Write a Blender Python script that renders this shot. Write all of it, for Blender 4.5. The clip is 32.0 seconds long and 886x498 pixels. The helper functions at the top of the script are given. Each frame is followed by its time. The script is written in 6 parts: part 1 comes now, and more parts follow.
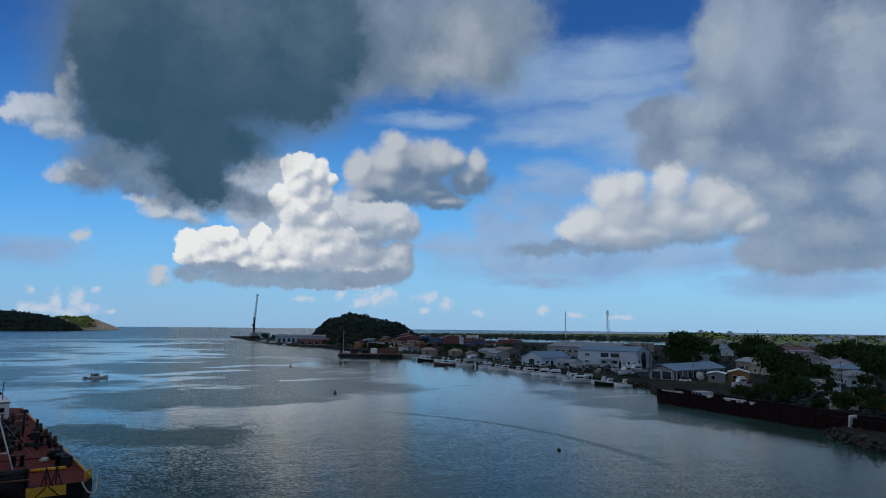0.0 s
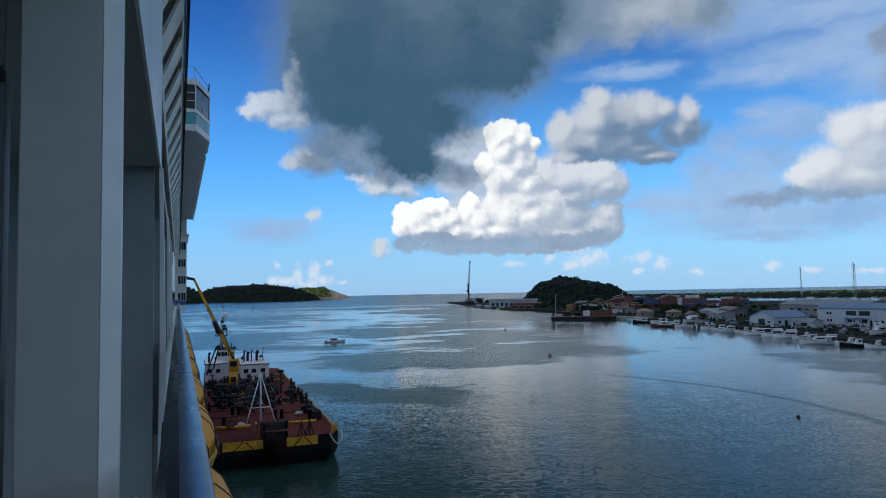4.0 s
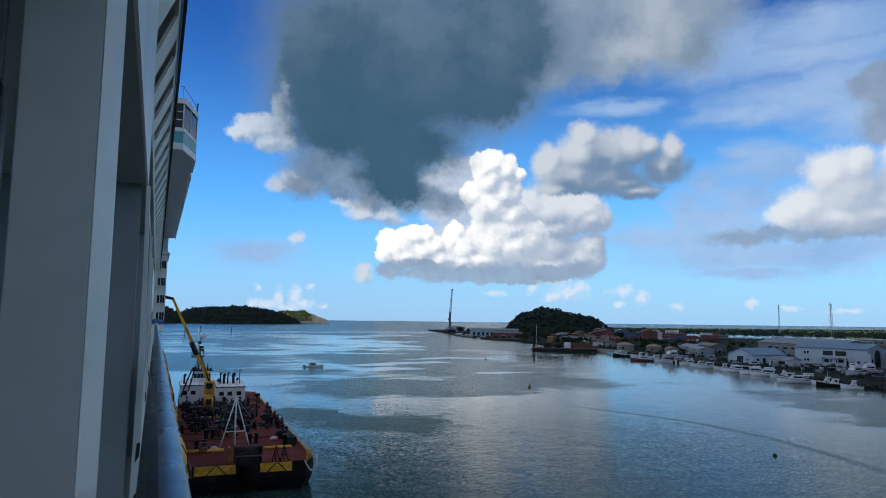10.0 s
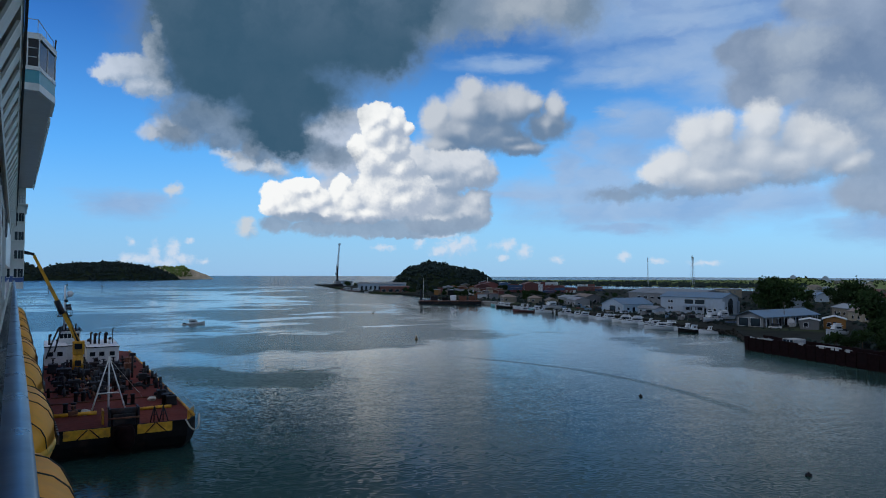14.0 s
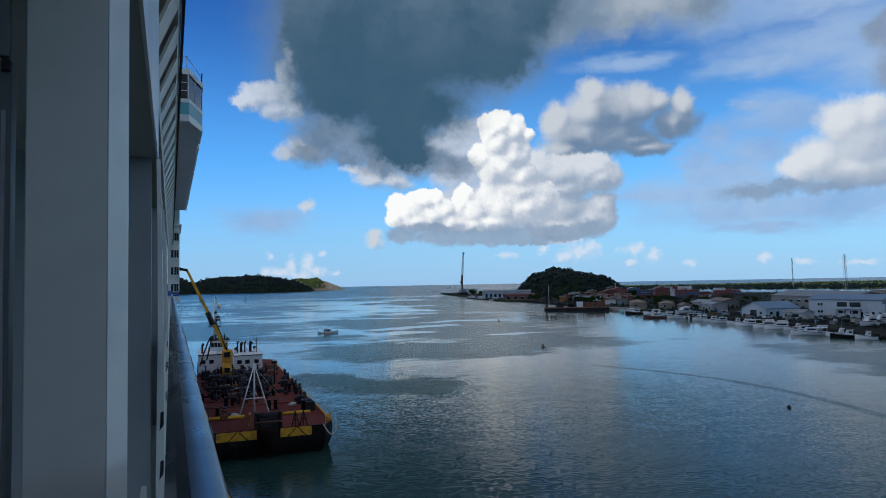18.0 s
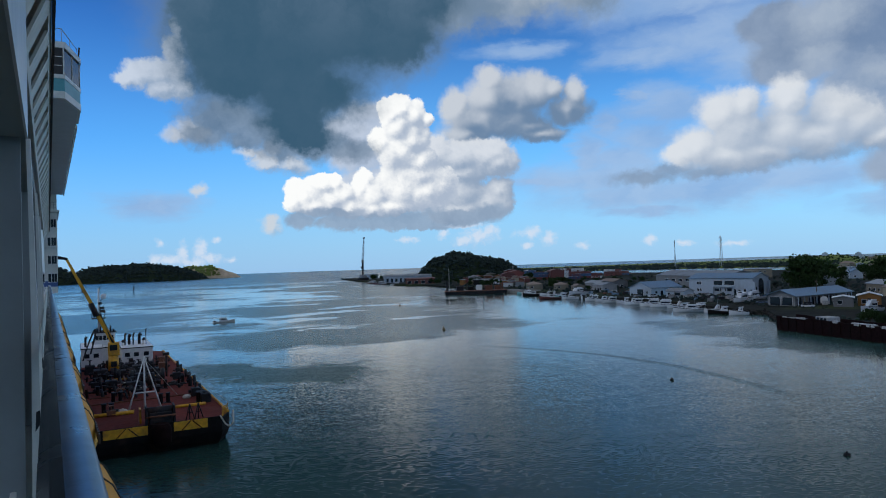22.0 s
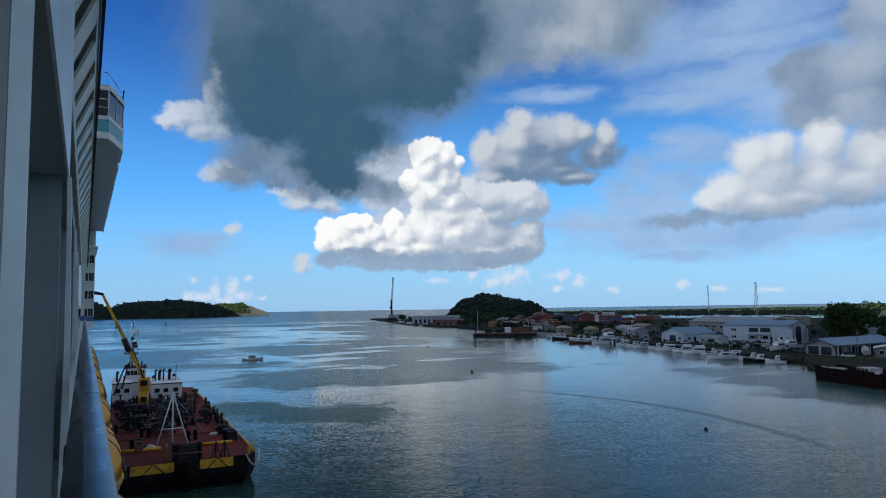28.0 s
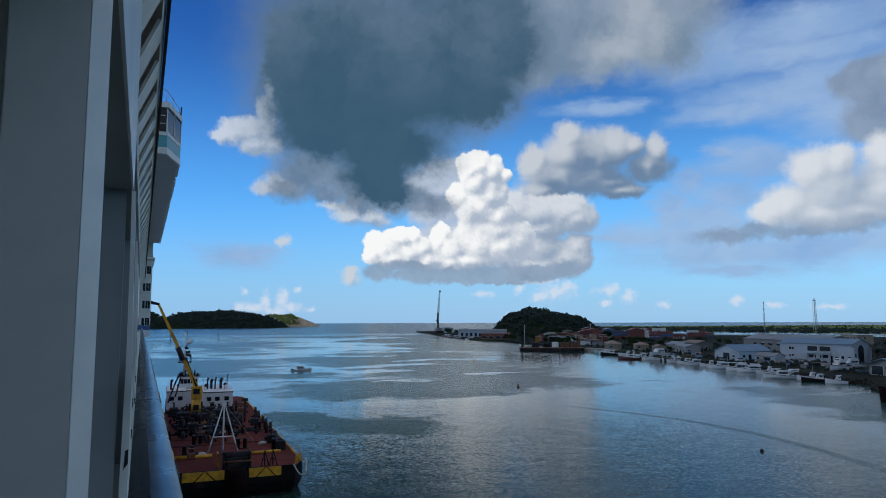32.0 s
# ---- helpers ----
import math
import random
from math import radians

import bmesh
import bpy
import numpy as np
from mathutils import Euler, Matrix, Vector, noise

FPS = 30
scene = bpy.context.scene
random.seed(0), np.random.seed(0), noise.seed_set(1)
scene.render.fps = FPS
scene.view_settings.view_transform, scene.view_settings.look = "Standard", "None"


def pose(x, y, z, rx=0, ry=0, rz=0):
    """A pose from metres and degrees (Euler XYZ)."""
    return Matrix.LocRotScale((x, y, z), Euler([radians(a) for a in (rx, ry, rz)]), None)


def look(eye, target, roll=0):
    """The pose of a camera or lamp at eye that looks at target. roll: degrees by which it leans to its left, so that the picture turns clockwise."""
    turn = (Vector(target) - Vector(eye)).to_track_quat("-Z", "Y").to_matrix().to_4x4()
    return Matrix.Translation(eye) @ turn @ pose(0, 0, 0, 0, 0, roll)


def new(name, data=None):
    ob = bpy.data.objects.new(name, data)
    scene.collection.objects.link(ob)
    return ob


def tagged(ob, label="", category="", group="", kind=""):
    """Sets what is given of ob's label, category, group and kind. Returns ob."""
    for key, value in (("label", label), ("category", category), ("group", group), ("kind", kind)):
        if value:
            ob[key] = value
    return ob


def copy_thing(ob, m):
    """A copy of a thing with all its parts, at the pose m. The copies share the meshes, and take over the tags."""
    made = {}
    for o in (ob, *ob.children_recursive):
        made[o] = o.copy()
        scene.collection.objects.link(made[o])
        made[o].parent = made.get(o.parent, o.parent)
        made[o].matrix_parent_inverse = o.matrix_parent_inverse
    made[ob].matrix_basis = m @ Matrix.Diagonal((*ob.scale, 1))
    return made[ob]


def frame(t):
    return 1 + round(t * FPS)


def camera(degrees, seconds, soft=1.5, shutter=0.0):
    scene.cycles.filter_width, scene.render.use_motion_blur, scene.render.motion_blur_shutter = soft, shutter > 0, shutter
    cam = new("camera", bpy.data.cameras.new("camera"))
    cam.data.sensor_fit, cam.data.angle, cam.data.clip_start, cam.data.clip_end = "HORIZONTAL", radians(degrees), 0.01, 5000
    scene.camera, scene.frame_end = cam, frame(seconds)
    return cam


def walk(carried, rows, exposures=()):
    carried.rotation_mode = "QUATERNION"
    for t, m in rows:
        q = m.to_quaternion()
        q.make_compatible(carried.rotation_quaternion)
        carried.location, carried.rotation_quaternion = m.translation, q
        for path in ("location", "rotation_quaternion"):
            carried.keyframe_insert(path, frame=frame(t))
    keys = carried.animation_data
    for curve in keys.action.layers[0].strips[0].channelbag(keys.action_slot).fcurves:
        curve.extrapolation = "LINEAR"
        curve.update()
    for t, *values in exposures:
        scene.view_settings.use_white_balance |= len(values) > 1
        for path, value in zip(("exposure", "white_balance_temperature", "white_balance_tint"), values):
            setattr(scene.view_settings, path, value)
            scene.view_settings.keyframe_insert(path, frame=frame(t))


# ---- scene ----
cam = camera(66.39, 32.0, soft=1.0)
EYE = 21.0  # metres above the water
# seconds, sideways shift, heading, tilt, lean
ROWS = [
    (0, 0.030, -38.90, 6.56, 0.61),
    (0.5, 0.028, -34.07, 4.78, 0.97),
    (1, 0.026, -32.76, 4.41, 4.43),
    (1.5, 0.024, -31.79, 3.29, 2.41),
    (2, 0.018, -28.02, 4.01, -0.43),
    (2.5, 0.035, -26.25, 3.10, -3.31),
    (3, 0.032, -23.46, 2.77, -2.80),
    (3.5, 0.031, -23.47, 3.03, -2.86),
    (4, 0.024, -21.39, 3.56, -1.07),
    (4.5, 0.014, -20.97, 3.95, -1.31),
    (6.5, -0.002, -20.00, 4.97, -0.79),
    (7, -0.002, -19.61, 5.42, -0.65),
    (7.5, -0.001, -20.27, 5.62, 0.19),
    (8, 0.001, -21.01, 6.16, 0.16),
    (8.5, 0.004, -21.15, 6.45, 0.23),
    (9, 0.006, -21.36, 7.07, 0.01),
    (9.5, 0.004, -23.01, 5.81, -0.12),
    (10, 0.002, -22.82, 5.88, 0.71),
    (10.5, 0.001, -22.27, 5.46, 0.25),
    (11, 0.000, -22.04, 5.23, 0.26),
    (11.5, 0.006, -23.99, 5.11, 0.30),
    (12, 0.026, -27.03, 4.95, 0.15),
    (12.5, 0.041, -29.74, 2.94, 0.64),
    (13, 0.047, -31.64, 2.02, 0.36),
    (13.5, 0.050, -32.55, 1.95, 0.30),
    (15.5, 0.040, -30.38, 2.55, -0.74),
    (16, 0.032, -29.48, 2.57, -1.00),
    (16.5, 0.016, -26.69, 2.25, 0.08),
    (17, 0.006, -25.01, 2.37, -0.22),
    (17.5, -0.001, -23.08, 2.30, -0.46),
    (18, -0.008, -21.92, 2.80, -1.03),
    (18.5, -0.010, -21.71, 3.38, -0.60),
    (19, -0.013, -21.28, 3.36, -0.84),
    (19.5, -0.005, -21.84, 3.64, -1.07),
    (20, 0.002, -23.31, 3.28, -2.08),
    (20.5, 0.009, -24.50, 3.44, -1.24),
    (21, 0.008, -24.68, 3.67, -1.17),
    (21.5, 0.004, -26.92, 2.23, -0.98),
    (22, 0.008, -30.28, 1.30, -1.86),
    (22.5, 0.005, -30.16, 1.91, -1.57),
    (23, -0.006, -27.60, 3.60, -2.47),
    (23.5, -0.012, -25.84, 4.56, -1.75),
    (24, 0.002, -24.46, 3.96, -3.40),
    (24.5, 0.008, -24.04, 3.64, -3.51),
    (25, 0.002, -23.34, 3.69, -2.60),
    (25.5, 0.006, -23.75, 3.73, -2.32),
    (27.5, 0.014, -26.15, 4.25, -1.80),
    (28, 0.020, -27.88, 4.85, -0.85),
    (28.5, 0.018, -28.66, 4.40, 0.08),
    (29, 0.016, -28.06, 3.91, 0.12),
    (29.5, 0.026, -30.19, 4.77, 0.64),
    (30, 0.018, -30.07, 5.70, 0.81),
    (30.5, 0.019, -28.69, 4.67, -0.22),
    (31, 0.014, -27.02, 5.12, 0.02),
    (31.5, -0.002, -24.88, 5.69, 0.14),
    (32, -0.008, -23.92, 6.00, -0.15),
]
walk(cam, [(t, pose(x, 0, EYE, 90 + tilt, 0, heading) @ pose(0, 0, 0, 0, 0, lean)) for t, x, heading, tilt, lean in ROWS],
     exposures=[(0, -0.26, 6120, 10), (1.5, -0.12, 6120, 10), (4, 0.03, 6120, 10), (8, 0.10, 6120, 10), (12, 0.04, 6120, 10), (13, -0.06, 6120, 10), (16, -0.05, 6120, 10), (19, 0.0, 6120, 10), (24, 0.0, 6120, 10), (28, 0.0, 6120, 10), (30, -0.05, 6120, 10), (32, -0.06, 6120, 10)])

# ---- world: sky with clouds, sun ----
SUN_AZ, SUN_EL = -66.0, 38.0  # degrees right of the ship's heading, degrees up
world = bpy.data.worlds.new("sky")
scene.world = world
world.use_nodes = True
wt = world.node_tree
wt.nodes.clear()


def mth(tree, op, a, b=None, c=None):
    n = tree.nodes.new("ShaderNodeMath")
    n.operation = op
    for k, v in enumerate((a, b, c)):
        if v is None:
            continue
        if isinstance(v, (int, float)):
            n.inputs[k].default_value = v
        else:
            tree.links.new(v, n.inputs[k])
    return n.outputs[0]


def vmth(tree, op, a, b=None):
    n = tree.nodes.new("ShaderNodeVectorMath")
    n.operation = op
    for k, v in enumerate((a, b)):
        if v is None:
            continue
        if isinstance(v, (tuple, list)):
            n.inputs[k].default_value = v
        else:
            tree.links.new(v, n.inputs[k])
    return n.outputs["Value"] if op in ("LENGTH", "DOT_PRODUCT") else n.outputs[0]


def fbm(tree, vec, scale, detail=6.0, rough=0.55, colour=False):
    n = tree.nodes.new("ShaderNodeTexNoise")
    n.inputs["Scale"].default_value, n.inputs["Detail"].default_value, n.inputs["Roughness"].default_value = scale, detail, rough
    tree.links.new(vec, n.inputs["Vector"])
    return n.outputs["Color"] if colour else n.outputs[0]


def step(tree, v, lo, hi):
    n = tree.nodes.new("ShaderNodeMapRange")
    n.interpolation_type = "SMOOTHSTEP"
    n.inputs["From Min"].default_value, n.inputs["From Max"].default_value = lo, hi
    tree.links.new(v, n.inputs["Value"])
    return n.outputs[0]


def blend(tree, fac, a, b, how="MIX"):
    n = tree.nodes.new("ShaderNodeMix")
    n.data_type, n.blend_type, n.clamp_factor = "RGBA", how, True
    for sock, v in ((n.inputs[0], fac), (n.inputs[6], a), (n.inputs[7], b)):
        if isinstance(v, (int, float)):
            sock.default_value = v
        elif isinstance(v, (tuple, list)):
            sock.default_value = (*v, 1.0) if len(v) == 3 else v
        else:
            tree.links.new(v, sock)
    return n.outputs[2]


def cloud_group(name, puffs):
    """Node group: a place in the sky (degrees right, degrees up) to the fullness of a cloud made of round puffs."""
    g = bpy.data.node_groups.new(name, "ShaderNodeTree")
    g.interface.new_socket("place", in_out="INPUT", socket_type="NodeSocketVector")
    g.interface.new_socket("fullness", in_out="OUTPUT", socket_type="NodeSocketFloat")
    a, b = g.nodes.new("NodeGroupInput"), g.nodes.new("NodeGroupOutput")
    total = None
    for az, el, rx, ry in puffs:
        off = vmth(g, "SUBTRACT", a.outputs[0], (az, el, 0.0))
        far = vmth(g, "LENGTH", vmth(g, "MULTIPLY", off, (1 / rx, 1 / ry, 0.0)))
        d = mth(g, "SUBTRACT", 1.0, far)
        total = d if total is None else mth(g, "SMOOTH_MAX", total, d, 0.25)
    g.links.new(total, b.inputs[0])
    return g


def use_group(tree, g, vec):
    n = tree.nodes.new("ShaderNodeGroup")
    n.node_tree = g
    tree.links.new(vec, n.inputs[0])
    return n.outputs[0]


# the clouds, each as round puffs: degrees right of the ship's heading, degrees up, half width, half height
DARK = cloud_group("rain_cloud", [(17.0, 22.2, 9.27, 6.15), (12.3, 19.0, 3.79, 6.1), (15.8, 16.6, 6.9, 3.62), (23.1, 20.0, 6.89, 4.99), (26.1, 23.3, 5.71, 5.11), (19.4, 14.2, 5.23, 2.88), (13.8, 15.5, 5.07, 2.32), (18.3, 12.1, 3.21, 1.77), (19.0, 29.6, 13.45, 5.68), (22.1, 37.6, 19.58, 6.67), (27.4, 18.6, 3.56, 2.68), (29.1, 22.7, 3.88, 4.76), (10.5, 21.1, 2.34, 4.72), (16.9, 18.5, 8.52, 4.66), (18.9, 10.9, 3.01, 1.16)])
GREY = cloud_group("grey_cloud", [(33.4, 23.8, 7.4, 3.89), (38.9, 23.9, 5.97, 3.9), (43.8, 24.7, 4.45, 3.42), (31.1, 21.1, 4.39, 2.44), (37.0, 21.7, 6.43, 2.44), (42.5, 21.7, 3.95, 2.44), (39.7, 28.9, 9.51, 3.66), (43.5, 35.6, 15.91, 5.77)])
GLOW = cloud_group("bright_patches", [(40.9, 23.9, 2.24, 2.6), (39.0, 22.2, 2.73, 1.11), (41.9, 23.0, 1.24, 1.97)])
RAGS = cloud_group("rag_cloud", [(12.7, 12.2, 3.35, 1.7), (11.3, 11.0, 2.3, 1.1), (15.4, 11.4, 2.88, 1.52), (17.6, 10.3, 2.96, 1.33), (20.2, 10.1, 3.7, 1.08), (22.5, 9.8, 2.46, 0.91), (14.3, 10.5, 2.01, 0.78)])
FLECK = cloud_group("fleck_cloud", [(9.9, 11.4, 0.97, 0.75), (9.0, 10.9, 0.96, 0.5), (10.7, 11.0, 0.83, 0.59), (16.1, 8.7, 1.32, 0.79), (18.0, 8.6, 1.52, 0.8), (15.4, 9.2, 0.82, 0.7), (14.6, 9.5, 1.05, 0.39), (16.4, 10.0, 0.66, 0.7), (16.1, 3.6, 0.77, 0.66), (16.2, 4.1, 0.57, 0.4), (10.7, 6.5, 0.6, 0.42)])
LEFT = cloud_group("left_cloud", [(6.6, 15.3, 1.77, 1.19), (8.0, 15.3, 1.64, 1.28), (8.9, 15.6, 0.97, 1.78), (8.9, 17.2, 0.82, 1.28), (9.1, 18.7, 0.38, 0.95), (8.3, 14.3, 1.54, 0.97), (5.5, 14.9, 0.97, 0.71), (9.4, 14.3, 1.05, 1.06)])
VEIL = cloud_group("veil_cloud", [(49.3, 19.7, 6.19, 1.24), (54.9, 19.8, 5.0, 1.13), (52.7, 16.7, 6.46, 1.53), (48.0, 15.8, 4.29, 0.73), (55.9, 17.6, 4.94, 1.76), (43.4, 6.6, 7.14, 1.33), (46.7, 5.1, 6.57, 1.23), (49.5, 11.6, 3.99, 1.3), (51.3, 5.1, 7.28, 1.4), (57.1, 5.7, 6.91, 1.36), (38.6, 6.5, 2.89, 0.57), (44.5, 10.8, 1.35, 1.23), (47.2, 9.6, 3.32, 1.23), (47.6, 3.7, 3.73, 0.42), (45.3, 8.0, 3.81, 1.42), (49.0, 12.6, 2.36, 1.12), (46.6, 13.1, 1.24, 0.47), (7.5, 5.3, 2.81, 0.9), (42.9, 8.5, 1.63, 1.81), (67.9, 3.5, 5.85, 1.08), (37.2, 17.5, 3.44, 0.55), (46.4, 20.7, 5.34, 2.22), (53.5, 21.6, 5.55, 1.55), (55.9, 15.2, 4.02, 2.23)])
SIDE = cloud_group("side_cloud", [(63.7, 22.1, 4.29, 4.41), (67.2, 20.7, 5.74, 5.11), (62.0, 19.9, 3.13, 1.87), (60.7, 15.4, 5.48, 3.03), (66.3, 14.8, 7.31, 4.96), (71.6, 16.9, 5.92, 7.35), (58.1, 13.9, 3.48, 1.99), (63.9, 11.7, 4.78, 3.0), (69.2, 9.6, 6.14, 4.51), (66.9, 6.0, 5.25, 2.11), (71.9, 6.2, 5.08, 2.4), (76.8, 14.5, 6.12, 10.96), (70.4, 27.4, 8.03, 5.99), (57.2, 17.0, 3.09, 1.75)])
LUMP = cloud_group("lump_cloud", [(63.7, 12.6, 1.8, 1.37), (71.6, 18.8, 1.57, 1.91), (71.0, 21.9, 2.14, 1.5), (72.4, 20.5, 2.07, 2.24), (60.2, 17.2, 2.55, 1.72), (62.0, 22.3, 1.68, 2.43), (69.7, 13.6, 2.16, 1.21), (66.3, 10.7, 1.91, 1.27), (59.8, 13.8, 1.7, 1.32), (71.4, 10.2, 1.38, 1.2), (68.8, 7.2, 2.17, 1.24)])
CREST = cloud_group("crest_cloud", [(51.1, 8.6, 2.03, 1.68), (50.0, 8.2, 1.58, 1.03), (53.0, 11.1, 2.01, 1.93), (54.3, 9.4, 2.47, 2.39), (54.5, 11.5, 1.44, 1.55), (57.7, 11.5, 1.74, 1.71), (57.2, 9.3, 2.61, 2.17), (60.6, 10.0, 2.42, 2.12), (62.3, 9.1, 2.12, 1.84), (59.6, 8.8, 2.96, 1.61), (63.5, 8.1, 1.6, 1.04), (53.2, 7.8, 2.72, 1.2), (55.9, 7.8, 2.65, 1.1)])
FOOT = cloud_group("crest_base", [(51.8, 6.6, 2.74, 0.56), (55.0, 6.8, 3.11, 0.55), (59.3, 7.3, 3.8, 0.63), (63.1, 7.5, 2.41, 0.61), (49.5, 7.0, 2.32, 0.66), (47.2, 6.5, 3.29, 0.66)])
DULL = cloud_group("dull_cloud", [(34.6, 15.1, 1.36, 1.3), (34.4, 13.7, 2.33, 1.78), (36.6, 13.6, 2.68, 1.97), (38.6, 14.0, 1.66, 1.6), (31.8, 13.0, 1.35, 1.5), (33.6, 11.9, 2.89, 1.7), (36.2, 11.7, 3.39, 1.52), (32.6, 10.9, 2.5, 0.94), (37.9, 11.3, 2.43, 0.95), (41.1, 12.4, 1.94, 1.42), (41.7, 13.6, 0.97, 1.32), (40.0, 14.1, 1.07, 1.03), (38.9, 10.6, 2.42, 0.67)])
PALE = cloud_group("pale_cloud", [(26.7, 11.4, 1.86, 1.86), (24.1, 12.6, 2.28, 1.19), (23.7, 11.2, 2.72, 1.83), (25.2, 9.5, 3.43, 1.85), (21.9, 11.5, 1.78, 1.09), (25.9, 12.2, 1.85, 1.84), (22.9, 9.3, 2.24, 1.56), (24.8, 7.6, 3.63, 1.11), (21.7, 7.2, 1.15, 0.73)])
ARM = cloud_group("arm_cloud", [(31.8, 9.0, 2.62, 1.61), (34.2, 9.1, 2.5, 1.52), (35.2, 8.4, 1.83, 1.33), (31.8, 7.6, 2.61, 0.95), (29.9, 9.4, 1.89, 1.51), (31.9, 5.9, 2.65, 1.52), (34.3, 5.3, 2.29, 1.62), (31.9, 4.5, 2.83, 1.14), (35.0, 6.2, 1.44, 1.14)])
HEAP = cloud_group("heap_cloud", [(27.0, 13.3, 1.03, 1.11), (28.2, 12.7, 1.13, 1.02), (29.3, 12.3, 0.66, 0.61), (26.1, 12.7, 1.02, 1.29), (26.7, 11.6, 1.3, 1.11), (27.9, 10.5, 1.59, 1.4), (27.0, 9.5, 2.04, 1.49), (28.7, 8.9, 1.5, 1.32), (18.7, 6.1, 1.61, 1.53), (20.2, 7.0, 1.04, 0.91), (21.3, 7.2, 0.79, 0.73), (19.6, 5.3, 1.89, 0.99), (23.9, 7.5, 0.63, 0.92), (23.5, 6.6, 0.81, 1.29), (24.4, 5.9, 1.62, 1.57), (22.7, 5.1, 1.77, 1.01), (24.5, 4.9, 1.98, 0.83), (26.7, 6.5, 2.12, 1.87), (29.0, 6.3, 2.24, 1.79), (28.5, 7.5, 2.05, 1.41), (25.8, 5.1, 3.19, 0.84), (30.4, 6.8, 1.41, 1.32), (17.9, 5.7, 0.92, 1.07), (22.0, 6.1, 1.15, 1.19), (25.3, 10.6, 1.01, 1.11), (20.9, 5.6, 1.31, 1.0)])
BASE = cloud_group("cloud_base", [(18.6, 3.9, 1.43, 0.81), (21.9, 3.8, 3.07, 0.73), (25.4, 3.7, 4.07, 0.74), (29.1, 4.0, 4.18, 0.85), (32.4, 4.0, 3.31, 0.76), (34.3, 4.3, 1.71, 0.86), (20.9, 4.5, 2.61, 0.45), (28.2, 3.3, 3.69, 0.37)])
LOW = cloud_group("horizon_cloud", [(9.3, 1.6, 0.54, 0.99), (10.6, 1.9, 0.67, 1.09), (11.7, 2.6, 0.38, 0.38), (7.7, 2.3, 0.42, 0.41), (9.9, 0.8, 1.46, 0.58), (7.2, 1.0, 0.62, 0.57), (8.3, 1.0, 1.06, 0.49), (11.4, 1.1, 0.83, 0.67), (33.4, 2.3, 1.7, 0.95), (34.3, 2.7, 0.85, 0.66), (30.3, 2.6, 0.65, 0.56), (32.0, 1.9, 0.94, 0.57), (37.6, 2.4, 1.24, 0.57), (39.3, 1.8, 0.76, 0.71), (37.4, 1.3, 0.67, 0.38), (41.9, 1.2, 0.66, 0.47), (47.3, 1.5, 0.65, 0.56), (27.3, 2.2, 1.19, 0.28), (49.9, 1.1, 1.01, 0.28), (53.5, 0.9, 1.34, 0.23), (12.9, 0.9, 0.62, 0.34), (31.9, 3.3, 2.83, 0.24)])

coord = wt.nodes.new("ShaderNodeTexCoord")
sep = wt.nodes.new("ShaderNodeSeparateXYZ")
wt.links.new(coord.outputs["Generated"], sep.inputs[0])
az = mth(wt, "MULTIPLY", mth(wt, "ARCTAN2", sep.outputs[0], sep.outputs[1]), 57.2958)
el = mth(wt, "MULTIPLY", mth(wt, "ARCSINE", sep.outputs[2]), 57.2958)
comb = wt.nodes.new("ShaderNodeCombineXYZ")
wt.links.new(az, comb.inputs[0])
wt.links.new(el, comb.inputs[1])
sky_at = comb.outputs[0]
TO_LIGHT = (-0.34, 0.40, 0.0)  # the way to the sun across the sky


def warped(big, small, stretch=1.0, shift=None):
    """The place in the sky, pushed about by coarse and fine noise, in degrees."""
    at = vmth(wt, "ADD", sky_at, shift) if shift else sky_at
    p = vmth(wt, "MULTIPLY", at, (1.0 / stretch, 1.0, 1.0))
    a = vmth(wt, "MULTIPLY", vmth(wt, "SUBTRACT", fbm(wt, p, 0.22, 2.0, 0.5, True), (0.5, 0.5, 0.5)), (big * stretch, big, 0))
    b = vmth(wt, "MULTIPLY", vmth(wt, "SUBTRACT", fbm(wt, p, 0.9, 7.0, 0.62, True), (0.5, 0.5, 0.5)), (small * stretch, small, 0))
    return vmth(wt, "ADD", at, vmth(wt, "ADD", a, b))


sky = wt.nodes.new("ShaderNodeTexSky")
sky.sky_type = "NISHITA"
sky.sun_disc = False
sky.sun_elevation = radians(SUN_EL)
sky.sun_rotation = radians(SUN_AZ)
sky.air_density, sky.dust_density, sky.ozone_density, sky.altitude = 1.0, 0.15, 6.0, 0.0
SKY_GAIN = 0.114
tone = blend(wt, 1.0, sky.outputs[0], (0.45 * SKY_GAIN, 0.98 * SKY_GAIN, 1.20 * SKY_GAIN), "MULTIPLY")
# deep blue towards the zenith, bright and milky lower down, moist air over the sea
tone = blend(wt, 1.0, tone, blend(wt, step(wt, el, 9.0, 25.0), (1.75, 1.36, 1.30), (0.66, 0.62, 0.80)), "MULTIPLY")
tone = blend(wt, step(wt, az, 34.0, -6.0), tone, blend(wt, 1.0, tone, (0.62, 0.74, 0.84), "MULTIPLY"))
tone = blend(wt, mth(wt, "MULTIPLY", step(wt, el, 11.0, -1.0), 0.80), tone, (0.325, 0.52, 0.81))

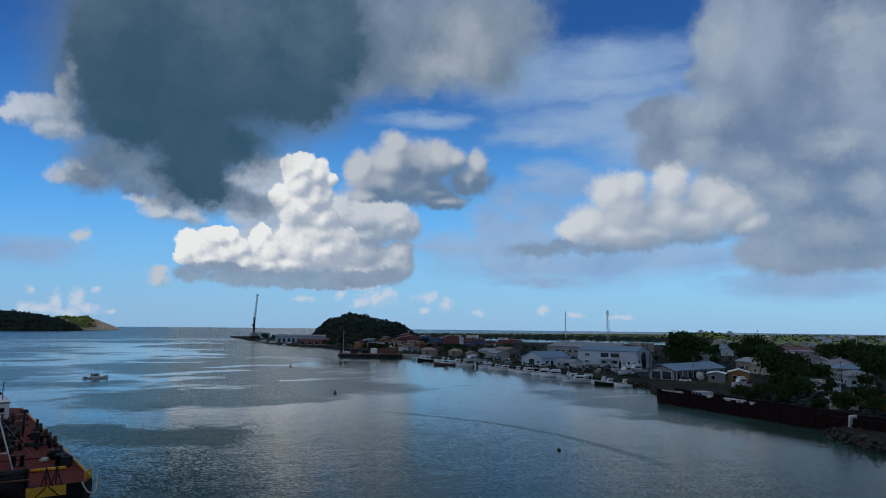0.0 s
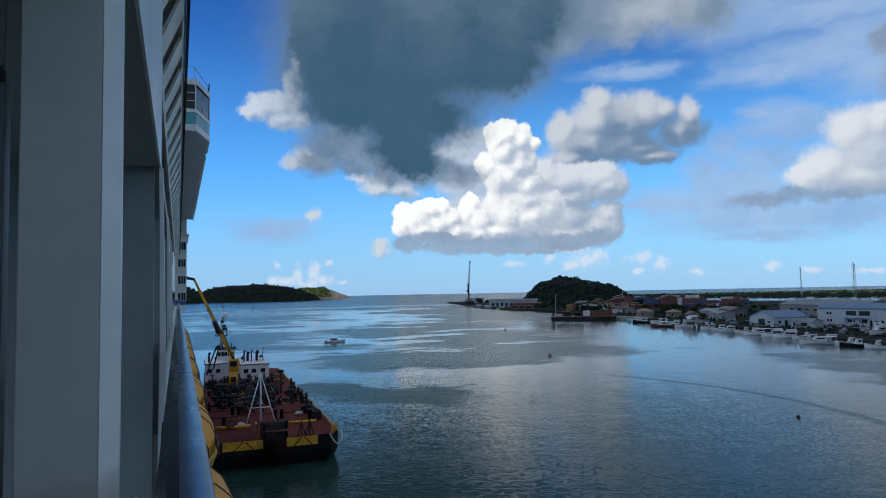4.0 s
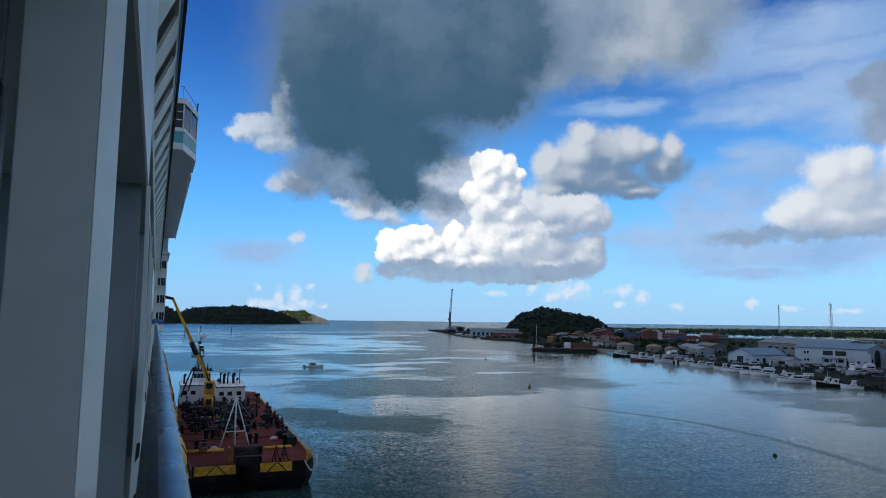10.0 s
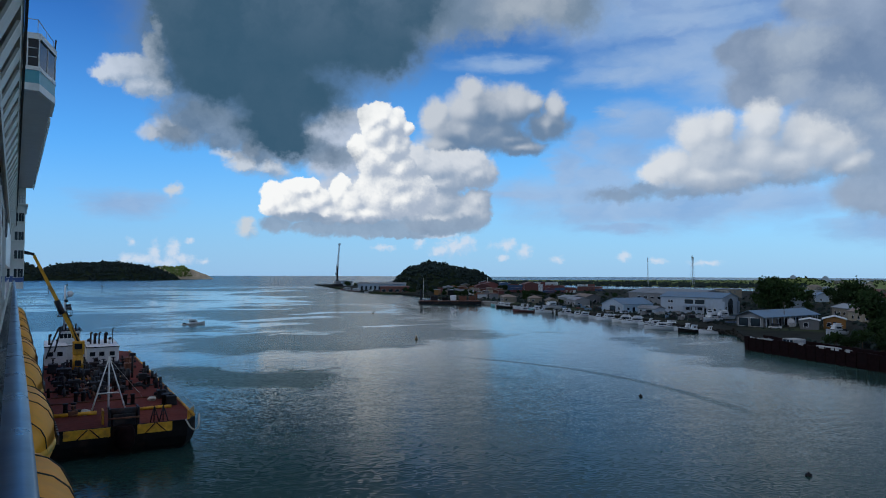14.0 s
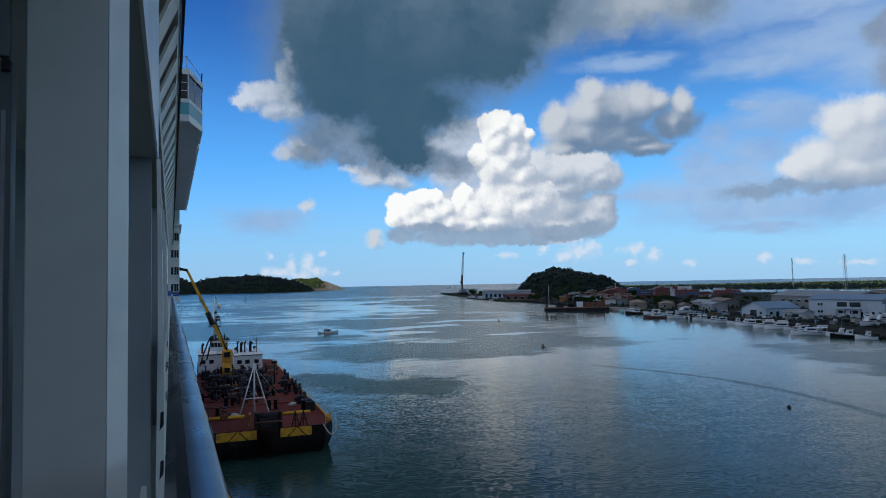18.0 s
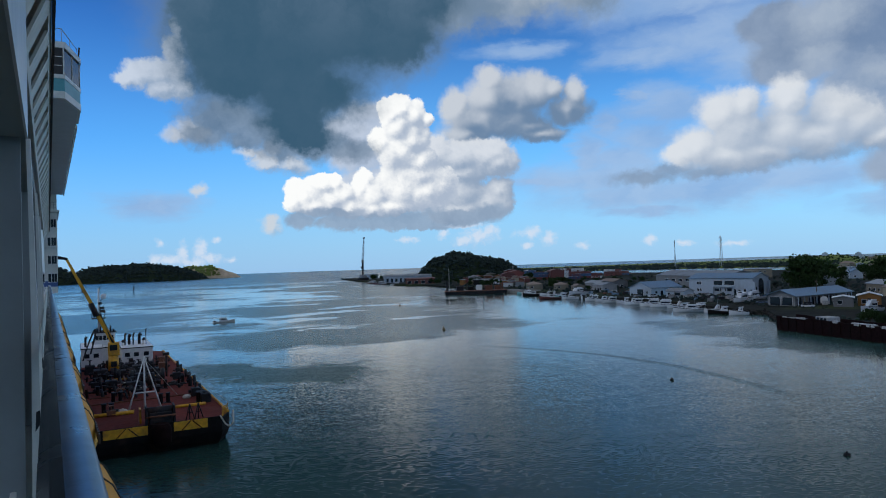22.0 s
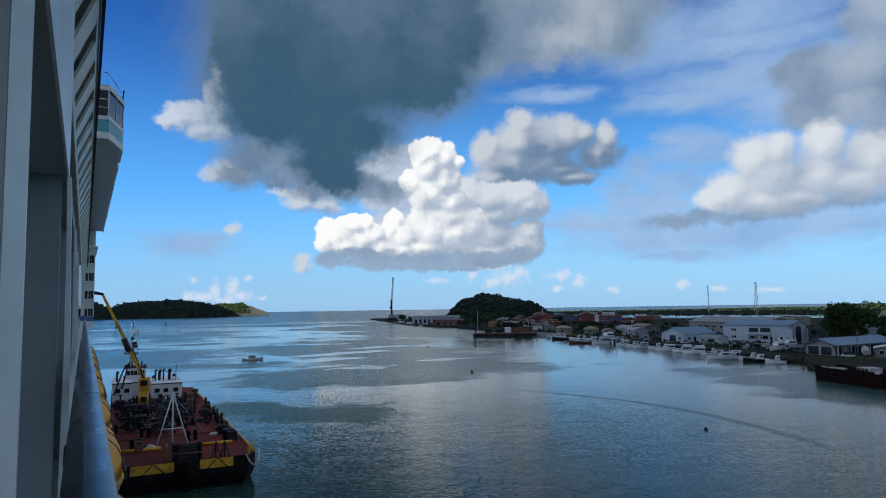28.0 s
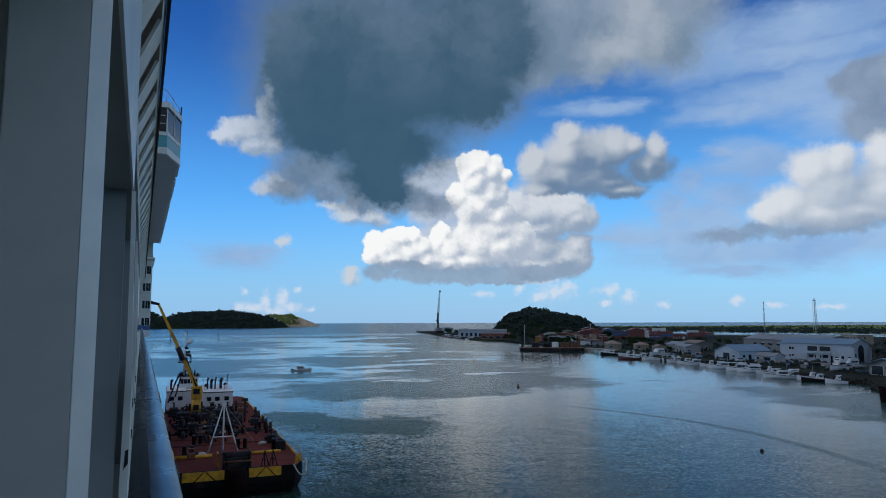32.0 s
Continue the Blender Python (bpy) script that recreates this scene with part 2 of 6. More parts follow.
# broken cloud added over the unseen sky, above and behind, to whiten its light
cover = step(wt, fbm(wt, vmth(wt, "MULTIPLY", sky_at, (0.6, 1.0, 1.0)), 0.045, 6.0, 0.6), 0.40, 0.56)
outside = mth(wt, "MAXIMUM", step(wt, el, 33.0, 46.0), mth(wt, "MAXIMUM", step(wt, az, 84.0, 100.0), step(wt, az, -22.0, -40.0)))
outside = mth(wt, "MULTIPLY", outside, step(wt, el, 1.0, 9.0))
tone = blend(wt, mth(wt, "MULTIPLY", mth(wt, "MULTIPLY", cover, outside), 0.92), tone, (0.47, 0.49, 0.50))


def billow(at, scale, detail=3.0):
    """Round lumps of several sizes, 0 to 1."""
    n = wt.nodes.new("ShaderNodeTexVoronoi")
    n.feature, n.voronoi_dimensions, n.normalize = "SMOOTH_F1", "2D", True
    n.inputs["Scale"].default_value, n.inputs["Detail"].default_value, n.inputs["Roughness"].default_value = scale, detail, 0.55
    n.inputs["Smoothness"].default_value = 0.35
    wt.links.new(at, n.inputs["Vector"])
    return mth(wt, "SUBTRACT", 1.0, n.outputs["Distance"])


def swell(group, warp, lumps, bite, wisp, shift=None):
    """How far a cloud bulges at each place of the sky, and the share that its lumps have in it."""
    at = warped(*warp, 1.0, shift)
    lump = mth(wt, "MULTIPLY", mth(wt, "SUBTRACT", billow(at, lumps), 0.62), bite)
    frayed = mth(wt, "MULTIPLY", mth(wt, "SUBTRACT", fbm(wt, at, lumps * 0.9, 8.0, 0.68), 0.5), wisp)
    return mth(wt, "ADD", use_group(wt, group, at), mth(wt, "ADD", lump, frayed)), mth(wt, "ADD", lump, frayed)


def lit_cloud(group, warp, edge, shade, light, gain, base, thick=1.0, lumps=0.7, bite=0.6, hollow=0.8, wisp=0.7, bulk=0.35):
    """One cloud over the tone so far: lumpy, bright where it faces the sun and dull in its hollows and on its far side."""
    h, lump = swell(group, warp, lumps, bite, wisp)
    h_sun = swell(group, warp, lumps, bite, wisp, TO_LIGHT)[0]
    facing = mth(wt, "MULTIPLY", mth(wt, "SUBTRACT", h, h_sun), gain)
    whole_side = mth(wt, "SUBTRACT", use_group(wt, group, sky_at), use_group(wt, group, vmth(wt, "ADD", sky_at, (-1.6, 1.9, 0.0))))
    lit = mth(wt, "ADD", mth(wt, "ADD", facing, mth(wt, "MULTIPLY", lump, hollow)), mth(wt, "ADD", mth(wt, "MULTIPLY", whole_side, bulk), base))
    tint = blend(wt, step(wt, lit, -0.6, 1.0), shade, light)
    return blend(wt, mth(wt, "MULTIPLY", step(wt, h, *edge), thick), tone, tint)


def soft_cloud(group, at, edge, dull, bright, thick, grain=0.35, rough=0.5):
    """A cloud with no relief: a ragged sheet between two greys."""
    d = mth(wt, "ADD", use_group(wt, group, at), mth(wt, "MULTIPLY", mth(wt, "SUBTRACT", fbm(wt, at, grain * 1.7, 7.0, 0.6), 0.5), rough))
    tint = blend(wt, step(wt, fbm(wt, at, grain, 7.0, 0.55), 0.28, 0.72), dull, bright)
    return blend(wt, mth(wt, "MULTIPLY", step(wt, d, *edge), thick), tone, tint)


streaky, loose, ragged = warped(1.2, 1.4, 3.0), warped(1.6, 2.2), warped(0.8, 1.6)
# thin veils, the grey bank to the side, far small heaps above the horizon
tone = soft_cloud(VEIL, streaky, (-0.75, 0.70), (0.27, 0.42, 0.66), (0.38, 0.51, 0.70), 0.85, 0.22, 0.9)
tone = soft_cloud(SIDE, warped(1.2, 1.3), (-0.10, 0.28), (0.17, 0.235, 0.345), (0.37, 0.44, 0.54), 0.93, 0.11, 0.35)
tone = soft_cloud(LUMP, loose, (-0.6, 0.9), (0.36, 0.43, 0.53), (0.46, 0.52, 0.58), 0.75)
tone = lit_cloud(LOW, (0.5, 1.0), (-0.1, 1.0), (0.46, 0.60, 0.79), (0.68, 0.74, 0.82), 0.8, 0.1, 0.85, 1.3, 0.9, wisp=1.8)
tone = soft_cloud(FOOT, ragged, (-0.3, 0.7), (0.22, 0.30, 0.41), (0.27, 0.35, 0.46), 0.85)
tone = lit_cloud(CREST, (0.8, 1.3), (-0.22, 0.42), (0.31, 0.385, 0.49), (0.74, 0.75, 0.75), 0.5, 0.06, 0.97, 0.30, 0.30, hollow=0.5, wisp=0.6, bulk=0.55)
# the grey plume that trails from the rain cloud
tone = soft_cloud(GREY, loose, (-0.35, 0.55), (0.18, 0.25, 0.33), (0.32, 0.385, 0.46), 0.95, 0.16, 0.6)
tone = soft_cloud(GLOW, loose, (-0.8, 0.9), (0.36, 0.41, 0.47), (0.46, 0.50, 0.54), 0.8)
# the heaps below it
tone = lit_cloud(DULL, (0.8, 1.3), (-0.28, 0.42), (0.16, 0.235, 0.34), (0.60, 0.62, 0.64), 0.5, -0.34, 0.97, 0.34, 0.28, hollow=0.3, wisp=0.7, bulk=0.95)
tone = lit_cloud(PALE, (1.0, 1.2), (-0.2, 0.5), (0.42, 0.49, 0.60), (0.60, 0.64, 0.71), 0.8, 0.1, 0.95, 0.35, 0.3)
tone = lit_cloud(ARM, (0.6, 1.2), (-0.12, 0.24), (0.30, 0.37, 0.47), (0.72, 0.73, 0.74), 0.85, -0.06, 0.97, 0.55, 0.45, hollow=0.7, wisp=0.8, bulk=0.50)
tone = lit_cloud(HEAP, (0.5, 1.0), (-0.08, 0.12), (0.42, 0.48, 0.57), (1.0, 0.975, 0.915), 0.95, -0.02, 1.0, 0.62, 0.6, hollow=0.9, wisp=0.8, bulk=0.50)
tone = soft_cloud(BASE, ragged, (-0.2, 0.45), (0.25, 0.33, 0.44), (0.32, 0.41, 0.52), 0.92, 0.5)
tone = lit_cloud(FLECK, (0.8, 1.4), (-0.5, 0.7), (0.28, 0.34, 0.42), (0.66, 0.66, 0.65), 0.9, 0.1, 0.85, 0.8, 0.5, wisp=1.2)
tone = lit_cloud(LEFT, (0.8, 1.4), (-0.12, 0.40), (0.28, 0.37, 0.49), (0.60, 0.65, 0.72), 1.0, 0.12, 0.97, 0.7, 0.45)
tone = soft_cloud(RAGS, ragged, (-0.45, 0.5), (0.12, 0.18, 0.255), (0.24, 0.31, 0.40), 0.92, 0.4, 0.8)
dark_d = mth(wt, "ADD", use_group(wt, DARK, loose), mth(wt, "MULTIPLY", mth(wt, "SUBTRACT", fbm(wt, loose, 0.13, 7.0, 0.55), 0.5), 0.5))
under = mth(wt, "MULTIPLY", step(wt, el, 25.0, 16.5), step(wt, dark_d, -0.1, 0.45))
dark_tint = blend(wt, step(wt, fbm(wt, loose, 0.17, 7.0, 0.6), 0.3, 0.7), (0.054, 0.112, 0.170), (0.112, 0.175, 0.245))
dark_tint = blend(wt, mth(wt, "MULTIPLY", under, 0.80), dark_tint, (0.040, 0.100, 0.158))
dark_tint = blend(wt, step(wt, dark_d, 0.45, -0.35), dark_tint, (0.175, 0.245, 0.325))
tone = blend(wt, step(wt, dark_d, -0.45, 0.40), tone, dark_tint)

back = wt.nodes.new("ShaderNodeBackground")
wout = wt.nodes.new("ShaderNodeOutputWorld")
wt.links.new(tone, back.inputs[0])
back.inputs[1].default_value = 1.0
wt.links.new(back.outputs[0], wout.inputs[0])

sun = new("sun", bpy.data.lights.new("sun", "SUN"))
sun.data.energy, sun.data.angle, sun.data.color = 0.42, radians(10.0), (1.0, 0.93, 0.82)
sd = Vector((math.sin(radians(SUN_AZ)) * math.cos(radians(SUN_EL)), math.cos(radians(SUN_AZ)) * math.cos(radians(SUN_EL)), math.sin(radians(SUN_EL))))
sun.matrix_world = look(sd * 100, (0, 0, 0))

# ---- materials ----
def material(name, base, rough=0.7, metal=0.0, vary=0.25, grain=6.0, stain=0.6, bump=0.15, dirt=None, spec=0.5, coords="Object", random_tint=0.0):
    """A painted or natural surface: base colour with stains at one scale and grain at another, and a fine relief."""
    m = bpy.data.materials.new(name)
    m.use_nodes = True
    t = m.node_tree
    b = t.nodes["Principled BSDF"]
    co = t.nodes.new("ShaderNodeTexCoord").outputs[coords]
    big, fine = fbm(t, co, stain, 5.0, 0.6), fbm(t, co, grain, 4.0, 0.6)
    lo = tuple(c * (1 - vary) for c in base)
    hi = tuple(min(1.0, c * (1 + vary * 0.6)) for c in base)
    col = blend(t, step(t, fine, 0.3, 0.7), lo, hi)
    if dirt:
        col = blend(t, mth(t, "MULTIPLY", step(t, big, 0.5, 0.72), 0.75), col, dirt)
    else:
        col = blend(t, mth(t, "MULTIPLY", step(t, big, 0.45, 0.75), 0.5), col, lo)
    if random_tint:
        rnd = t.nodes.new("ShaderNodeObjectInfo").outputs["Random"]
        hsv = t.nodes.new("ShaderNodeHueSaturation")
        t.links.new(mth(t, "ADD", mth(t, "MULTIPLY", rnd, random_tint * 2), 1.0 - random_tint), hsv.inputs["Value"])
        t.links.new(col, hsv.inputs["Color"])
        col = hsv.outputs[0]
    t.links.new(col, b.inputs["Base Color"])
    t.links.new(mth(t, "ADD", mth(t, "MULTIPLY", mth(t, "SUBTRACT", big, 0.5), 0.25), rough), b.inputs["Roughness"])
    b.inputs["Metallic"].default_value = metal
    b.inputs["Specular IOR Level"].default_value = spec
    if bump:
        n = t.nodes.new("ShaderNodeBump")
        n.inputs["Strength"].default_value, n.inputs["Distance"].default_value = bump, 0.02
        t.links.new(fine, n.inputs["Height"])
        t.links.new(n.outputs[0], b.inputs["Normal"])
    return m


SHIP_GREY = material("ship_white_paint", (0.74, 0.745, 0.70), 0.34, vary=0.06, grain=3, stain=0.8, bump=0.03, dirt=(0.58, 0.585, 0.56))
# post grey dimmed for its shaded face, edge colour lightened for the lit chamfer
POST_SHADED = material("post_paint", (0.58, 0.57, 0.53), 0.42, vary=0.07, grain=3, stain=1.5, bump=0.03, dirt=(0.42, 0.43, 0.42))
EDGE_PALE = material("edge_paint", (0.85, 0.84, 0.77), 0.3, vary=0.05, grain=5, stain=2.0, bump=0.02, dirt=(0.70, 0.71, 0.68))
SHIP_CREAM = material("ship_cream_paint", (0.70, 0.68, 0.60), 0.5, vary=0.06, grain=3, stain=1.2, bump=0.05, dirt=(0.50, 0.48, 0.42))
# divider, stile and ceiling colours are darkened to hold the balcony's shade
DIVIDER_SHADED = material("divider_paint", (0.30, 0.325, 0.33), 0.45, vary=0.06, grain=3, stain=0.8, bump=0.03)
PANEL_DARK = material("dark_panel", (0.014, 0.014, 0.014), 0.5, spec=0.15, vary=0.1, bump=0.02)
STILE_SHADED = material("dark_stile_paint", (0.16, 0.165, 0.165), 0.5, vary=0.08, grain=3, stain=1.2, bump=0.03)
CEILING_SHADED = material("balcony_ceiling_paint", (0.34, 0.355, 0.33), 0.6, vary=0.06, grain=2, stain=0.8, bump=0.03)
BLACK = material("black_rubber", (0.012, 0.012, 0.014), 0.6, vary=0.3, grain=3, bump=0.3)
# varnish blue raised so that the colour carries the sky's reflection
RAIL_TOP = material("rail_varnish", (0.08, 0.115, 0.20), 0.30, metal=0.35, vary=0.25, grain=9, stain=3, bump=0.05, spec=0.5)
RAIL_SHADED = material("rail_inner", (0.018, 0.020, 0.028), 0.25, vary=0.3, grain=9, stain=3, bump=0.03, spec=0.35)
RAIL_SIDE = material("rail_side", (0.05, 0.048, 0.055), 0.4, vary=0.2, grain=9, bump=0.05)
TEAL = material("teal_paint", (0.10, 0.36, 0.40), 0.35, vary=0.06, bump=0.02)
HULL_BLUE = material("hull_blue", (0.05, 0.10, 0.28), 0.4, vary=0.1, bump=0.02)
SOFFIT = material("soffit_paint", (0.60, 0.63, 0.68), 0.5, vary=0.05, grain=1, bump=0.02)
LIFEBOAT = material("lifeboat_orange", (0.80, 0.34, 0.005), 0.6, vary=0.10, grain=2, stain=1.0, bump=0.04, dirt=(0.55, 0.27, 0.04))
LIFEBOAT_TOP = material("lifeboat_cover", (0.74, 0.38, 0.03), 0.65, vary=0.12, grain=2, stain=0.9, bump=0.05, dirt=(0.5, 0.36, 0.14))
DECK_RED = material("deck_red", (0.150, 0.036, 0.026), 0.85, spec=0.08, vary=0.25, grain=1.6, stain=0.25, bump=0.2, dirt=(0.14, 0.05, 0.04))
HULL_BLACK = material("hull_black", (0.010, 0.009, 0.009), 0.8, spec=0.15, vary=0.4, grain=1.0, stain=0.3, bump=0.2, dirt=(0.05, 0.025, 0.018))
BARGE_YELLOW = material("barge_yellow", (0.72, 0.35, 0.012), 0.5, vary=0.2, grain=2, stain=0.6, bump=0.1, dirt=(0.30, 0.13, 0.03))
BARGE_WHITE = material("barge_white", (0.70, 0.70, 0.69), 0.5, vary=0.08, grain=2, stain=0.5, bump=0.05, dirt=(0.42, 0.36, 0.30))
MACHINE = material("machinery_dark", (0.018, 0.018, 0.021), 0.6, spec=0.2, vary=0.4, grain=3, bump=0.2, dirt=(0.08, 0.05, 0.04))
RUST = material("rust", (0.16, 0.06, 0.03), 0.8, vary=0.4, grain=1.5, stain=0.3, bump=0.3, dirt=(0.05, 0.03, 0.025))
HULK = material("hulk_rust", (0.014, 0.006, 0.006), 0.9, spec=0.08, vary=0.4, grain=1.2, stain=0.25, bump=0.3, dirt=(0.012, 0.009, 0.009))
ROPE = material("rope", (0.55, 0.52, 0.45), 0.9, vary=0.2, grain=20, bump=0.4)
STEEL = material("galvanised_steel", (0.40, 0.42, 0.44), 0.45, metal=0.6, vary=0.15, bump=0.05)
# shore roofs and walls are set dark to hold the cloud shadow
ROOF_BLUE = material("roof_blue_sheet", (0.13, 0.22, 0.31), 0.55, vary=0.15, grain=1, stain=0.15, bump=0.1, dirt=(0.17, 0.21, 0.24))
ROOF_GREY = material("roof_grey_sheet", (0.22, 0.235, 0.245), 0.6, vary=0.15, grain=1, stain=0.15, bump=0.1, dirt=(0.14, 0.13, 0.12), random_tint=0.3)
ROOF_RED = material("roof_red_sheet", (0.17, 0.06, 0.045), 0.6, vary=0.2, grain=1, stain=0.2, bump=0.1, dirt=(0.18, 0.07, 0.05))
ROOF_TAN = material("roof_tan_sheet", (0.27, 0.20, 0.15), 0.7, vary=0.2, grain=1, stain=0.2, bump=0.1, dirt=(0.15, 0.11, 0.09), random_tint=0.2)
# white walls dimmed and turned bluish: the cloud shadow is in the colour
WALL_WHITE_SHADED = material("wall_white", (0.36, 0.42, 0.48), 0.7, vary=0.07, grain=0.8, stain=0.12, bump=0.1, dirt=(0.28, 0.31, 0.34))
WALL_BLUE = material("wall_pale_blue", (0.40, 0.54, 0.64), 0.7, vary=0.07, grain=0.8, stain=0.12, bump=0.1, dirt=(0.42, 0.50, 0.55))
WALL_CREAM = material("wall_cream", (0.30, 0.255, 0.18), 0.8, vary=0.12, grain=0.8, stain=0.2, bump=0.1, dirt=(0.22, 0.19, 0.15), random_tint=0.3)
WALL_GREY = material("wall_grey", (0.22, 0.22, 0.22), 0.8, vary=0.15, grain=0.8, stain=0.2, bump=0.1, dirt=(0.13, 0.125, 0.12), random_tint=0.35)
WALL_ORANGE = material("wall_orange", (0.27, 0.125, 0.03), 0.8, vary=0.12, grain=0.8, stain=0.2, bump=0.1, dirt=(0.15, 0.08, 0.04))
GLASS = material("window_glass", (0.012, 0.018, 0.024), 0.15, vary=0.2, grain=0.5, bump=0.0, spec=0.3)
BRICK_RED = material("container_red", (0.16, 0.045, 0.036), 0.55, vary=0.15, grain=1, stain=0.2, bump=0.1, dirt=(0.18, 0.06, 0.04), random_tint=0.35)
BOX_WHITE = material("container_white", (0.62, 0.63, 0.62), 0.55, vary=0.1, grain=1, stain=0.2, bump=0.1, dirt=(0.45, 0.40, 0.35), random_tint=0.2)
BOX_BLUE = material("container_blue", (0.05, 0.10, 0.20), 0.55, vary=0.15, grain=1, stain=0.2, bump=0.1, random_tint=0.3)
# shore earth, scrub and leaf colours also darkened for the cloud shadow
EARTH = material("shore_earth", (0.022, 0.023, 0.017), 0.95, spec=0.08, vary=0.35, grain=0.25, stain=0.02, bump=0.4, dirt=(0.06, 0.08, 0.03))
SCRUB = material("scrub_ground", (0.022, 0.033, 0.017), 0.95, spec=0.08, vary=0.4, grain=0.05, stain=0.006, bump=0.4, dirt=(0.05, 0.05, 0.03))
# field and sand colours raised to stand in for distant sunlight
FIELD_SUNLIT = material("far_fields", (0.18, 0.23, 0.06), 0.95, spec=0.1, vary=0.4, grain=0.02, stain=0.004, bump=0.3, dirt=(0.22, 0.20, 0.09))
SAND_SUNLIT = material("sand_rock", (0.52, 0.40, 0.26), 0.95, vary=0.3, grain=0.05, stain=0.01, bump=0.4, dirt=(0.34, 0.25, 0.16))
ROCK = material("grey_rock", (0.040, 0.037, 0.032), 0.9, spec=0.15, vary=0.35, grain=0.8, stain=0.2, bump=0.5, dirt=(0.09, 0.085, 0.075))
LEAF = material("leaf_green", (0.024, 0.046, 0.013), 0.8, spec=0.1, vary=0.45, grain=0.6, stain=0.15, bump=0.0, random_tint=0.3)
# forest green lifted towards blue, with the headland's haze in the colour
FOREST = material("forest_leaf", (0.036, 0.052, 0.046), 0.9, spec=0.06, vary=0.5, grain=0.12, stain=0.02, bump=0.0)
BARK = material("bark", (0.10, 0.075, 0.05), 0.9, vary=0.3, grain=3, bump=0.4)
BOAT_WHITE = material("boat_gelcoat", (0.60, 0.62, 0.64), 0.35, vary=0.05, grain=2, bump=0.02, dirt=(0.6, 0.58, 0.54), random_tint=0.12)
WORN_WHITE = material("worn_white_paint", (0.42, 0.42, 0.41), 0.8, vary=0.3, grain=1.5, stain=0.5, bump=0.2, dirt=(0.16, 0.12, 0.09))
BOAT_TEAL = material("boat_teal", (0.18, 0.45, 0.45), 0.4, vary=0.08, bump=0.02)
BOAT_RED = material("boat_red", (0.10, 0.022, 0.020), 0.45, vary=0.1, bump=0.02)
BUOY_ORANGE = material("buoy_orange", (0.16, 0.09, 0.03), 0.5, vary=0.2, bump=0.05)
INK = material("lettering_dark", (0.05, 0.03, 0.02), 0.5, vary=0.1, bump=0.0)
CONCRETE = material("quay_concrete", (0.26, 0.25, 0.23), 0.9, vary=0.2, grain=1.5, stain=0.2, bump=0.3, dirt=(0.12, 0.11, 0.10))

# harbour water: ruffled, with long smooth slicks
WATER = bpy.data.materials.new("harbour_water")
WATER.use_nodes = True
t = WATER.node_tree
b = t.nodes["Principled BSDF"]
co = t.nodes.new("ShaderNodeTexCoord").outputs["Object"]
RUFFLED, NEAR_WATER, CALM_WATER = 0.62, 0.24, 0.20
WIND = cloud_group("wind_patches", [(72, 205, 42, 36), (115, 212, 36, 40), (128, 285, 52, 70), (142, 372, 58, 62), (104, 350, 40, 58), (44, 140, 17, 13), (34, 150, 14, 11), (196, 500, 14, 60),
                                   (56, 600, 30, 40), (110, 660, 40, 30), (215, 470, 18, 16), (60, 440, 22, 14), (168, 104, 32, 30)])
CALM = cloud_group("calm_patches", [(80, 275, 20, 10), (93, 228, 14, 5), (110, 300, 24, 7), (62, 300, 14, 20), (128, 240, 14, 4), (140, 330, 26, 6), (118, 390, 26, 8)])
near_warp = vmth(t, "ADD", co, vmth(t, "MULTIPLY", vmth(t, "SUBTRACT", fbm(t, vmth(t, "MULTIPLY", co, (1.0, 0.7, 1.0)), 0.03, 5.0, 0.6, True), (0.5, 0.5, 0.5)), (50, 60, 0)))
far_warp = vmth(t, "ADD", co, vmth(t, "MULTIPLY", vmth(t, "SUBTRACT", fbm(t, co, 0.010, 4.0, 0.6, True), (0.5, 0.5, 0.5)), (160, 160, 0)))
sepw = t.nodes.new("ShaderNodeSeparateXYZ")
t.links.new(co, sepw.inputs[0])
streak = fbm(t, vmth(t, "MULTIPLY", near_warp, (0.010, 0.022, 0.0)), 1.0, 6.0, 0.6)
scattered = mth(t, "MULTIPLY", mth(t, "SUBTRACT", fbm(t, vmth(t, "MULTIPLY", far_warp, (0.0050, 0.0050, 0.0)), 1.0, 6.0, 0.6), 0.485), 6.0)
scattered = mth(t, "SUBTRACT", scattered, mth(t, "MULTIPLY", step(t, sepw.outputs[1], 420.0, 150.0), 0.5))
field = mth(t, "SUBTRACT", use_group(t, WIND, near_warp), mth(t, "MULTIPLY", step(t, use_group(t, CALM, near_warp), -0.3, 0.5), 0.8))
field = mth(t, "ADD", mth(t, "MAXIMUM", field, scattered), mth(t, "MULTIPLY", mth(t, "SUBTRACT", streak, 0.5), 1.3))
wisps = fbm(t, vmth(t, "MULTIPLY", co, (0.035, 0.10, 0.0)), 1.0, 6.0, 0.65)
ruffled = step(t, mth(t, "ADD", field, mth(t, "MULTIPLY", mth(t, "SUBTRACT", wisps, 0.5), 1.1)), -0.16, 0.30)
# an old wake curving over the harbour
bow = mth(t, "DIVIDE", mth(t, "SUBTRACT", sepw.outputs[1], 103.0), 13.0)
off_wake = mth(t, "ABSOLUTE", mth(t, "SUBTRACT", mth(t, "ADD", sepw.outputs[0], mth(t, "MULTIPLY", bow, bow)), mth(t, "ADD", 102.5, mth(t, "MULTIPLY", streak, 5.0))))
wake = mth(t, "MULTIPLY", step(t, off_wake, 1.7, 0.5), step(t, mth(t, "ABSOLUTE", bow), 3.6, 2.2))
ruffled = mth(t, "MAXIMUM", ruffled, mth(t, "MULTIPLY", wake, 0.5))
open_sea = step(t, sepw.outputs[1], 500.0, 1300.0)
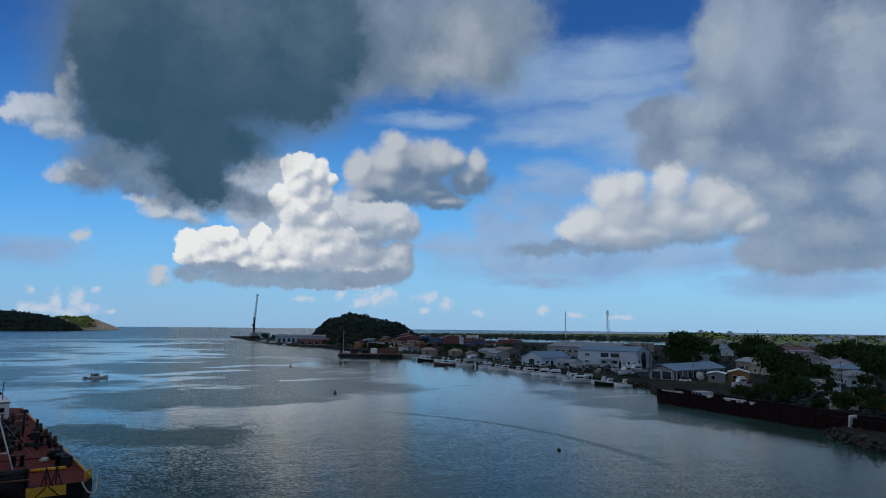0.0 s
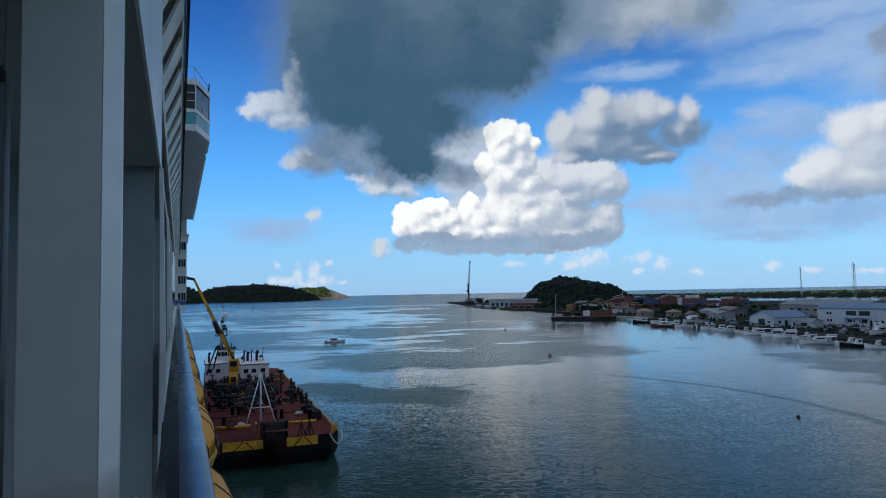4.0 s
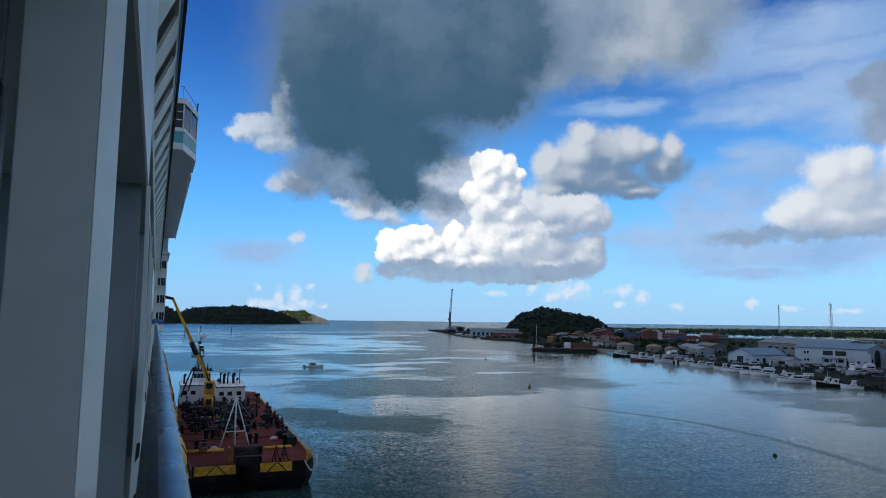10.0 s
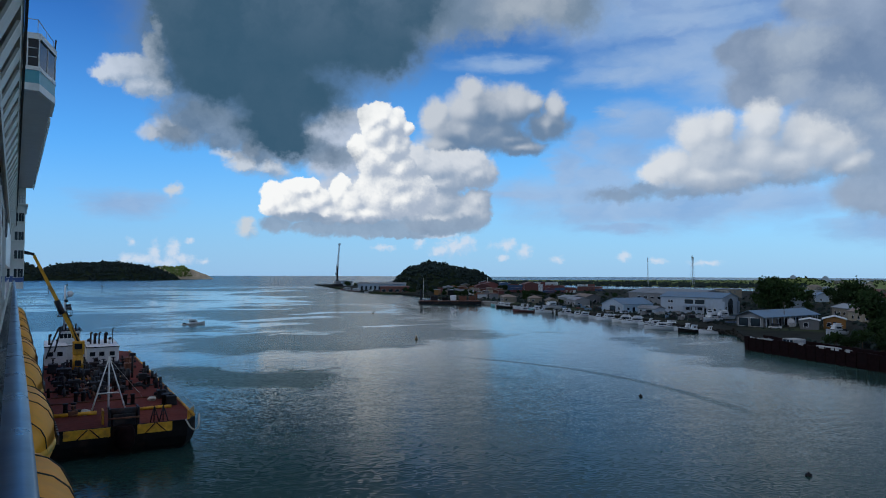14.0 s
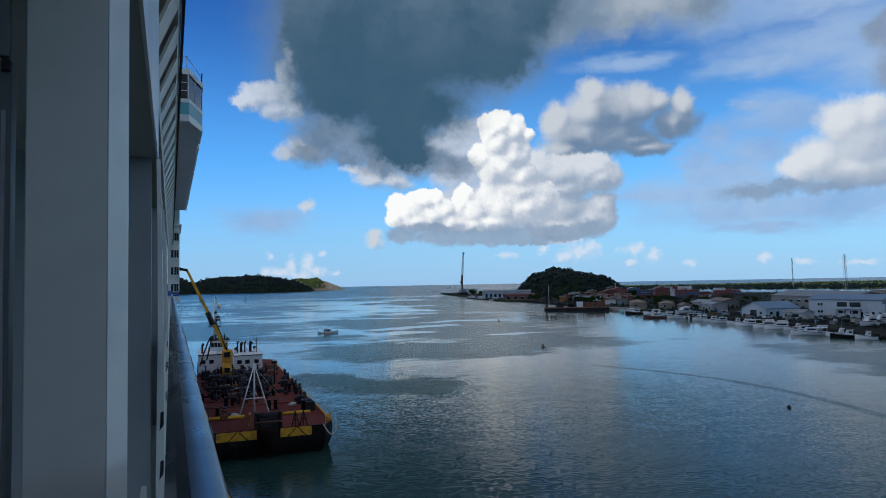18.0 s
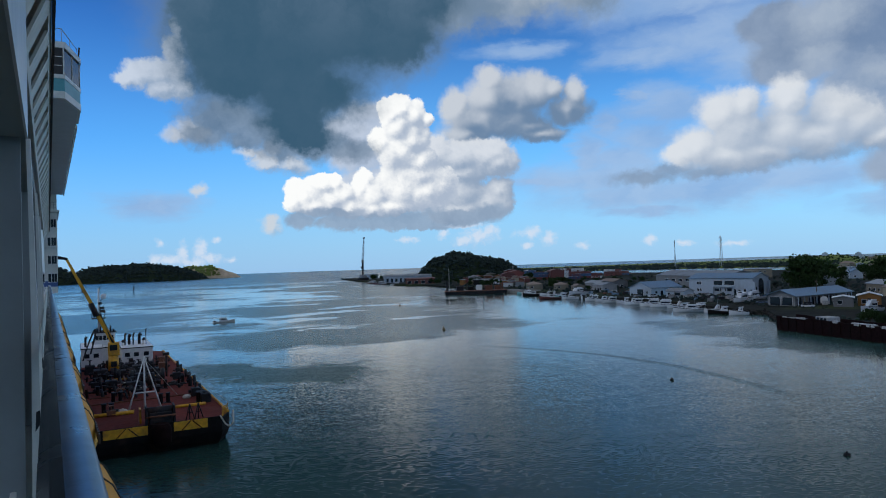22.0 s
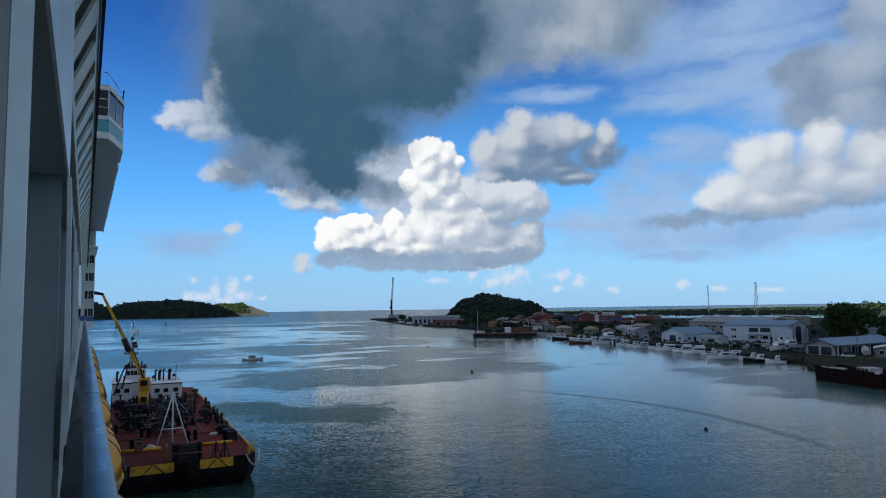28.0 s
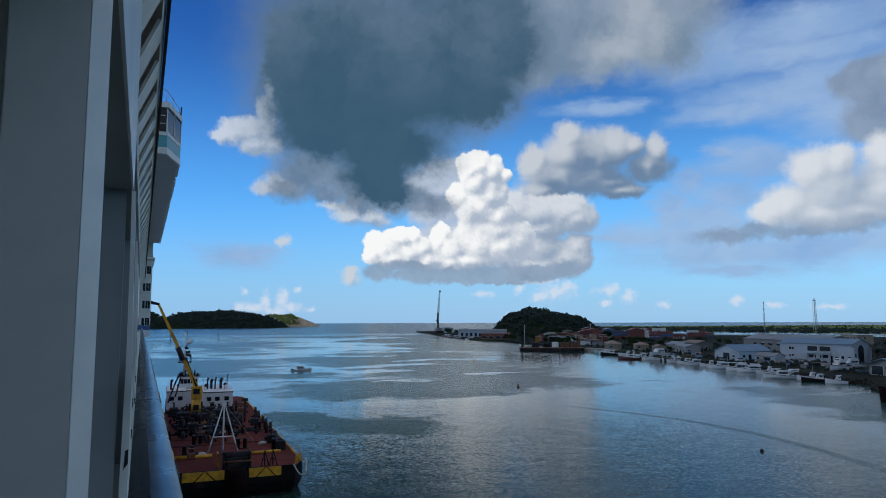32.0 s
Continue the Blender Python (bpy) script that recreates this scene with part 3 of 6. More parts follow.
sheltered = step(t, vmth(t, "LENGTH", vmth(t, "SUBTRACT", co, (35.0, 55.0, 0.0))), 150.0, 60.0)
turned = t.nodes.new("ShaderNodeVectorRotate")
turned.rotation_type = "Z_AXIS"
turned.inputs["Angle"].default_value = radians(28)
t.links.new(co, turned.inputs["Vector"])
across = turned.outputs[0]
half = (0.5, 0.5, 0.5)
ripple = vmth(t, "SUBTRACT", fbm(t, vmth(t, "MULTIPLY", across, (0.6, 1.2, 1.0)), 3.0, 4.0, 0.65, True), half)
chop = vmth(t, "SUBTRACT", fbm(t, vmth(t, "MULTIPLY", across, (0.18, 0.42, 1.0)), 1.0, 4.0, 0.65, True), half)
slope = vmth(t, "MULTIPLY", vmth(t, "ADD", vmth(t, "MULTIPLY", ripple, (0.75, 0.75, 0.0)), vmth(t, "MULTIPLY", chop, (0.15, 0.15, 0.0))), (1.0, 1.0, 0.0))
amount = mth(t, "ADD", mth(t, "MULTIPLY", ruffled, RUFFLED), mth(t, "ADD", mth(t, "MULTIPLY", sheltered, NEAR_WATER), CALM_WATER))
amount = mth(t, "MAXIMUM", amount, mth(t, "MULTIPLY", open_sea, 0.9))
scaled = t.nodes.new("ShaderNodeVectorMath")
scaled.operation = "SCALE"
t.links.new(slope, scaled.inputs[0])
t.links.new(amount, scaled.inputs["Scale"])
facet = vmth(t, "NORMALIZE", vmth(t, "ADD", scaled.outputs[0], (0.0, 0.0, 1.0)))
t.links.new(facet, b.inputs["Normal"])
body = blend(t, fbm(t, co, 0.004, 4.0), (0.020, 0.056, 0.047), (0.032, 0.072, 0.058))
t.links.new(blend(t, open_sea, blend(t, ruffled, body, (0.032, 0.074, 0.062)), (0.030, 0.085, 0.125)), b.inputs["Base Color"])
dulled = mth(t, "MINIMUM", mth(t, "ADD", mth(t, "MULTIPLY", ruffled, 0.33), mth(t, "MULTIPLY", mth(t, "MAXIMUM", sheltered, open_sea), 0.36)), 0.415)
t.links.new(mth(t, "SUBTRACT", 0.5, dulled), b.inputs["Specular IOR Level"])
t.links.new(mth(t, "ADD", mth(t, "MULTIPLY", mth(t, "MAXIMUM", ruffled, open_sea), 0.17), mth(t, "ADD", mth(t, "MULTIPLY", sheltered, 0.06), 0.07)), b.inputs["Roughness"])
b.inputs["IOR"].default_value = 1.333

# ---- building helpers ----
def bm_box(bm, x0, x1, y0, y1, z0, z1):
    v = [bm.verts.new(p) for p in ((x0, y0, z0), (x1, y0, z0), (x1, y1, z0), (x0, y1, z0), (x0, y0, z1), (x1, y0, z1), (x1, y1, z1), (x0, y1, z1))]
    for f in ((0, 3, 2, 1), (4, 5, 6, 7), (0, 1, 5, 4), (1, 2, 6, 5), (2, 3, 7, 6), (3, 0, 4, 7)):
        bm.faces.new([v[k] for k in f])
    return bm


def bm_tube(bm, p, q, r0, r1=None, n=8):
    p, q = Vector(p), Vector(q)
    r1 = r0 if r1 is None else r1
    turn = (q - p).to_track_quat("Z", "Y").to_matrix()
    rings = []
    for at, r in ((p, r0), (q, r1)):
        rings.append([bm.verts.new(at + turn @ Vector((r * math.cos(6.2832 * k / n), r * math.sin(6.2832 * k / n), 0))) for k in range(n)])
    for k in range(n):
        f = bm.faces.new((rings[0][k], rings[0][(k + 1) % n], rings[1][(k + 1) % n], rings[1][k]))
        f.smooth = n > 5
    bm.faces.new(rings[0][::-1])
    bm.faces.new(rings[1])
    return bm


def bm_loft(bm, rings, smooth=True, caps=True):
    vs = [[bm.verts.new(p) for p in ring] for ring in rings]
    n = len(vs[0])
    for a, b in zip(vs, vs[1:]):
        for k in range(n):
            f = bm.faces.new((a[k], a[(k + 1) % n], b[(k + 1) % n], b[k]))
            f.smooth = smooth
    if caps:
        bm.faces.new(vs[0][::-1])
        bm.faces.new(vs[-1])
    return bm


def bm_prism(bm, outline, z0, z1):
    lo, hi = [bm.verts.new((x, y, z0)) for x, y in outline], [bm.verts.new((x, y, z1)) for x, y in outline]
    n = len(outline)
    for k in range(n):
        bm.faces.new((lo[k], lo[(k + 1) % n], hi[(k + 1) % n], hi[k]))
    bm.faces.new(hi)
    bm.faces.new(lo[::-1])
    return bm


def mesh_of(name, bm, mat, bevel=0.0):
    if bevel:
        bmesh.ops.bevel(bm, geom=list(bm.edges), offset=bevel, segments=3, profile=0.5, affect="EDGES")
    bmesh.ops.recalc_face_normals(bm, faces=list(bm.faces))
    me = bpy.data.meshes.new(name)
    bm.to_mesh(me)
    bm.free()
    me.materials.append(mat)
    return me


def part(name, bm, mat, parent, label="", bevel=0.0, kind=""):
    ob = new(name, bm if isinstance(bm, bpy.types.Mesh) else mesh_of(name, bm, mat, bevel))
    ob.parent = parent
    return tagged(ob, label=label, kind=kind)


def box_part(name, x0, x1, y0, y1, z0, z1, mat, parent, label="", bevel=0.0):
    return part(name, bm_box(bmesh.new(), x0, x1, y0, y1, z0, z1), mat, parent, label, bevel)


def thing(name, label, category, at=None, group="", kind=""):
    ob = new(name)
    ob.empty_display_size = 0.2
    if at is not None:
        ob.matrix_world = at
    return tagged(ob, label, category, group, kind)


def whole(name, bm, mat, label, category, at=None, group="", kind="", bevel=0.0):
    ob = new(name, mesh_of(name, bm, mat, bevel))
    if at is not None:
        ob.matrix_world = at
    return tagged(ob, label, category, group, kind)


def joined(name, verts, faces, mat, smooth=False):
    me = bpy.data.meshes.new(name)
    me.from_pydata(verts, [], faces)
    me.materials.append(mat)
    if smooth:
        me.shade_smooth()
    return me


# ---- water and land ----
water_bm = bmesh.new()
water_bm.faces.new([water_bm.verts.new(p) for p in ((-4800, -4800, 0), (4800, -4800, 0), (4800, 4800, 0), (-4800, 4800, 0))])
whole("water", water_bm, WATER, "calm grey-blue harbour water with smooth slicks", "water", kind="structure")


def land(name, outline, top, mat, label):
    bm = bm_prism(bmesh.new(), outline, -2.0, top)
    bmesh.ops.triangulate(bm, faces=[f for f in bm.faces if len(f.verts) > 4])
    return whole(name, bm, mat, label, "ground", kind="structure")


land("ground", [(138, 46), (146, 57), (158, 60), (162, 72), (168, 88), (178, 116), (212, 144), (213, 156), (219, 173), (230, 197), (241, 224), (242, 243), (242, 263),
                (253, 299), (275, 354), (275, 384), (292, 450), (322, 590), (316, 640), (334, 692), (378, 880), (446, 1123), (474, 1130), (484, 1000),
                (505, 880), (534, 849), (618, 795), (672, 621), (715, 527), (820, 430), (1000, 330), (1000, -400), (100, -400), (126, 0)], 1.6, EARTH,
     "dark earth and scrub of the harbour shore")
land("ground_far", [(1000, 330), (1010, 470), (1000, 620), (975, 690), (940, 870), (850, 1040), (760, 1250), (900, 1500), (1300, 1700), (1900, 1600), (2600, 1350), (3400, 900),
                    (4400, 500), (4700, -400), (1000, -400)], 1.4, FIELD_SUNLIT, "green low fields and scrub beyond the lagoon")


def hill(name, cx, cy, rx, ry, h, mat, label, power=2.0, seed=0, rough=0.25, cells=28, turn=0.0, lean=0.0):
    """A hill as a bent sheet: height falls off from the middle, with uneven sides."""
    verts, faces = [], []
    for i in range(cells + 1):
        for j in range(cells + 1):
            u, v = 2.4 * i / cells - 1.2, 2.4 * j / cells - 1.2
            r = (abs(u) ** power + abs(v) ** power) ** (1 / power)
            lump = noise.fractal(Vector((u * 2.2 + seed, v * 2.2, seed * 0.7)), 0.8, 2.1, 4)
            z = h * max(0.0, 1 - r**power) ** 0.8 * (1 + rough * lump) * (1 - lean * u) - (3.0 if r > 1 else 0)
            x, y = u * rx, v * ry
            verts.append((cx + x * math.cos(turn) - y * math.sin(turn), cy + x * math.sin(turn) + y * math.cos(turn), z))
    for i in range(cells):
        for j in range(cells):
            a = i * (cells + 1) + j
            faces.append((a, a + cells + 1, a + cells + 2, a + 1))
    ob = new(name, joined(name, verts, faces, mat, True))
    return tagged(ob, label, "hill", kind="structure")


ICO = bmesh.new()
bmesh.ops.create_icosphere(ICO, subdivisions=1, radius=1.0)
ICO_V = np.array([v.co[:] for v in ICO.verts])
ICO_F = np.array([[v.index for v in f.verts] for f in ICO.faces])
ICO.free()


def canopy(name, spots, mat, label):
    """Many uneven tree tops in one mesh. spots: x, y, z, radius."""
    rng = np.random.default_rng(len(spots))
    verts, faces = [], []
    for n, (x, y, z, r) in enumerate(spots):
        for k in range(3):
            q = r * rng.uniform(0.45, 0.8)
            c = np.array([x, y, z]) + rng.normal(0, 0.42, 3) * r
            v = ICO_V * (1 + rng.uniform(-0.35, 0.35, (len(ICO_V), 1))) * q * np.array([1, 1, rng.uniform(0.7, 1.1)]) + c
            faces.append(ICO_F + len(verts) * len(ICO_V))
            verts.append(v)
    ob = new(name, joined(name, np.concatenate(verts).tolist(), np.concatenate(faces).tolist(), mat))
    return tagged(ob, label, "trees", kind="stuff")


def over_hill(ob, count, r, seed, keep=lambda x, y, z: z > 2):
    """Spots for tree tops on a hill's sheet."""
    rng = random.Random(seed)
    polys = ob.data.polygons
    spots = []
    while len(spots) < count:
        c = polys[rng.randrange(len(polys))].center
        if keep(*c):
            q = r * rng.uniform(0.6, 1.3)
            spots.append((c.x + rng.uniform(-r, r) * 2, c.y + rng.uniform(-r, r) * 2, c.z + q * 0.2, q))
    return spots


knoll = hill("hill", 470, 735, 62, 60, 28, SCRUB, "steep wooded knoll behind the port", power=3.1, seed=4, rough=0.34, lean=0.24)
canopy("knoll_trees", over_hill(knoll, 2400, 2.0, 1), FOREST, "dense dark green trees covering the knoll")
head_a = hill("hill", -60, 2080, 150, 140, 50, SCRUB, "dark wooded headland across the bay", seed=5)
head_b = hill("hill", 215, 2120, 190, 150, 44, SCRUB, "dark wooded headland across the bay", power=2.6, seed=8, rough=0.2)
head_c = hill("hill", 455, 2400, 118, 120, 34, SAND_SUNLIT, "rocky tip of the headland, sunlight in its colour", power=3.0, seed=12, rough=0.35, lean=0.30)
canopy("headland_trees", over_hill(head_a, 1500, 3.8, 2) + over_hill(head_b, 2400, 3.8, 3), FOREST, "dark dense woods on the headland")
canopy("headland_scrub", over_hill(head_c, 1700, 3.2, 4, lambda x, y, z: z > 9 and x < 488), FIELD_SUNLIT, "green scrub on the headland's tip, sunlight in its colour")
ridge = hill("hill", 1560, 900, 75, 60, 13, FIELD_SUNLIT, "low green hill with a few houses", seed=15, power=2.2)
canopy("ridge_trees", over_hill(ridge, 200, 2.4, 5), LEAF, "green trees on the low hill")
rng = random.Random(7)
belt = []
for k in range(1500):
    u = rng.random() ** 0.8
    x, y = (1 - u) * 770 + u * 1010, (1 - u) * 1230 + u * 560
    off = rng.random() ** 1.4 * 420
    belt.append((x + off * 0.84 + rng.uniform(-8, 8), y + off * 0.5, 1.3 + rng.uniform(0, 1.0), rng.uniform(2.0, 3.4)))
canopy("mangrove_belt", belt, FOREST, "low dark mangrove woods beyond the lagoon")
far_trees = []
for k in range(2600):
    x, y = rng.uniform(1000, 3200), rng.uniform(-300, 1400)
    if y < 330 or x > 1200:
        far_trees.append((x, y, 2.0, rng.uniform(1.3, 3.2)))
canopy("field_trees", far_trees, LEAF, "scattered green trees over the far fields")

# ---- the cruise ship that carries the camera ----
ship = thing("cruise_ship", "white cruise ship side with balconies and bridge wing", "ship")
Z = EYE
# post at the end of the balcony and the panel beside it
post = bm_box(bmesh.new(), -0.322, -0.109, 1.80, 1.95, Z - 1.55, Z + 0.9)
bmesh.ops.bevel(post, geom=[e for e in post.edges if abs(e.verts[0].co.z - e.verts[1].co.z) > 1 and e.verts[0].co.x > -0.2], offset=0.040, segments=1, profile=0.5, affect="EDGES")
bmesh.ops.bevel(post, geom=[e for e in post.edges if abs(e.verts[0].co.z - e.verts[1].co.z) > 1], offset=0.004, segments=2, profile=0.5, affect="EDGES")
post_ob = part("balcony_post", post, POST_SHADED, ship, "grey painted steel post with a chamfered edge")
# pale strip puts the light on the chamfer; the post has one paint
part("edge_strip", bm_prism(bmesh.new(), [(-0.1475, 1.7975), (-0.1065, 1.8385), (-0.112, 1.842), (-0.152, 1.802)], Z - 1.54, Z + 0.87), EDGE_PALE, post_ob, "pale strip for the light on the post's chamfer")
box_part("divider_panel", -1.55, -0.426, 1.86, 1.89, Z - 1.45, Z + 0.88, PANEL_DARK, ship, "dark glossy divider panel")
stile = box_part("divider_stile", -0.424, -0.358, 1.838, 1.90, Z - 1.5, Z + 0.541, STILE_SHADED, ship, "stile of the divider with shade in its dark colour", bevel=0.004)
# bright strip added as the glint down the stile
box_part("glazing_bead", -0.376, -0.368, 1.830, 1.840, Z - 1.48, Z + 0.42, STEEL, stile, "thin bright strip for the glint on the stile")
box_part("latch", -0.374, -0.358, 1.815, 1.836, Z + 0.512, Z + 0.538, BLACK, stile, "small black latch")
plate = box_part("bracket_plate", -0.424, -0.358, 1.815, 1.838, Z + 0.5445, Z + 0.88, STILE_SHADED, ship, "painted bracket plate with bolt holes", bevel=0.003)
for k in range(3):
    part("bolt_hole", bm_tube(bmesh.new(), (-0.3985, 1.818, Z + 0.579 + 0.0895 * k), (-0.3985, 1.8125, Z + 0.579 + 0.0895 * k), 0.0125, n=16), BLACK, plate)
# floor, ceiling and back wall of the balcony run
box_part("balcony_floor", -1.6, -0.075, -1.6, 14.0, Z - 1.62, Z - 1.5, SHIP_GREY, ship)
box_part("balcony_ceiling", -1.6, -0.102, -1.6, 14.0, Z + 0.88, Z + 1.02, CEILING_SHADED, ship, "grey balcony ceiling with shade in its colour")
box_part("cabin_wall", -1.75, -1.6, -30.0, 48.0, Z - 7.0, Z + 16.0, SHIP_GREY, ship, "white cabin wall")
box_part("balcony_divider", -1.6, -0.06, -1.3, -1.22, Z - 1.5, Z + 0.9, SHIP_GREY, ship)
for k in range(3):
    y = 4.95 + 3.15 * k
    box_part("balcony_divider", -1.6, -0.13, y, y + 0.06, Z - 1.5, Z + 0.9, DIVIDER_SHADED, ship, "balcony divider with shade in its grey")
    # outer edge of the divider, a narrow white plate
    outline = [(-0.044, -1.5), (-0.052, -0.3), (-0.066, 0.4), (-0.074, 0.865), (-0.100, 0.865), (-0.092, 0.4), (-0.088, -0.3), (-0.100, -1.5)]
    bm = bmesh.new()
    bm_loft(bm, [[(x, yy, Z + z) for x, z in outline] for yy in (y - 0.04, y + 0.08)], smooth=False)
    part("side_plate", bm, SHIP_GREY, ship, "narrow white side plate of the divider")
    for z0 in (-0.95, -1.27):
        bm = bmesh.new()
        bm_loft(bm, [[(x, yy, Z + z0 + z) for x, z in ((-0.076, 0.0), (-0.050, 0.04), (-0.050, 0.13), (-0.070, 0.12))] for yy in (y - 0.045, y - 0.036)], smooth=False)
        part("drain_slot", bm, BLACK, ship, "dark slot in the side plate")
box_part("deck_edge_band", -0.100, -0.088, -1.6, 5.02, Z + 0.866, Z + 2.4, SHIP_GREY, ship, "white band along the deck above")
box_part("front_panel", -0.072, -0.060, -1.6, 1.78, Z - 1.5, Z - 0.47, SHIP_CREAM, ship)
box_part("front_panel", -0.072, -0.060, 5.05, 40.0, Z - 1.5, Z - 0.47, SHIP_CREAM, ship, "cream inner face of the balcony front")


def fascia(x0, z0, x1, z1, y0, y1, pitch, mat, slot=0.5):
    """A slanting strip with openings: bars across between two long edges."""
    w, h = x1 - x0, z1 - z0
    bm = bmesh.new()
    for a, b in ((0.0, 0.10), (0.86, 1.0)):
        ring = [(x0 + w * a, z0 + h * a), (x0 + w * b, z0 + h * b), (x0 + w * b + 0.03, z0 + h * b), (x0 + w * a + 0.03, z0 + h * a)]
        bm_loft(bm, [[(x, y, z) for x, z in ring] for y in (y0, y1)], smooth=False)
    part("fascia_edge", bm, mat, ship, "cream slanting fascia edge")
    y = y0
    while y < y1 - pitch:
        bm = bmesh.new()
        ring = [(x0 + w * 0.10, z0 + h * 0.10), (x0 + w * 0.86, z0 + h * 0.86), (x0 + w * 0.86 + 0.03, z0 + h * 0.86), (x0 + w * 0.10 + 0.03, z0 + h * 0.10)]
        bm_loft(bm, [[(x, yy, z) for x, z in ring] for yy in (y, y + pitch * (1 - slot))], smooth=False)
        part("fascia_bar", bm, mat, ship)
        y += pitch


fascia(-0.17, Z + 2.06, 0.05, Z + 2.58, 2.0, 44.0, 0.98, SHIP_CREAM, 0.48)
# black sheet gives the openings between the bars their shade
box_part("fascia_back", -0.40, -0.30, 2.0, 44.0, Z + 1.9, Z + 2.7, BLACK, ship, "black sheet for the shade behind the fascia")
box_part("trim_line", 0.083, 0.112, 2.0, 44.0, Z + 2.55, Z + 2.62, BLACK, ship, "black trim line")
box_part("upper_deck_edge", -1.6, 0.045, 2.0, 44.0, Z + 2.67, Z + 2.8, SHIP_GREY, ship)
# hand rail: cap in lengths with seams
rail_ring = [(-0.012, -0.455), (-0.018, -0.425), (0.005, -0.408), (0.030, -0.402), (0.070, -0.400), (0.090, -0.404), (0.099, -0.415), (0.099, -0.440), (0.088, -0.455)]
cuts = [-1.5, 3.85, 6.5, 9.6, 12.7, 16.0, 22.0, 30.0, 40.0]
rail = part("hand_rail", bm_tube(bmesh.new(), (0.04, -1.5, Z - 0.44), (0.04, 40, Z - 0.44), 0.012), STEEL, ship, "steel core of the hand rail")
for a, b in zip(cuts, cuts[1:]):
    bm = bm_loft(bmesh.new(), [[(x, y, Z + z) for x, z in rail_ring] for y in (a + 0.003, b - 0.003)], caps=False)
    cap = part("rail_cap", bm, RAIL_TOP, rail, "dark glossy rail cap, sky reflection also in its blue")
    # dark strip laid on as the shade along the cap's inner side
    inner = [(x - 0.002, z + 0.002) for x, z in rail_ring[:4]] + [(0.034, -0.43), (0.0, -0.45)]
    part("inner_lip", bm_loft(bmesh.new(), [[(x, y, Z + z) for x, z in inner] for y in (a + 0.004, b - 0.004)], smooth=False), RAIL_SHADED, cap, "black strip for the shaded inner side of the rail")
    part("rail_joint", bm_loft(bmesh.new(), [[(0.04 + (x - 0.04) * 1.012, y, Z - 0.43 + (z + 0.43) * 1.03) for x, z in rail_ring] for y in (b - 0.008, b + 0.008)]), RAIL_SIDE, rail)
    box_part("rail_bracket", 0.004, 0.05, b - 0.02, b + 0.02, Z - 0.50, Z - 0.456, RAIL_SIDE, rail)
box_part("deck_edge", -1.6, -0.03, -30.0, 108.0, Z - 1.85, Z - 1.63, SHIP_GREY, ship)
box_part("hull_side", -6.0, -1.2, -60.0, 150.0, -6.0, Z - 7.0, HULL_BLUE, ship, "dark blue hull side")
box_part("boat_deck", -3.0, -0.9, -40.0, 108.0, Z - 7.0, Z - 6.8, SHIP_GREY, ship)
# long overhanging upper deck up to the bow block
part("soffit", bm_prism(bmesh.new(), [(-1.6, 50.2), (1.05, 50.2), (1.98, 53.4), (1.95, 109), (-1.6, 109)], Z + 11.54, Z + 11.8), SOFFIT, ship, "pale grey underside of the overhanging deck")
box_part("soffit_glass", 1.99, 2.06, 54.0, 109.0, Z + 11.6, Z + 12.6, GLASS, ship, "dark glass band along the overhanging deck")
box_part("upper_wall", -1.6, -0.4, 50.3, 109.0, Z + 0.5, Z + 11.8, SHIP_GREY, ship)
# bridge wing
wing = thing("bridge_wing", "white bridge wing with dark windows and teal band", "bridge wing")
wing.parent = None
WING = [(-1.6, 50.0), (1.14, 50.0), (2.16, 53.4), (2.16, 58.0), (-1.6, 58.0)]


def wing_band(name, z0, z1, grow, mat, label=""):
    pts = [(x + (grow if x > 0 else 0), y - (grow if y < 52 else 0)) for x, y in WING]
    return part(name, bm_prism(bmesh.new(), pts, Z + z0, Z + z1), mat, wing, label)


wing_band("wing_base", 11.56, 12.02, 0.02, SHIP_GREY, "white lower edge of the wing")
wing_band("teal_band", 12.03, 12.85, 0.0, TEAL, "teal painted band")
wing_band("window_sill", 12.86, 13.12, 0.03, SHIP_GREY)
glass = wing_band("window_band", 13.13, 14.85, -0.03, GLASS, "dark bridge windows")
wing_band("wing_roof", 14.86, 15.25, 0.06, SHIP_GREY, "white wing roof")
for x, y in ((-0.5, 49.99), (0.45, 49.99), (1.1, 49.99), (1.62, 51.7), (2.13, 53.4)):
    box_part("mullion", x - 0.04, x + 0.04, y - 0.02, y + 0.06, Z + 13.12, Z + 14.86, SHIP_GREY, glass)
for z in (13.7, 14.28):
    box_part("glazing_bar", -1.6, 1.0, 49.985, 50.05, Z + z - 0.02, Z + z + 0.02, SHIP_GREY, glass)
guard = part("guard_rail", bm_tube(bmesh.new(), (-1.5, 50.1, Z + 16.15), (1.0, 50.1, Z + 16.15), 0.025), STEEL, wing, "thin steel guard rail")
part("rail_bar", bm_tube(bmesh.new(), (1.0, 50.1, Z + 16.15), (2.0, 53.2, Z + 15.8), 0.025), STEEL, guard)
for x, y, h in ((-1.2, 50.1, 0.9), (-0.4, 50.1, 0.9), (0.4, 50.1, 0.9), (1.0, 50.1, 0.9), (1.5, 51.6, 0.7), (2.0, 53.2, 0.55)):
    part("rail_post", bm_tube(bmesh.new(), (x, y, Z + 15.25), (x, y, Z + 15.25 + h), 0.02), STEEL, guard)
part("aerial", bm_tube(bmesh.new(), (2.08, 53.3, Z + 15.2), (2.14, 53.3, Z + 16.0), 0.05), MACHINE, wing)
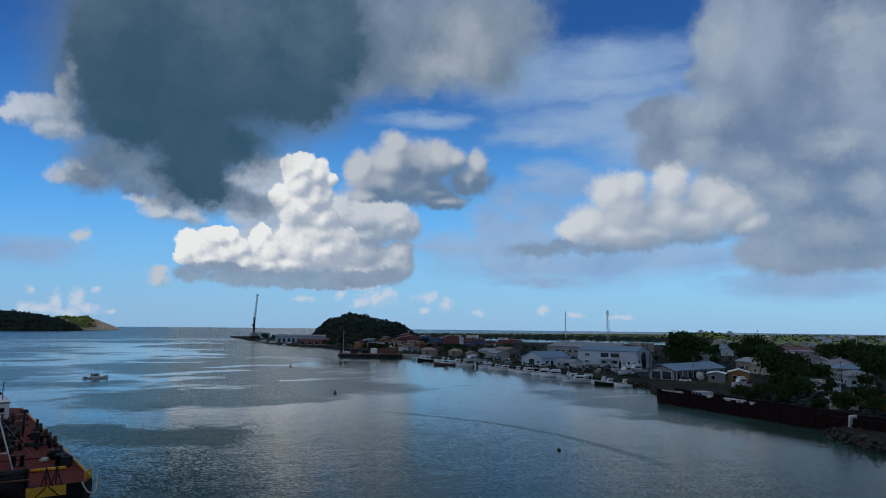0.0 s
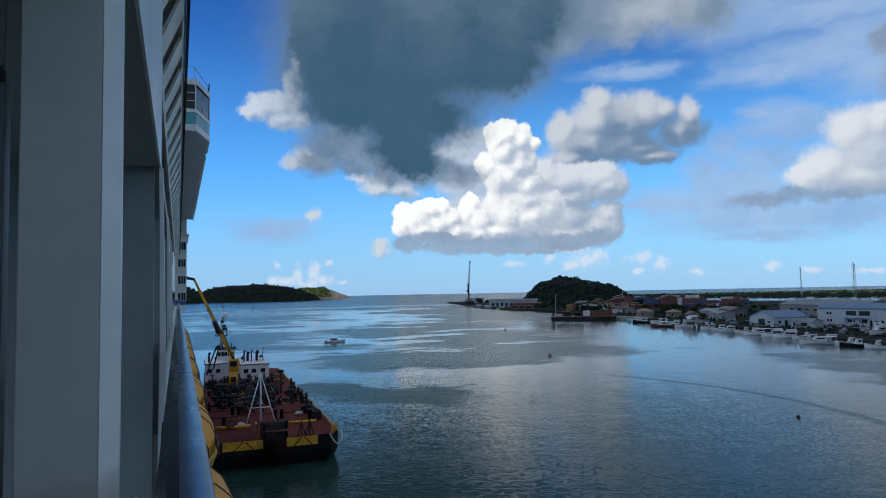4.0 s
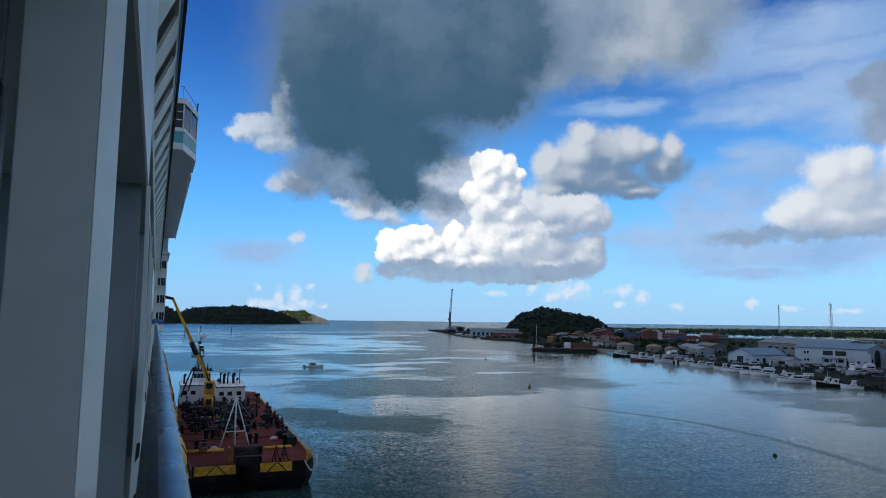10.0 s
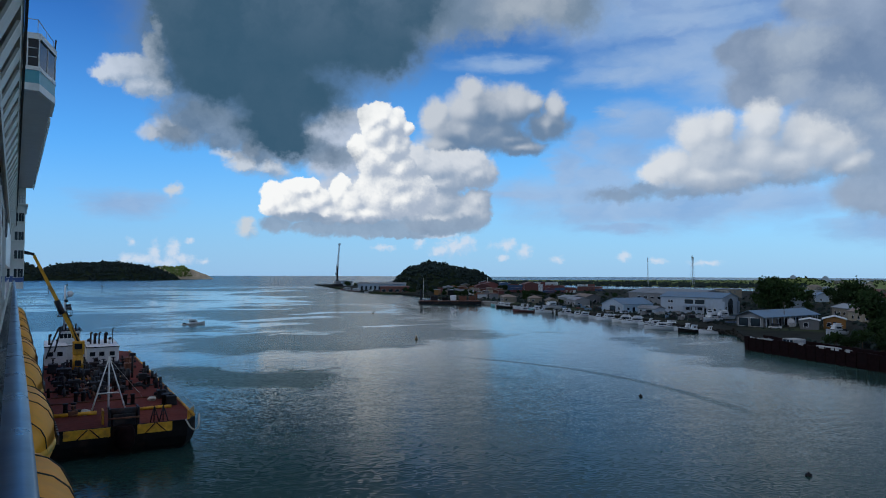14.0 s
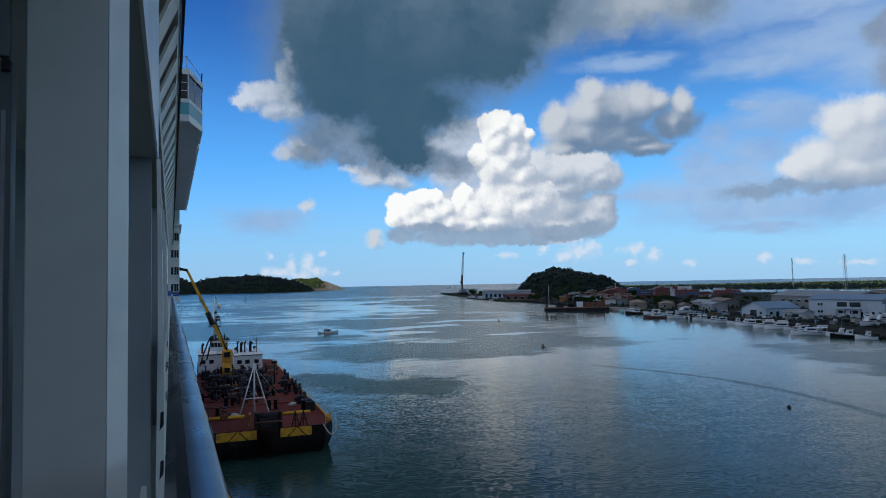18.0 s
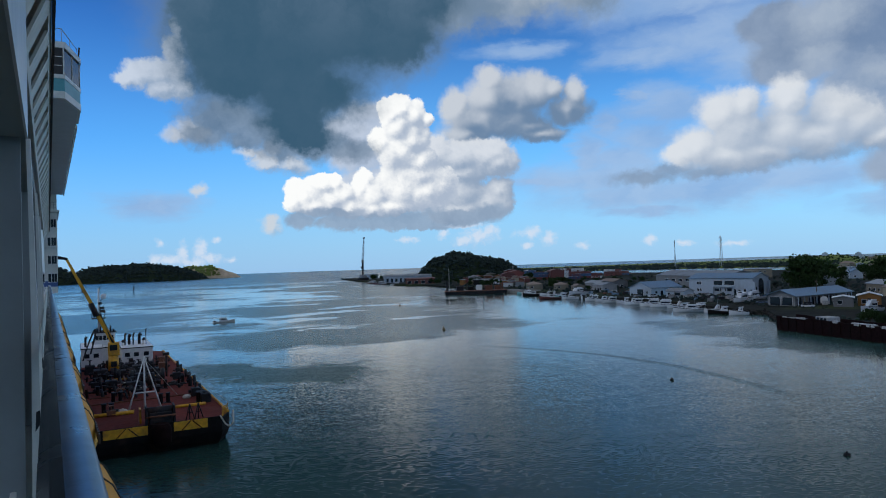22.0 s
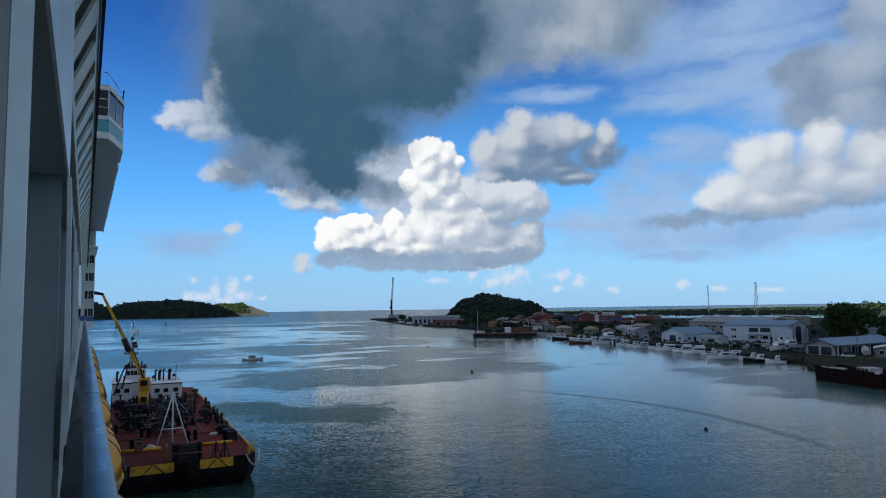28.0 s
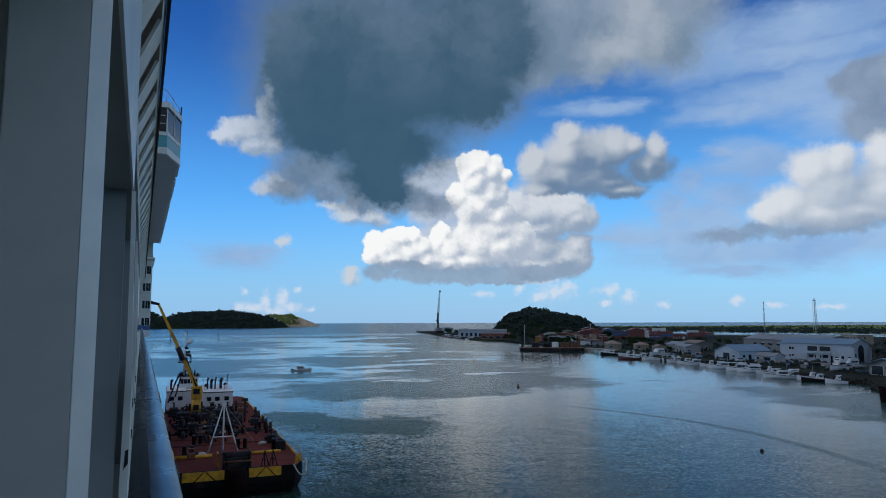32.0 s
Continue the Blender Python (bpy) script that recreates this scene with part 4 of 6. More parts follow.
for k in range(16):
    y0 = 58.2 + 3.1 * k
    part("edge_pane", bm_prism(bmesh.new(), [(1.99, y0), (2.10, y0), (2.10, y0 + 2.5), (1.99, y0 + 2.5)], Z + 11.2, Z + 11.52), EDGE_PALE, wing, "pale edge plate under the deck")
# forward block with windows, seen from aft
block = thing("forward_cabins", "white forward cabin block with rows of dark windows", "ship section")
box_part("block_wall", -1.6, 1.19, 109.0, 125.0, Z - 0.55, Z + 11.8, SHIP_GREY, block, "white plated wall")
box_part("blue_stripe", -1.6, 1.185, 108.99, 125.0, Z - 1.35, Z - 0.56, HULL_BLUE, block, "blue hull stripe")
box_part("lower_hull", -1.6, 1.16, 109.0, 125.0, Z - 2.3, Z - 1.36, SHIP_GREY, block)
part("ledge", bm_box(bmesh.new(), -1.6, 1.5, 108.3, 125.0, Z + 9.0, Z + 9.35), SHIP_GREY, block, "rounded white ledge", bevel=0.1)
for row, z in enumerate((7.5, 4.95, 2.4, -0.12)):
    for x0, x1 in ((-0.75, -0.45), (0.02, 0.36), (0.46, 0.74), (0.78, 1.06)):
        w = box_part("window", x0 - 0.04, x1 + 0.04, 108.96, 109.02, Z + z - 0.62, Z + z + 0.62, SHIP_GREY, block)
        box_part("pane", x0, x1, 108.94, 108.958, Z + z - 0.56, Z + z + 0.56, GLASS, w)
    if row < 3:
        box_part("small_ledge", -0.9, 1.24, 108.6, 109.0, Z + z - 0.80, Z + z - 0.70, SHIP_GREY, block)
for x in (0.1, 0.45, 0.8):
    box_part("rail_stanchion", x - 0.025, x + 0.025, 108.5, 108.55, Z + 9.35, Z + 10.4, STEEL, block)
for z in (9.7, 10.05, 10.4):
    box_part("rail_bar", -0.6, 1.1, 108.5, 108.54, Z + z - 0.02, Z + z + 0.02, STEEL, block)


# ---- lifeboats hung under the balconies ----
def lifeboat(at):
    boat = thing("lifeboat", "orange-yellow enclosed lifeboat with dark seam straps", "lifeboat", at, "lifeboats along the ship")
    L, W = 9.2, 1.5
    hull, top = [], []
    for k in range(15):
        u = -1 + 2 * k / 14
        wid = W * max(0.04, 1 - abs(u) ** 3.0) ** 0.55
        y = u * L / 2
        hull.append([(wid * math.cos(a) * (1.0 if math.sin(a) > -0.2 else 0.96), y, 1.25 * math.sin(a) * (1 - 0.25 * abs(u) ** 3)) for a in [math.pi + math.pi * j / 10 for j in range(11)]])
        top.append([(wid * 0.97 * math.copysign(abs(math.cos(a)) ** 0.8, math.cos(a)), y, 0.02 + 1.35 * max(0.1, 1 - abs(u) ** 4) * math.sin(a) ** 0.8) for a in [math.pi * j / 10 for j in range(11)]])
    part("hull", bm_loft(bmesh.new(), hull), LIFEBOAT, boat, "orange lifeboat hull")
    roof = part("canopy", bm_loft(bmesh.new(), top), LIFEBOAT, boat, "yellow-orange moulded canopy")
    part("fender_strip", bm_loft(bmesh.new(), [[(x * 1.03, y, z * 0.0 + dz) for x, y, z, dz in ((r[0][0], r[0][1], 0, -0.09), (r[-1][0], r[-1][1], 0, -0.09), (r[-1][0], r[-1][1], 0, 0.09), (r[0][0], r[0][1], 0, 0.09))] for r in top]), LIFEBOAT_TOP, boat)
    for u in (-0.72, -0.36, 0.0, 0.36, 0.72):
        wid = W * max(0.04, 1 - abs(u) ** 3.0) ** 0.55
        arc = [(wid * 0.985 * math.copysign(abs(math.cos(a)) ** 0.8, math.cos(a)), 0.03 + 1.37 * (1 - abs(u) ** 4) * math.sin(a) ** 0.8) for a in [math.pi * j / 10 for j in range(11)]]
        bm = bmesh.new()
        for (xa, za), (xb, zb) in zip(arc, arc[1:]):
            bm_tube(bm, (xa, u * L / 2, za), (xb, u * L / 2, zb), 0.016, n=5)
        part("strap", bm, BLACK, roof, "dark seam strap")
    box_part("hatch", -0.45, 0.45, -0.6, 0.6, 1.33, 1.50, LIFEBOAT_TOP, roof, "paler raised hatch", bevel=0.04)
    for k in range(6):
        box_part("letter_bar", 1.40, 1.455, -3.2 + 0.38 * k, -2.97 + 0.38 * k, 0.16, 0.44, INK, roof)
    for u in (-0.8, 0.8):
        part("davit_fall", bm_tube(bmesh.new(), (0, u * L / 2, 0.4), (-0.3, u * L / 2, 4.4), 0.03), STEEL, boat)
    return boat


first_boat = lifeboat(pose(-0.17, 15.5, Z - 5.2))
for k in range(1, 8):
    copy_thing(first_boat, pose(-0.17, 15.5 + 10.6 * k, Z - 5.2))
copy_thing(first_boat, pose(-0.17, 4.9, Z - 5.2))

# ---- tanker barge moored ahead ----
barge = thing("tanker_barge", "black tanker barge with red deck and yellow end panels", "barge", pose(19.4, 85.4, 0, 0, 0, -2.2))
rng = random.Random(11)


def barge_outline(inset, rake):
    return [(-16.8 + inset, 3.0 + rake), (-15.4 + inset, rake), (-1.4 - inset, rake), (-inset, 3.0 + rake), (-inset, 82 - inset), (-5, 87 - inset), (-12, 87 - inset), (-16.8 + inset, 82 - inset)]


part("hull", bm_loft(bmesh.new(), [[(x, y, z) for x, y in barge_outline(i, r)] for i, r, z in ((0.9, 2.2, -1.5), (0.15, 0.5, 0.6), (0.0, 0.0, 1.6), (0.0, 0.0, 3.2))], smooth=False), HULL_BLACK, barge, "black steel hull")
part("deck", bm_prism(bmesh.new(), barge_outline(0.25, 0.25), 3.2, 3.26), DECK_RED, barge, "worn red-brown deck plating")
for name, x0, x1, y0, y1, m in (("coaming", -0.25, 0.0, 3.0, 82, BARGE_YELLOW), ("coaming", -16.8, -16.55, 3.0, 82, HULL_BLACK), ("coaming", -15.4, -1.4, 0.0, 0.22, HULL_BLACK)):
    box_part(name, x0, x1, y0, y1, 3.2, 3.46, m, barge, bevel=0.03)
for x0, x1 in ((-14.4, -9.7), (-6.9, -3.1)):
    panel = box_part("end_panel", x0, x1, -0.10, -0.005, 2.35, 3.42, BARGE_YELLOW, barge, "yellow painted end panel", bevel=0.02)
    for xs in ((x0 * 0.45 + x1 * 0.55),):
        bm = bmesh.new()
        for a, b in ((0.0, 0.55), (-0.2, -0.75)):
            bm_tube(bm, (xs + a, -0.13, 3.4), (xs + b + (0.5 if a == 0 else -0.5), -0.13, 2.35), 0.06, n=6)
        part("stripe", bm, HULL_BLACK, panel)
bm = bmesh.new()
bm_loft(bm, [[(-8.3 + r * math.cos(a), -0.75 + r * math.sin(a), z) for a in [6.2832 * k / 14 for k in range(14)]] for r, z in ((0.7, 0.95), (1.05, 1.4), (1.12, 2.3), (1.05, 3.1), (0.8, 3.6))])
part("end_fender", bm, HULK, barge, "rusty round fender")
# winch and frame over the fender
winch = box_part("winch", -9.5, -7.0, 0.3, 2.0, 3.26, 4.7, MACHINE, barge, "black anchor winch", bevel=0.12)
part("drum", bm_tube(bmesh.new(), (-9.7, 1.1, 4.75), (-6.8, 1.1, 4.75), 0.55, n=14), MACHINE, winch)
for x in (-9.75, -6.75):
    box_part("cheek", x - 0.1, x + 0.1, 0.2, 2.1, 3.26, 5.4, MACHINE, winch)
part("gantry_bar", bm_tube(bmesh.new(), (-9.9, 0.1, 4.3), (-6.6, 0.1, 4.3), 0.12), RUST, winch)
box_part("yellow_frame", -10.4, -10.2, 2.5, 4.0, 3.26, 4.9, BARGE_YELLOW, barge)
for x in (-4.9, -3.9):
    bm = bmesh.new()
    for p, q in (((x - 0.5, 1.0, 3.26), (x, 1.6, 5.1)), ((x + 0.5, 1.0, 3.26), (x, 1.6, 5.1)), ((x, 1.6, 3.26), (x, 1.6, 5.1)), ((x - 0.25, 1.3, 4.1), (x + 0.25, 1.3, 4.1))):
        bm_tube(bm, p, q, 0.07, n=6)
    part("chock_frame", bm, MACHINE, barge)
# white tripod mast
tri = part("tripod_mast", bm_tube(bmesh.new(), (-9.15, 11.6, 3.26), (-9.15, 11.3, 10.2), 0.14, 0.10), BARGE_WHITE, barge, "white steel tripod mast")
for x, y in ((-11.2, 10.4), (-7.2, 10.3)):
    part("tripod_leg", bm_tube(bmesh.new(), (x, y, 3.26), (-9.15, 11.3, 10.1), 0.11, 0.08), BARGE_WHITE, tri)
part("tripod_brace", bm_tube(bmesh.new(), (-10.5, 10.7, 5.6), (-7.9, 10.7, 5.6), 0.09), BARGE_WHITE, tri)
part("tripod_stay", bm_tube(bmesh.new(), (-9.15, 11.3, 9.9), (-4.2, 20.0, 3.3), 0.025), ROPE, tri)
# pipes and ridges across the deck
for x0, x1, y, r, m in ((-15.8, -10.6, 9.4, 0.24, BARGE_YELLOW), (-6.6, -1.8, 9.6, 0.2, BARGE_YELLOW), (-15.8, -1.0, 18.5, 0.10, RUST), (-15.8, -2.0, 29.5, 0.16, MACHINE), (-13, -4, 41.0, 0.16, BARGE_YELLOW), (-15.5, -9, 24.0, 0.09, RUST)):
    part("deck_pipe", bm_tube(bmesh.new(), (x0, y, 3.26 + r), (x1, y + rng.uniform(-0.5, 0.5), 3.26 + r), r), m, barge)
for x in (-10.8, -10.2, -9.6, -8.2):
    part("cargo_pipe", bm_tube(bmesh.new(), (x, 20, 3.62), (x, 58, 3.62), 0.16), rng.choice([MACHINE, RUST]), barge)


def bollard(x, y, h=1.25, r=0.26):
    bol = box_part("bollard", x - 0.35, x + 1.25, y - 0.35, y + 0.35, 3.26, 3.36, MACHINE, barge, "pair of black mooring bollards")
    for dx in (0.0, 0.9):
        part("bitt", bm_loft(bmesh.new(), [[(x + dx + q * math.cos(a), y + q * math.sin(a), z) for a in [6.2832 * k / 10 for k in range(10)]] for q, z in ((r, 3.36), (r, 3.2 + h), (r * 1.25, 3.25 + h), (r * 1.25, 3.4 + h))]), MACHINE, bol)


for x, y in ((-14.0, 11.0), (-6.9, 14.5), (-2.4, 12.2), (-14.4, 27), (-6.0, 27), (-2.2, 30), (-14, 40), (-12.6, 19.5)):
    bollard(x, y)
for k, (x, y, s, h) in enumerate(((-13.2, 9.8, 1.1, 1.0), (-12.4, 34, 1.7, 1.6), (-9.4, 31, 2.0, 1.5), (-8.0, 36, 1.6, 2.2), (-6.6, 33, 1.3, 1.2), (-11.4, 27.5, 1.5, 1.0), (-13.6, 46, 2.2, 2.1), (-10.6, 44, 1.8, 1.9),
                                  (-7.6, 46, 2.0, 2.4), (-5.2, 44, 1.6, 1.7), (-3.4, 48, 1.5, 2.2), (-2.4, 36, 1.3, 1.6), (-2.0, 17.5, 1.2, 1.7), (-5.6, 52, 1.8, 2.0), (-15.2, 52, 1.6, 2.3), (-2.6, 56, 1.5, 2.4),
                                  (-14.6, 35.5, 1.2, 1.2), (-9.0, 25.0, 1.3, 0.9), (-8.6, 54, 1.6, 1.8))):
    m = MACHINE if k % 5 else RUST
    g = box_part("deck_gear", x - s / 2, x + s / 2, y - s * 0.6, y + s * 0.6, 3.26, 3.26 + h * 0.7, m, barge, "dark pump and valve gear", bevel=0.1)
    part("valve_stem", bm_tube(bmesh.new(), (x, y, 3.26), (x, y, 3.5 + h), 0.13), m, g)
    part("handwheel", bm_tube(bmesh.new(), (x, y, 3.45 + h), (x, y, 3.53 + h), 0.38, n=12), m, g)
    part("flange", bm_tube(bmesh.new(), (x - s * 0.8, y, 3.6 + h * 0.2), (x + s * 0.8, y, 3.6 + h * 0.2), 0.22, n=10), MACHINE, g)
# fenders and gear along the outer side
for k in range(6):
    y = 22 + k * 5.2 + rng.uniform(-2.0, 2.0)
    part("side_fender", bm_tube(bmesh.new(), (-0.75, y, 3.3), (-0.85, y, 4.2 + rng.uniform(0, 0.7)), 0.28, 0.24, n=10), BLACK, barge, "upright black tyre fender")
for k in range(3):
    box_part("winch_box", -2.2, -0.9, 11 + 3.0 * k, 12.6 + 3.0 * k, 3.26, 4.5 - 0.2 * k, MACHINE, barge, bevel=0.08)
lamp = part("lamp_post", bm_tube(bmesh.new(), (-3.6, 40, 3.26), (-3.6, 40, 7.0), 0.16), MACHINE, barge, "dark lamp post")
box_part("lamp_head", -4.1, -3.1, 39.6, 40.4, 6.9, 7.4, MACHINE, lamp, bevel=0.08)
# canvas bundles and ropes
for x, y, s in ((-11.9, 9.9, 0.7), (-9.7, 33.0, 1.0), (-8.8, 36.5, 0.8), (-3.4, 16.2, 0.6), (-8.0, 29.0, 0.5)):
    bm = bmesh.new()
    bmesh.ops.create_icosphere(bm, subdivisions=2, radius=s)
    for v in bm.verts:
        v.co *= 1 + 0.25 * noise.noise(v.co * 2 + Vector((x, y, 0)))
        v.co.z *= 0.6
        v.co += Vector((x, y, 3.2 + s * 0.45))
    part("canvas_sack", bm, ROPE, barge, "pale canvas sack")
bm = bmesh.new()
pts = [Vector((-1.6 + 2.0 * u, 0.05 - 0.25 * math.sin(u * 3.1) + max(0, u - 0.75) * 10, 3.5 - 1.3 * math.sin(u * 3.14))) for u in [k / 14 for k in range(15)]]
for p, q in zip(pts, pts[1:]):
    bm_tube(bm, p, q, 0.10, n=6)
part("mooring_rope", bm, ROPE, barge, "pale mooring rope hanging in loops")
# more small gear scattered over the middle of the deck
for k in range(95):
    x, y = rng.gauss(-9, 3.6), rng.uniform(22, 60)
    x = min(-1.5, max(-15.8, x))
    s, h = rng.uniform(0.3, 0.9), rng.uniform(0.5, 2.0)
    g = part("deck_fitting", bm_tube(bmesh.new(), (x, y, 3.26), (x + rng.uniform(-0.2, 0.2), y, 3.26 + h), s * 0.5, s * 0.4, n=8), rng.choice([MACHINE, MACHINE, BLACK, BLACK, HULK]), barge)
    part("fitting_arm", bm_tube(bmesh.new(), (x - s, y, 3.2 + h * 0.7), (x + s, y + rng.uniform(-0.6, 0.6), 3.2 + h * 0.7), 0.12, n=6), MACHINE, g)
bm = bmesh.new()
for k in range(8):
    x, y = (-1.3 + 0.16 * k, 0.4 + 0.35 * k)
    bm_tube(bm, (x, y, 3.3), (x, y, 4.5), 0.035, n=5)
part("stanchions", bm, BARGE_YELLOW, barge)
for a, b in (((-1.3, 0.4), (-0.1, 3.0)), ((-0.1, 3.0), (-0.1, 9.0))):
    part("guard_wire", bm_tube(bmesh.new(), (*a, 4.45), (*b, 4.45), 0.03, n=5), ROPE, barge)
# deck house, pilot house, stack and mast
house = thing("deck_house", "white deck house and pilot house with dark windows", "deck house", pose(19.4, 85.4, 0, 0, 0, -2.2))
for x0, x1, y0, y1, z1 in ((-16.6, -12.9, 63, 76, 6.7), (-9.6, -4.0, 60.5, 76, 6.5), (-12.9, -9.6, 67, 76, 6.4)):
    body = box_part("house_wall", x0, x1, y0, y1, 3.26, z1, BARGE_WHITE, house, "white painted steel wall", bevel=0.06)
    box_part("roof_edge", x0 - 0.12, x1 + 0.12, y0 - 0.12, y1 + 0.1, z1 + 0.003, z1 + 0.16, MACHINE, body, "dark roof edge")
    box_part("roof_deck", x0 - 0.05, x1 + 0.05, y0 - 0.05, y1, z1 + 0.163, z1 + 0.22, BARGE_WHITE, body)
for x, z in ((-15.6, 5.4), (-14.0, 5.4), (-8.6, 5.3), (-7.0, 5.3), (-5.2, 5.3)):
    y = 63 if x < -12 else 60.5
    w = box_part("window", x - 0.45, x + 0.45, y - 0.05, y - 0.003, z - 0.4, z + 0.4, MACHINE, house)
    box_part("pane", x - 0.37, x + 0.37, y - 0.075, y - 0.053, z - 0.32, z + 0.32, GLASS, w)
box_part("door", -11.6, -10.8, 66.94, 66.995, 3.3, 5.3, MACHINE, house)
pilot = box_part("pilot_house", -14.2, -10.4, 70.0, 75.0, 6.65, 9.2, BARGE_WHITE, house, "white pilot house", bevel=0.08)
box_part("window_band", -14.0, -10.6, 69.94, 69.997, 7.75, 8.65, GLASS, pilot, "dark window band")
for k in range(6):
    box_part("mullion", -14.05 + 0.68 * k, -13.97 + 0.68 * k, 69.90, 69.938, 7.7, 8.7, BARGE_WHITE, pilot)
box_part("pilot_roof", -14.5, -10.1, 69.6, 75.2, 9.203, 9.36, MACHINE, pilot)
for k in range(7):
    part("roof_gear", bm_tube(bmesh.new(), (-14.2 + 0.6 * k, 70.2, 9.36), (-14.2 + 0.6 * k, 70.2, 9.9 + 0.35 * (k % 3)), 0.14), MACHINE, pilot)
mast = part("mast", bm_tube(bmesh.new(), (-13.2, 72.5, 9.3), (-13.2, 72.5, 18.4), 0.32, 0.12), BARGE_WHITE, house, "white signal mast")
part("mast_platform", bm_tube(bmesh.new(), (-13.2, 72.5, 12.0), (-13.2, 72.5, 12.2), 1.4, n=12), MACHINE, mast)
bm = bmesh.new()
for k in range(10):
    a, b = 6.2832 * k / 10, 6.2832 * (k + 1) / 10
    bm_tube(bm, (-13.2 + 1.35 * math.cos(a), 72.5 + 1.35 * math.sin(a), 12.2), (-13.2 + 1.35 * math.cos(a), 72.5 + 1.35 * math.sin(a), 13.3), 0.04, n=5)
    bm_tube(bm, (-13.2 + 1.35 * math.cos(a), 72.5 + 1.35 * math.sin(a), 13.3), (-13.2 + 1.35 * math.cos(b), 72.5 + 1.35 * math.sin(b), 13.3), 0.04, n=5)
part("platform_rail", bm, MACHINE, mast)
for x, z, r in ((-12.6, 14.2, 0.45), (-13.0, 15.2, 0.35), (-12.5, 13.6, 0.5)):
    box_part("radar", x - r, x + r, 72.0, 72.8, z - 0.25, z + 0.25, MACHINE, mast, bevel=0.05)
bm = bmesh.new()
bmesh.ops.create_uvsphere(bm, u_segments=14, v_segments=10, radius=0.6)
bmesh.ops.translate(bm, verts=bm.verts, vec=(-12.3, 72.5, 16.6))
part("radome", bm, BARGE_WHITE, mast, "white radome")
part("radome_arm", bm_tube(bmesh.new(), (-13.2, 72.5, 15.6), (-12.3, 72.5, 16.1), 0.08), MACHINE, mast)
for x, y, h, r in ((-8.7, 66, 2.6, 0.16), (-7.9, 67, 2.2, 0.26), (-7.2, 66, 2.6, 0.14), (-6.0, 67, 2.3, 0.28), (-5.4, 65, 1.5, 0.2), (-4.8, 66, 3.4, 0.08), (-15.8, 66, 2.4, 0.2), (-14.6, 65, 1.6, 0.12), (-9.2, 64, 1.4, 0.25)):
    v = part("vent_pipe", bm_tube(bmesh.new(), (x, y, 6.6), (x, y, 6.2 + h), r), MACHINE if h > 2 else BARGE_WHITE, house)
    part("vent_cap", bm_tube(bmesh.new(), (x, y, 6.2 + h), (x + 0.2, y - 0.3, 6.45 + h), r * 1.25), MACHINE, v)
# yellow deck crane
crane = thing("deck_crane", "yellow hydraulic deck crane with raised boom", "crane", pose(19.4, 85.4, 0, 0, 0, -2.2))
part("pedestal", bm_tube(bmesh.new(), (-11.3, 53.3, 3.26), (-11.3, 53.3, 6.2), 0.95, 0.85, n=14), BARGE_YELLOW, crane, "yellow pedestal")
box_part("slew_housing", -12.2, -10.3, 52.4, 54.2, 6.2, 8.6, BARGE_YELLOW, crane, "yellow slew housing", bevel=0.15)
box_part("cab_window", -11.9, -10.7, 52.33, 52.395, 7.2, 8.2, GLASS, crane)
box_part("service_plate", -11.8, -10.8, 52.33, 52.42, 4.2, 5.2, MACHINE, crane)


def beam(bm, p, q, w0, w1):
    p, q = Vector(p), Vector(q)
    d = (q - p).normalized()
    s = d.cross(Vector((0, 1, 0))).normalized()
    u = Vector((0, 1, 0))
    bm_loft(bm, [[at + s * w * a + u * w * 0.8 * b for a, b in ((-1, -1), (1, -1), (1, 1), (-1, 1))] for at, w in ((p, w0), (q, w1))], smooth=False)
    return bm


boom = part("boom", beam(bmesh.new(), (-11.2, 53.0, 8.2), (-18.5, 52.0, 24.0), 0.38, 0.22), BARGE_YELLOW, crane, "long tapered yellow boom")
part("boom_head", beam(bmesh.new(), (-18.4, 52.0, 24.1), (-20.3, 52.0, 24.5), 0.22, 0.32), MACHINE, boom, "dark boom head")
part("lift_ram", bm_tube(bmesh.new(), (-10.7, 52.9, 7.0), (-13.5, 52.7, 14.0), 0.26), MACHINE, boom)
part("ram_sleeve", bm_tube(bmesh.new(), (-13.9, 52.4, 13.6), (-14.9, 52.4, 16.0), 0.5), MACHINE, boom)
part("hoist_wire", bm_tube(bmesh.new(), (-20.2, 52.0, 24.2), (-20.2, 52.0, 22.6), 0.06, n=5), MACHINE, boom)
hose = [Vector((-21.0 + 2.6 * math.sin(u * 2.6), 60, 3.3 + 7.5 * math.sin(u * 3.0) ** 0.8)) for u in [0.05 + 0.09 * k for k in range(11)]]
bm = bmesh.new()
for p, q in zip(hose, hose[1:]):
    bm_tube(bm, p + Vector((4.4, 0, 0)), q + Vector((4.4, 0, 0)), 0.16, n=6)
part("cargo_hose", bm, BLACK, barge, "black looped cargo hose")


# ---- buoys and the small launch ----
def buoy(x, y, h, label):
    b = thing("buoy", label, "buoy", pose(x, y, 0), "harbour buoys")
    part("float", bm_loft(bmesh.new(), [[(r * math.cos(a), r * math.sin(a), z) for a in [6.2832 * k / 12 for k in range(12)]] for r, z in ((0.5 * h, -0.3), (0.55 * h, 0.1), (0.5 * h, 0.35 * h), (0.2 * h, 0.5 * h))]), BUOY_ORANGE if h > 0.9 else MACHINE, b)
    part("top_mark", bm_tube(bmesh.new(), (0, 0, 0.45 * h), (0, 0, (1.3 if h > 0.9 else 0.75) * h), 0.2 * h, 0.12 * h), BUOY_ORANGE if h > 0.9 else MACHINE, b)


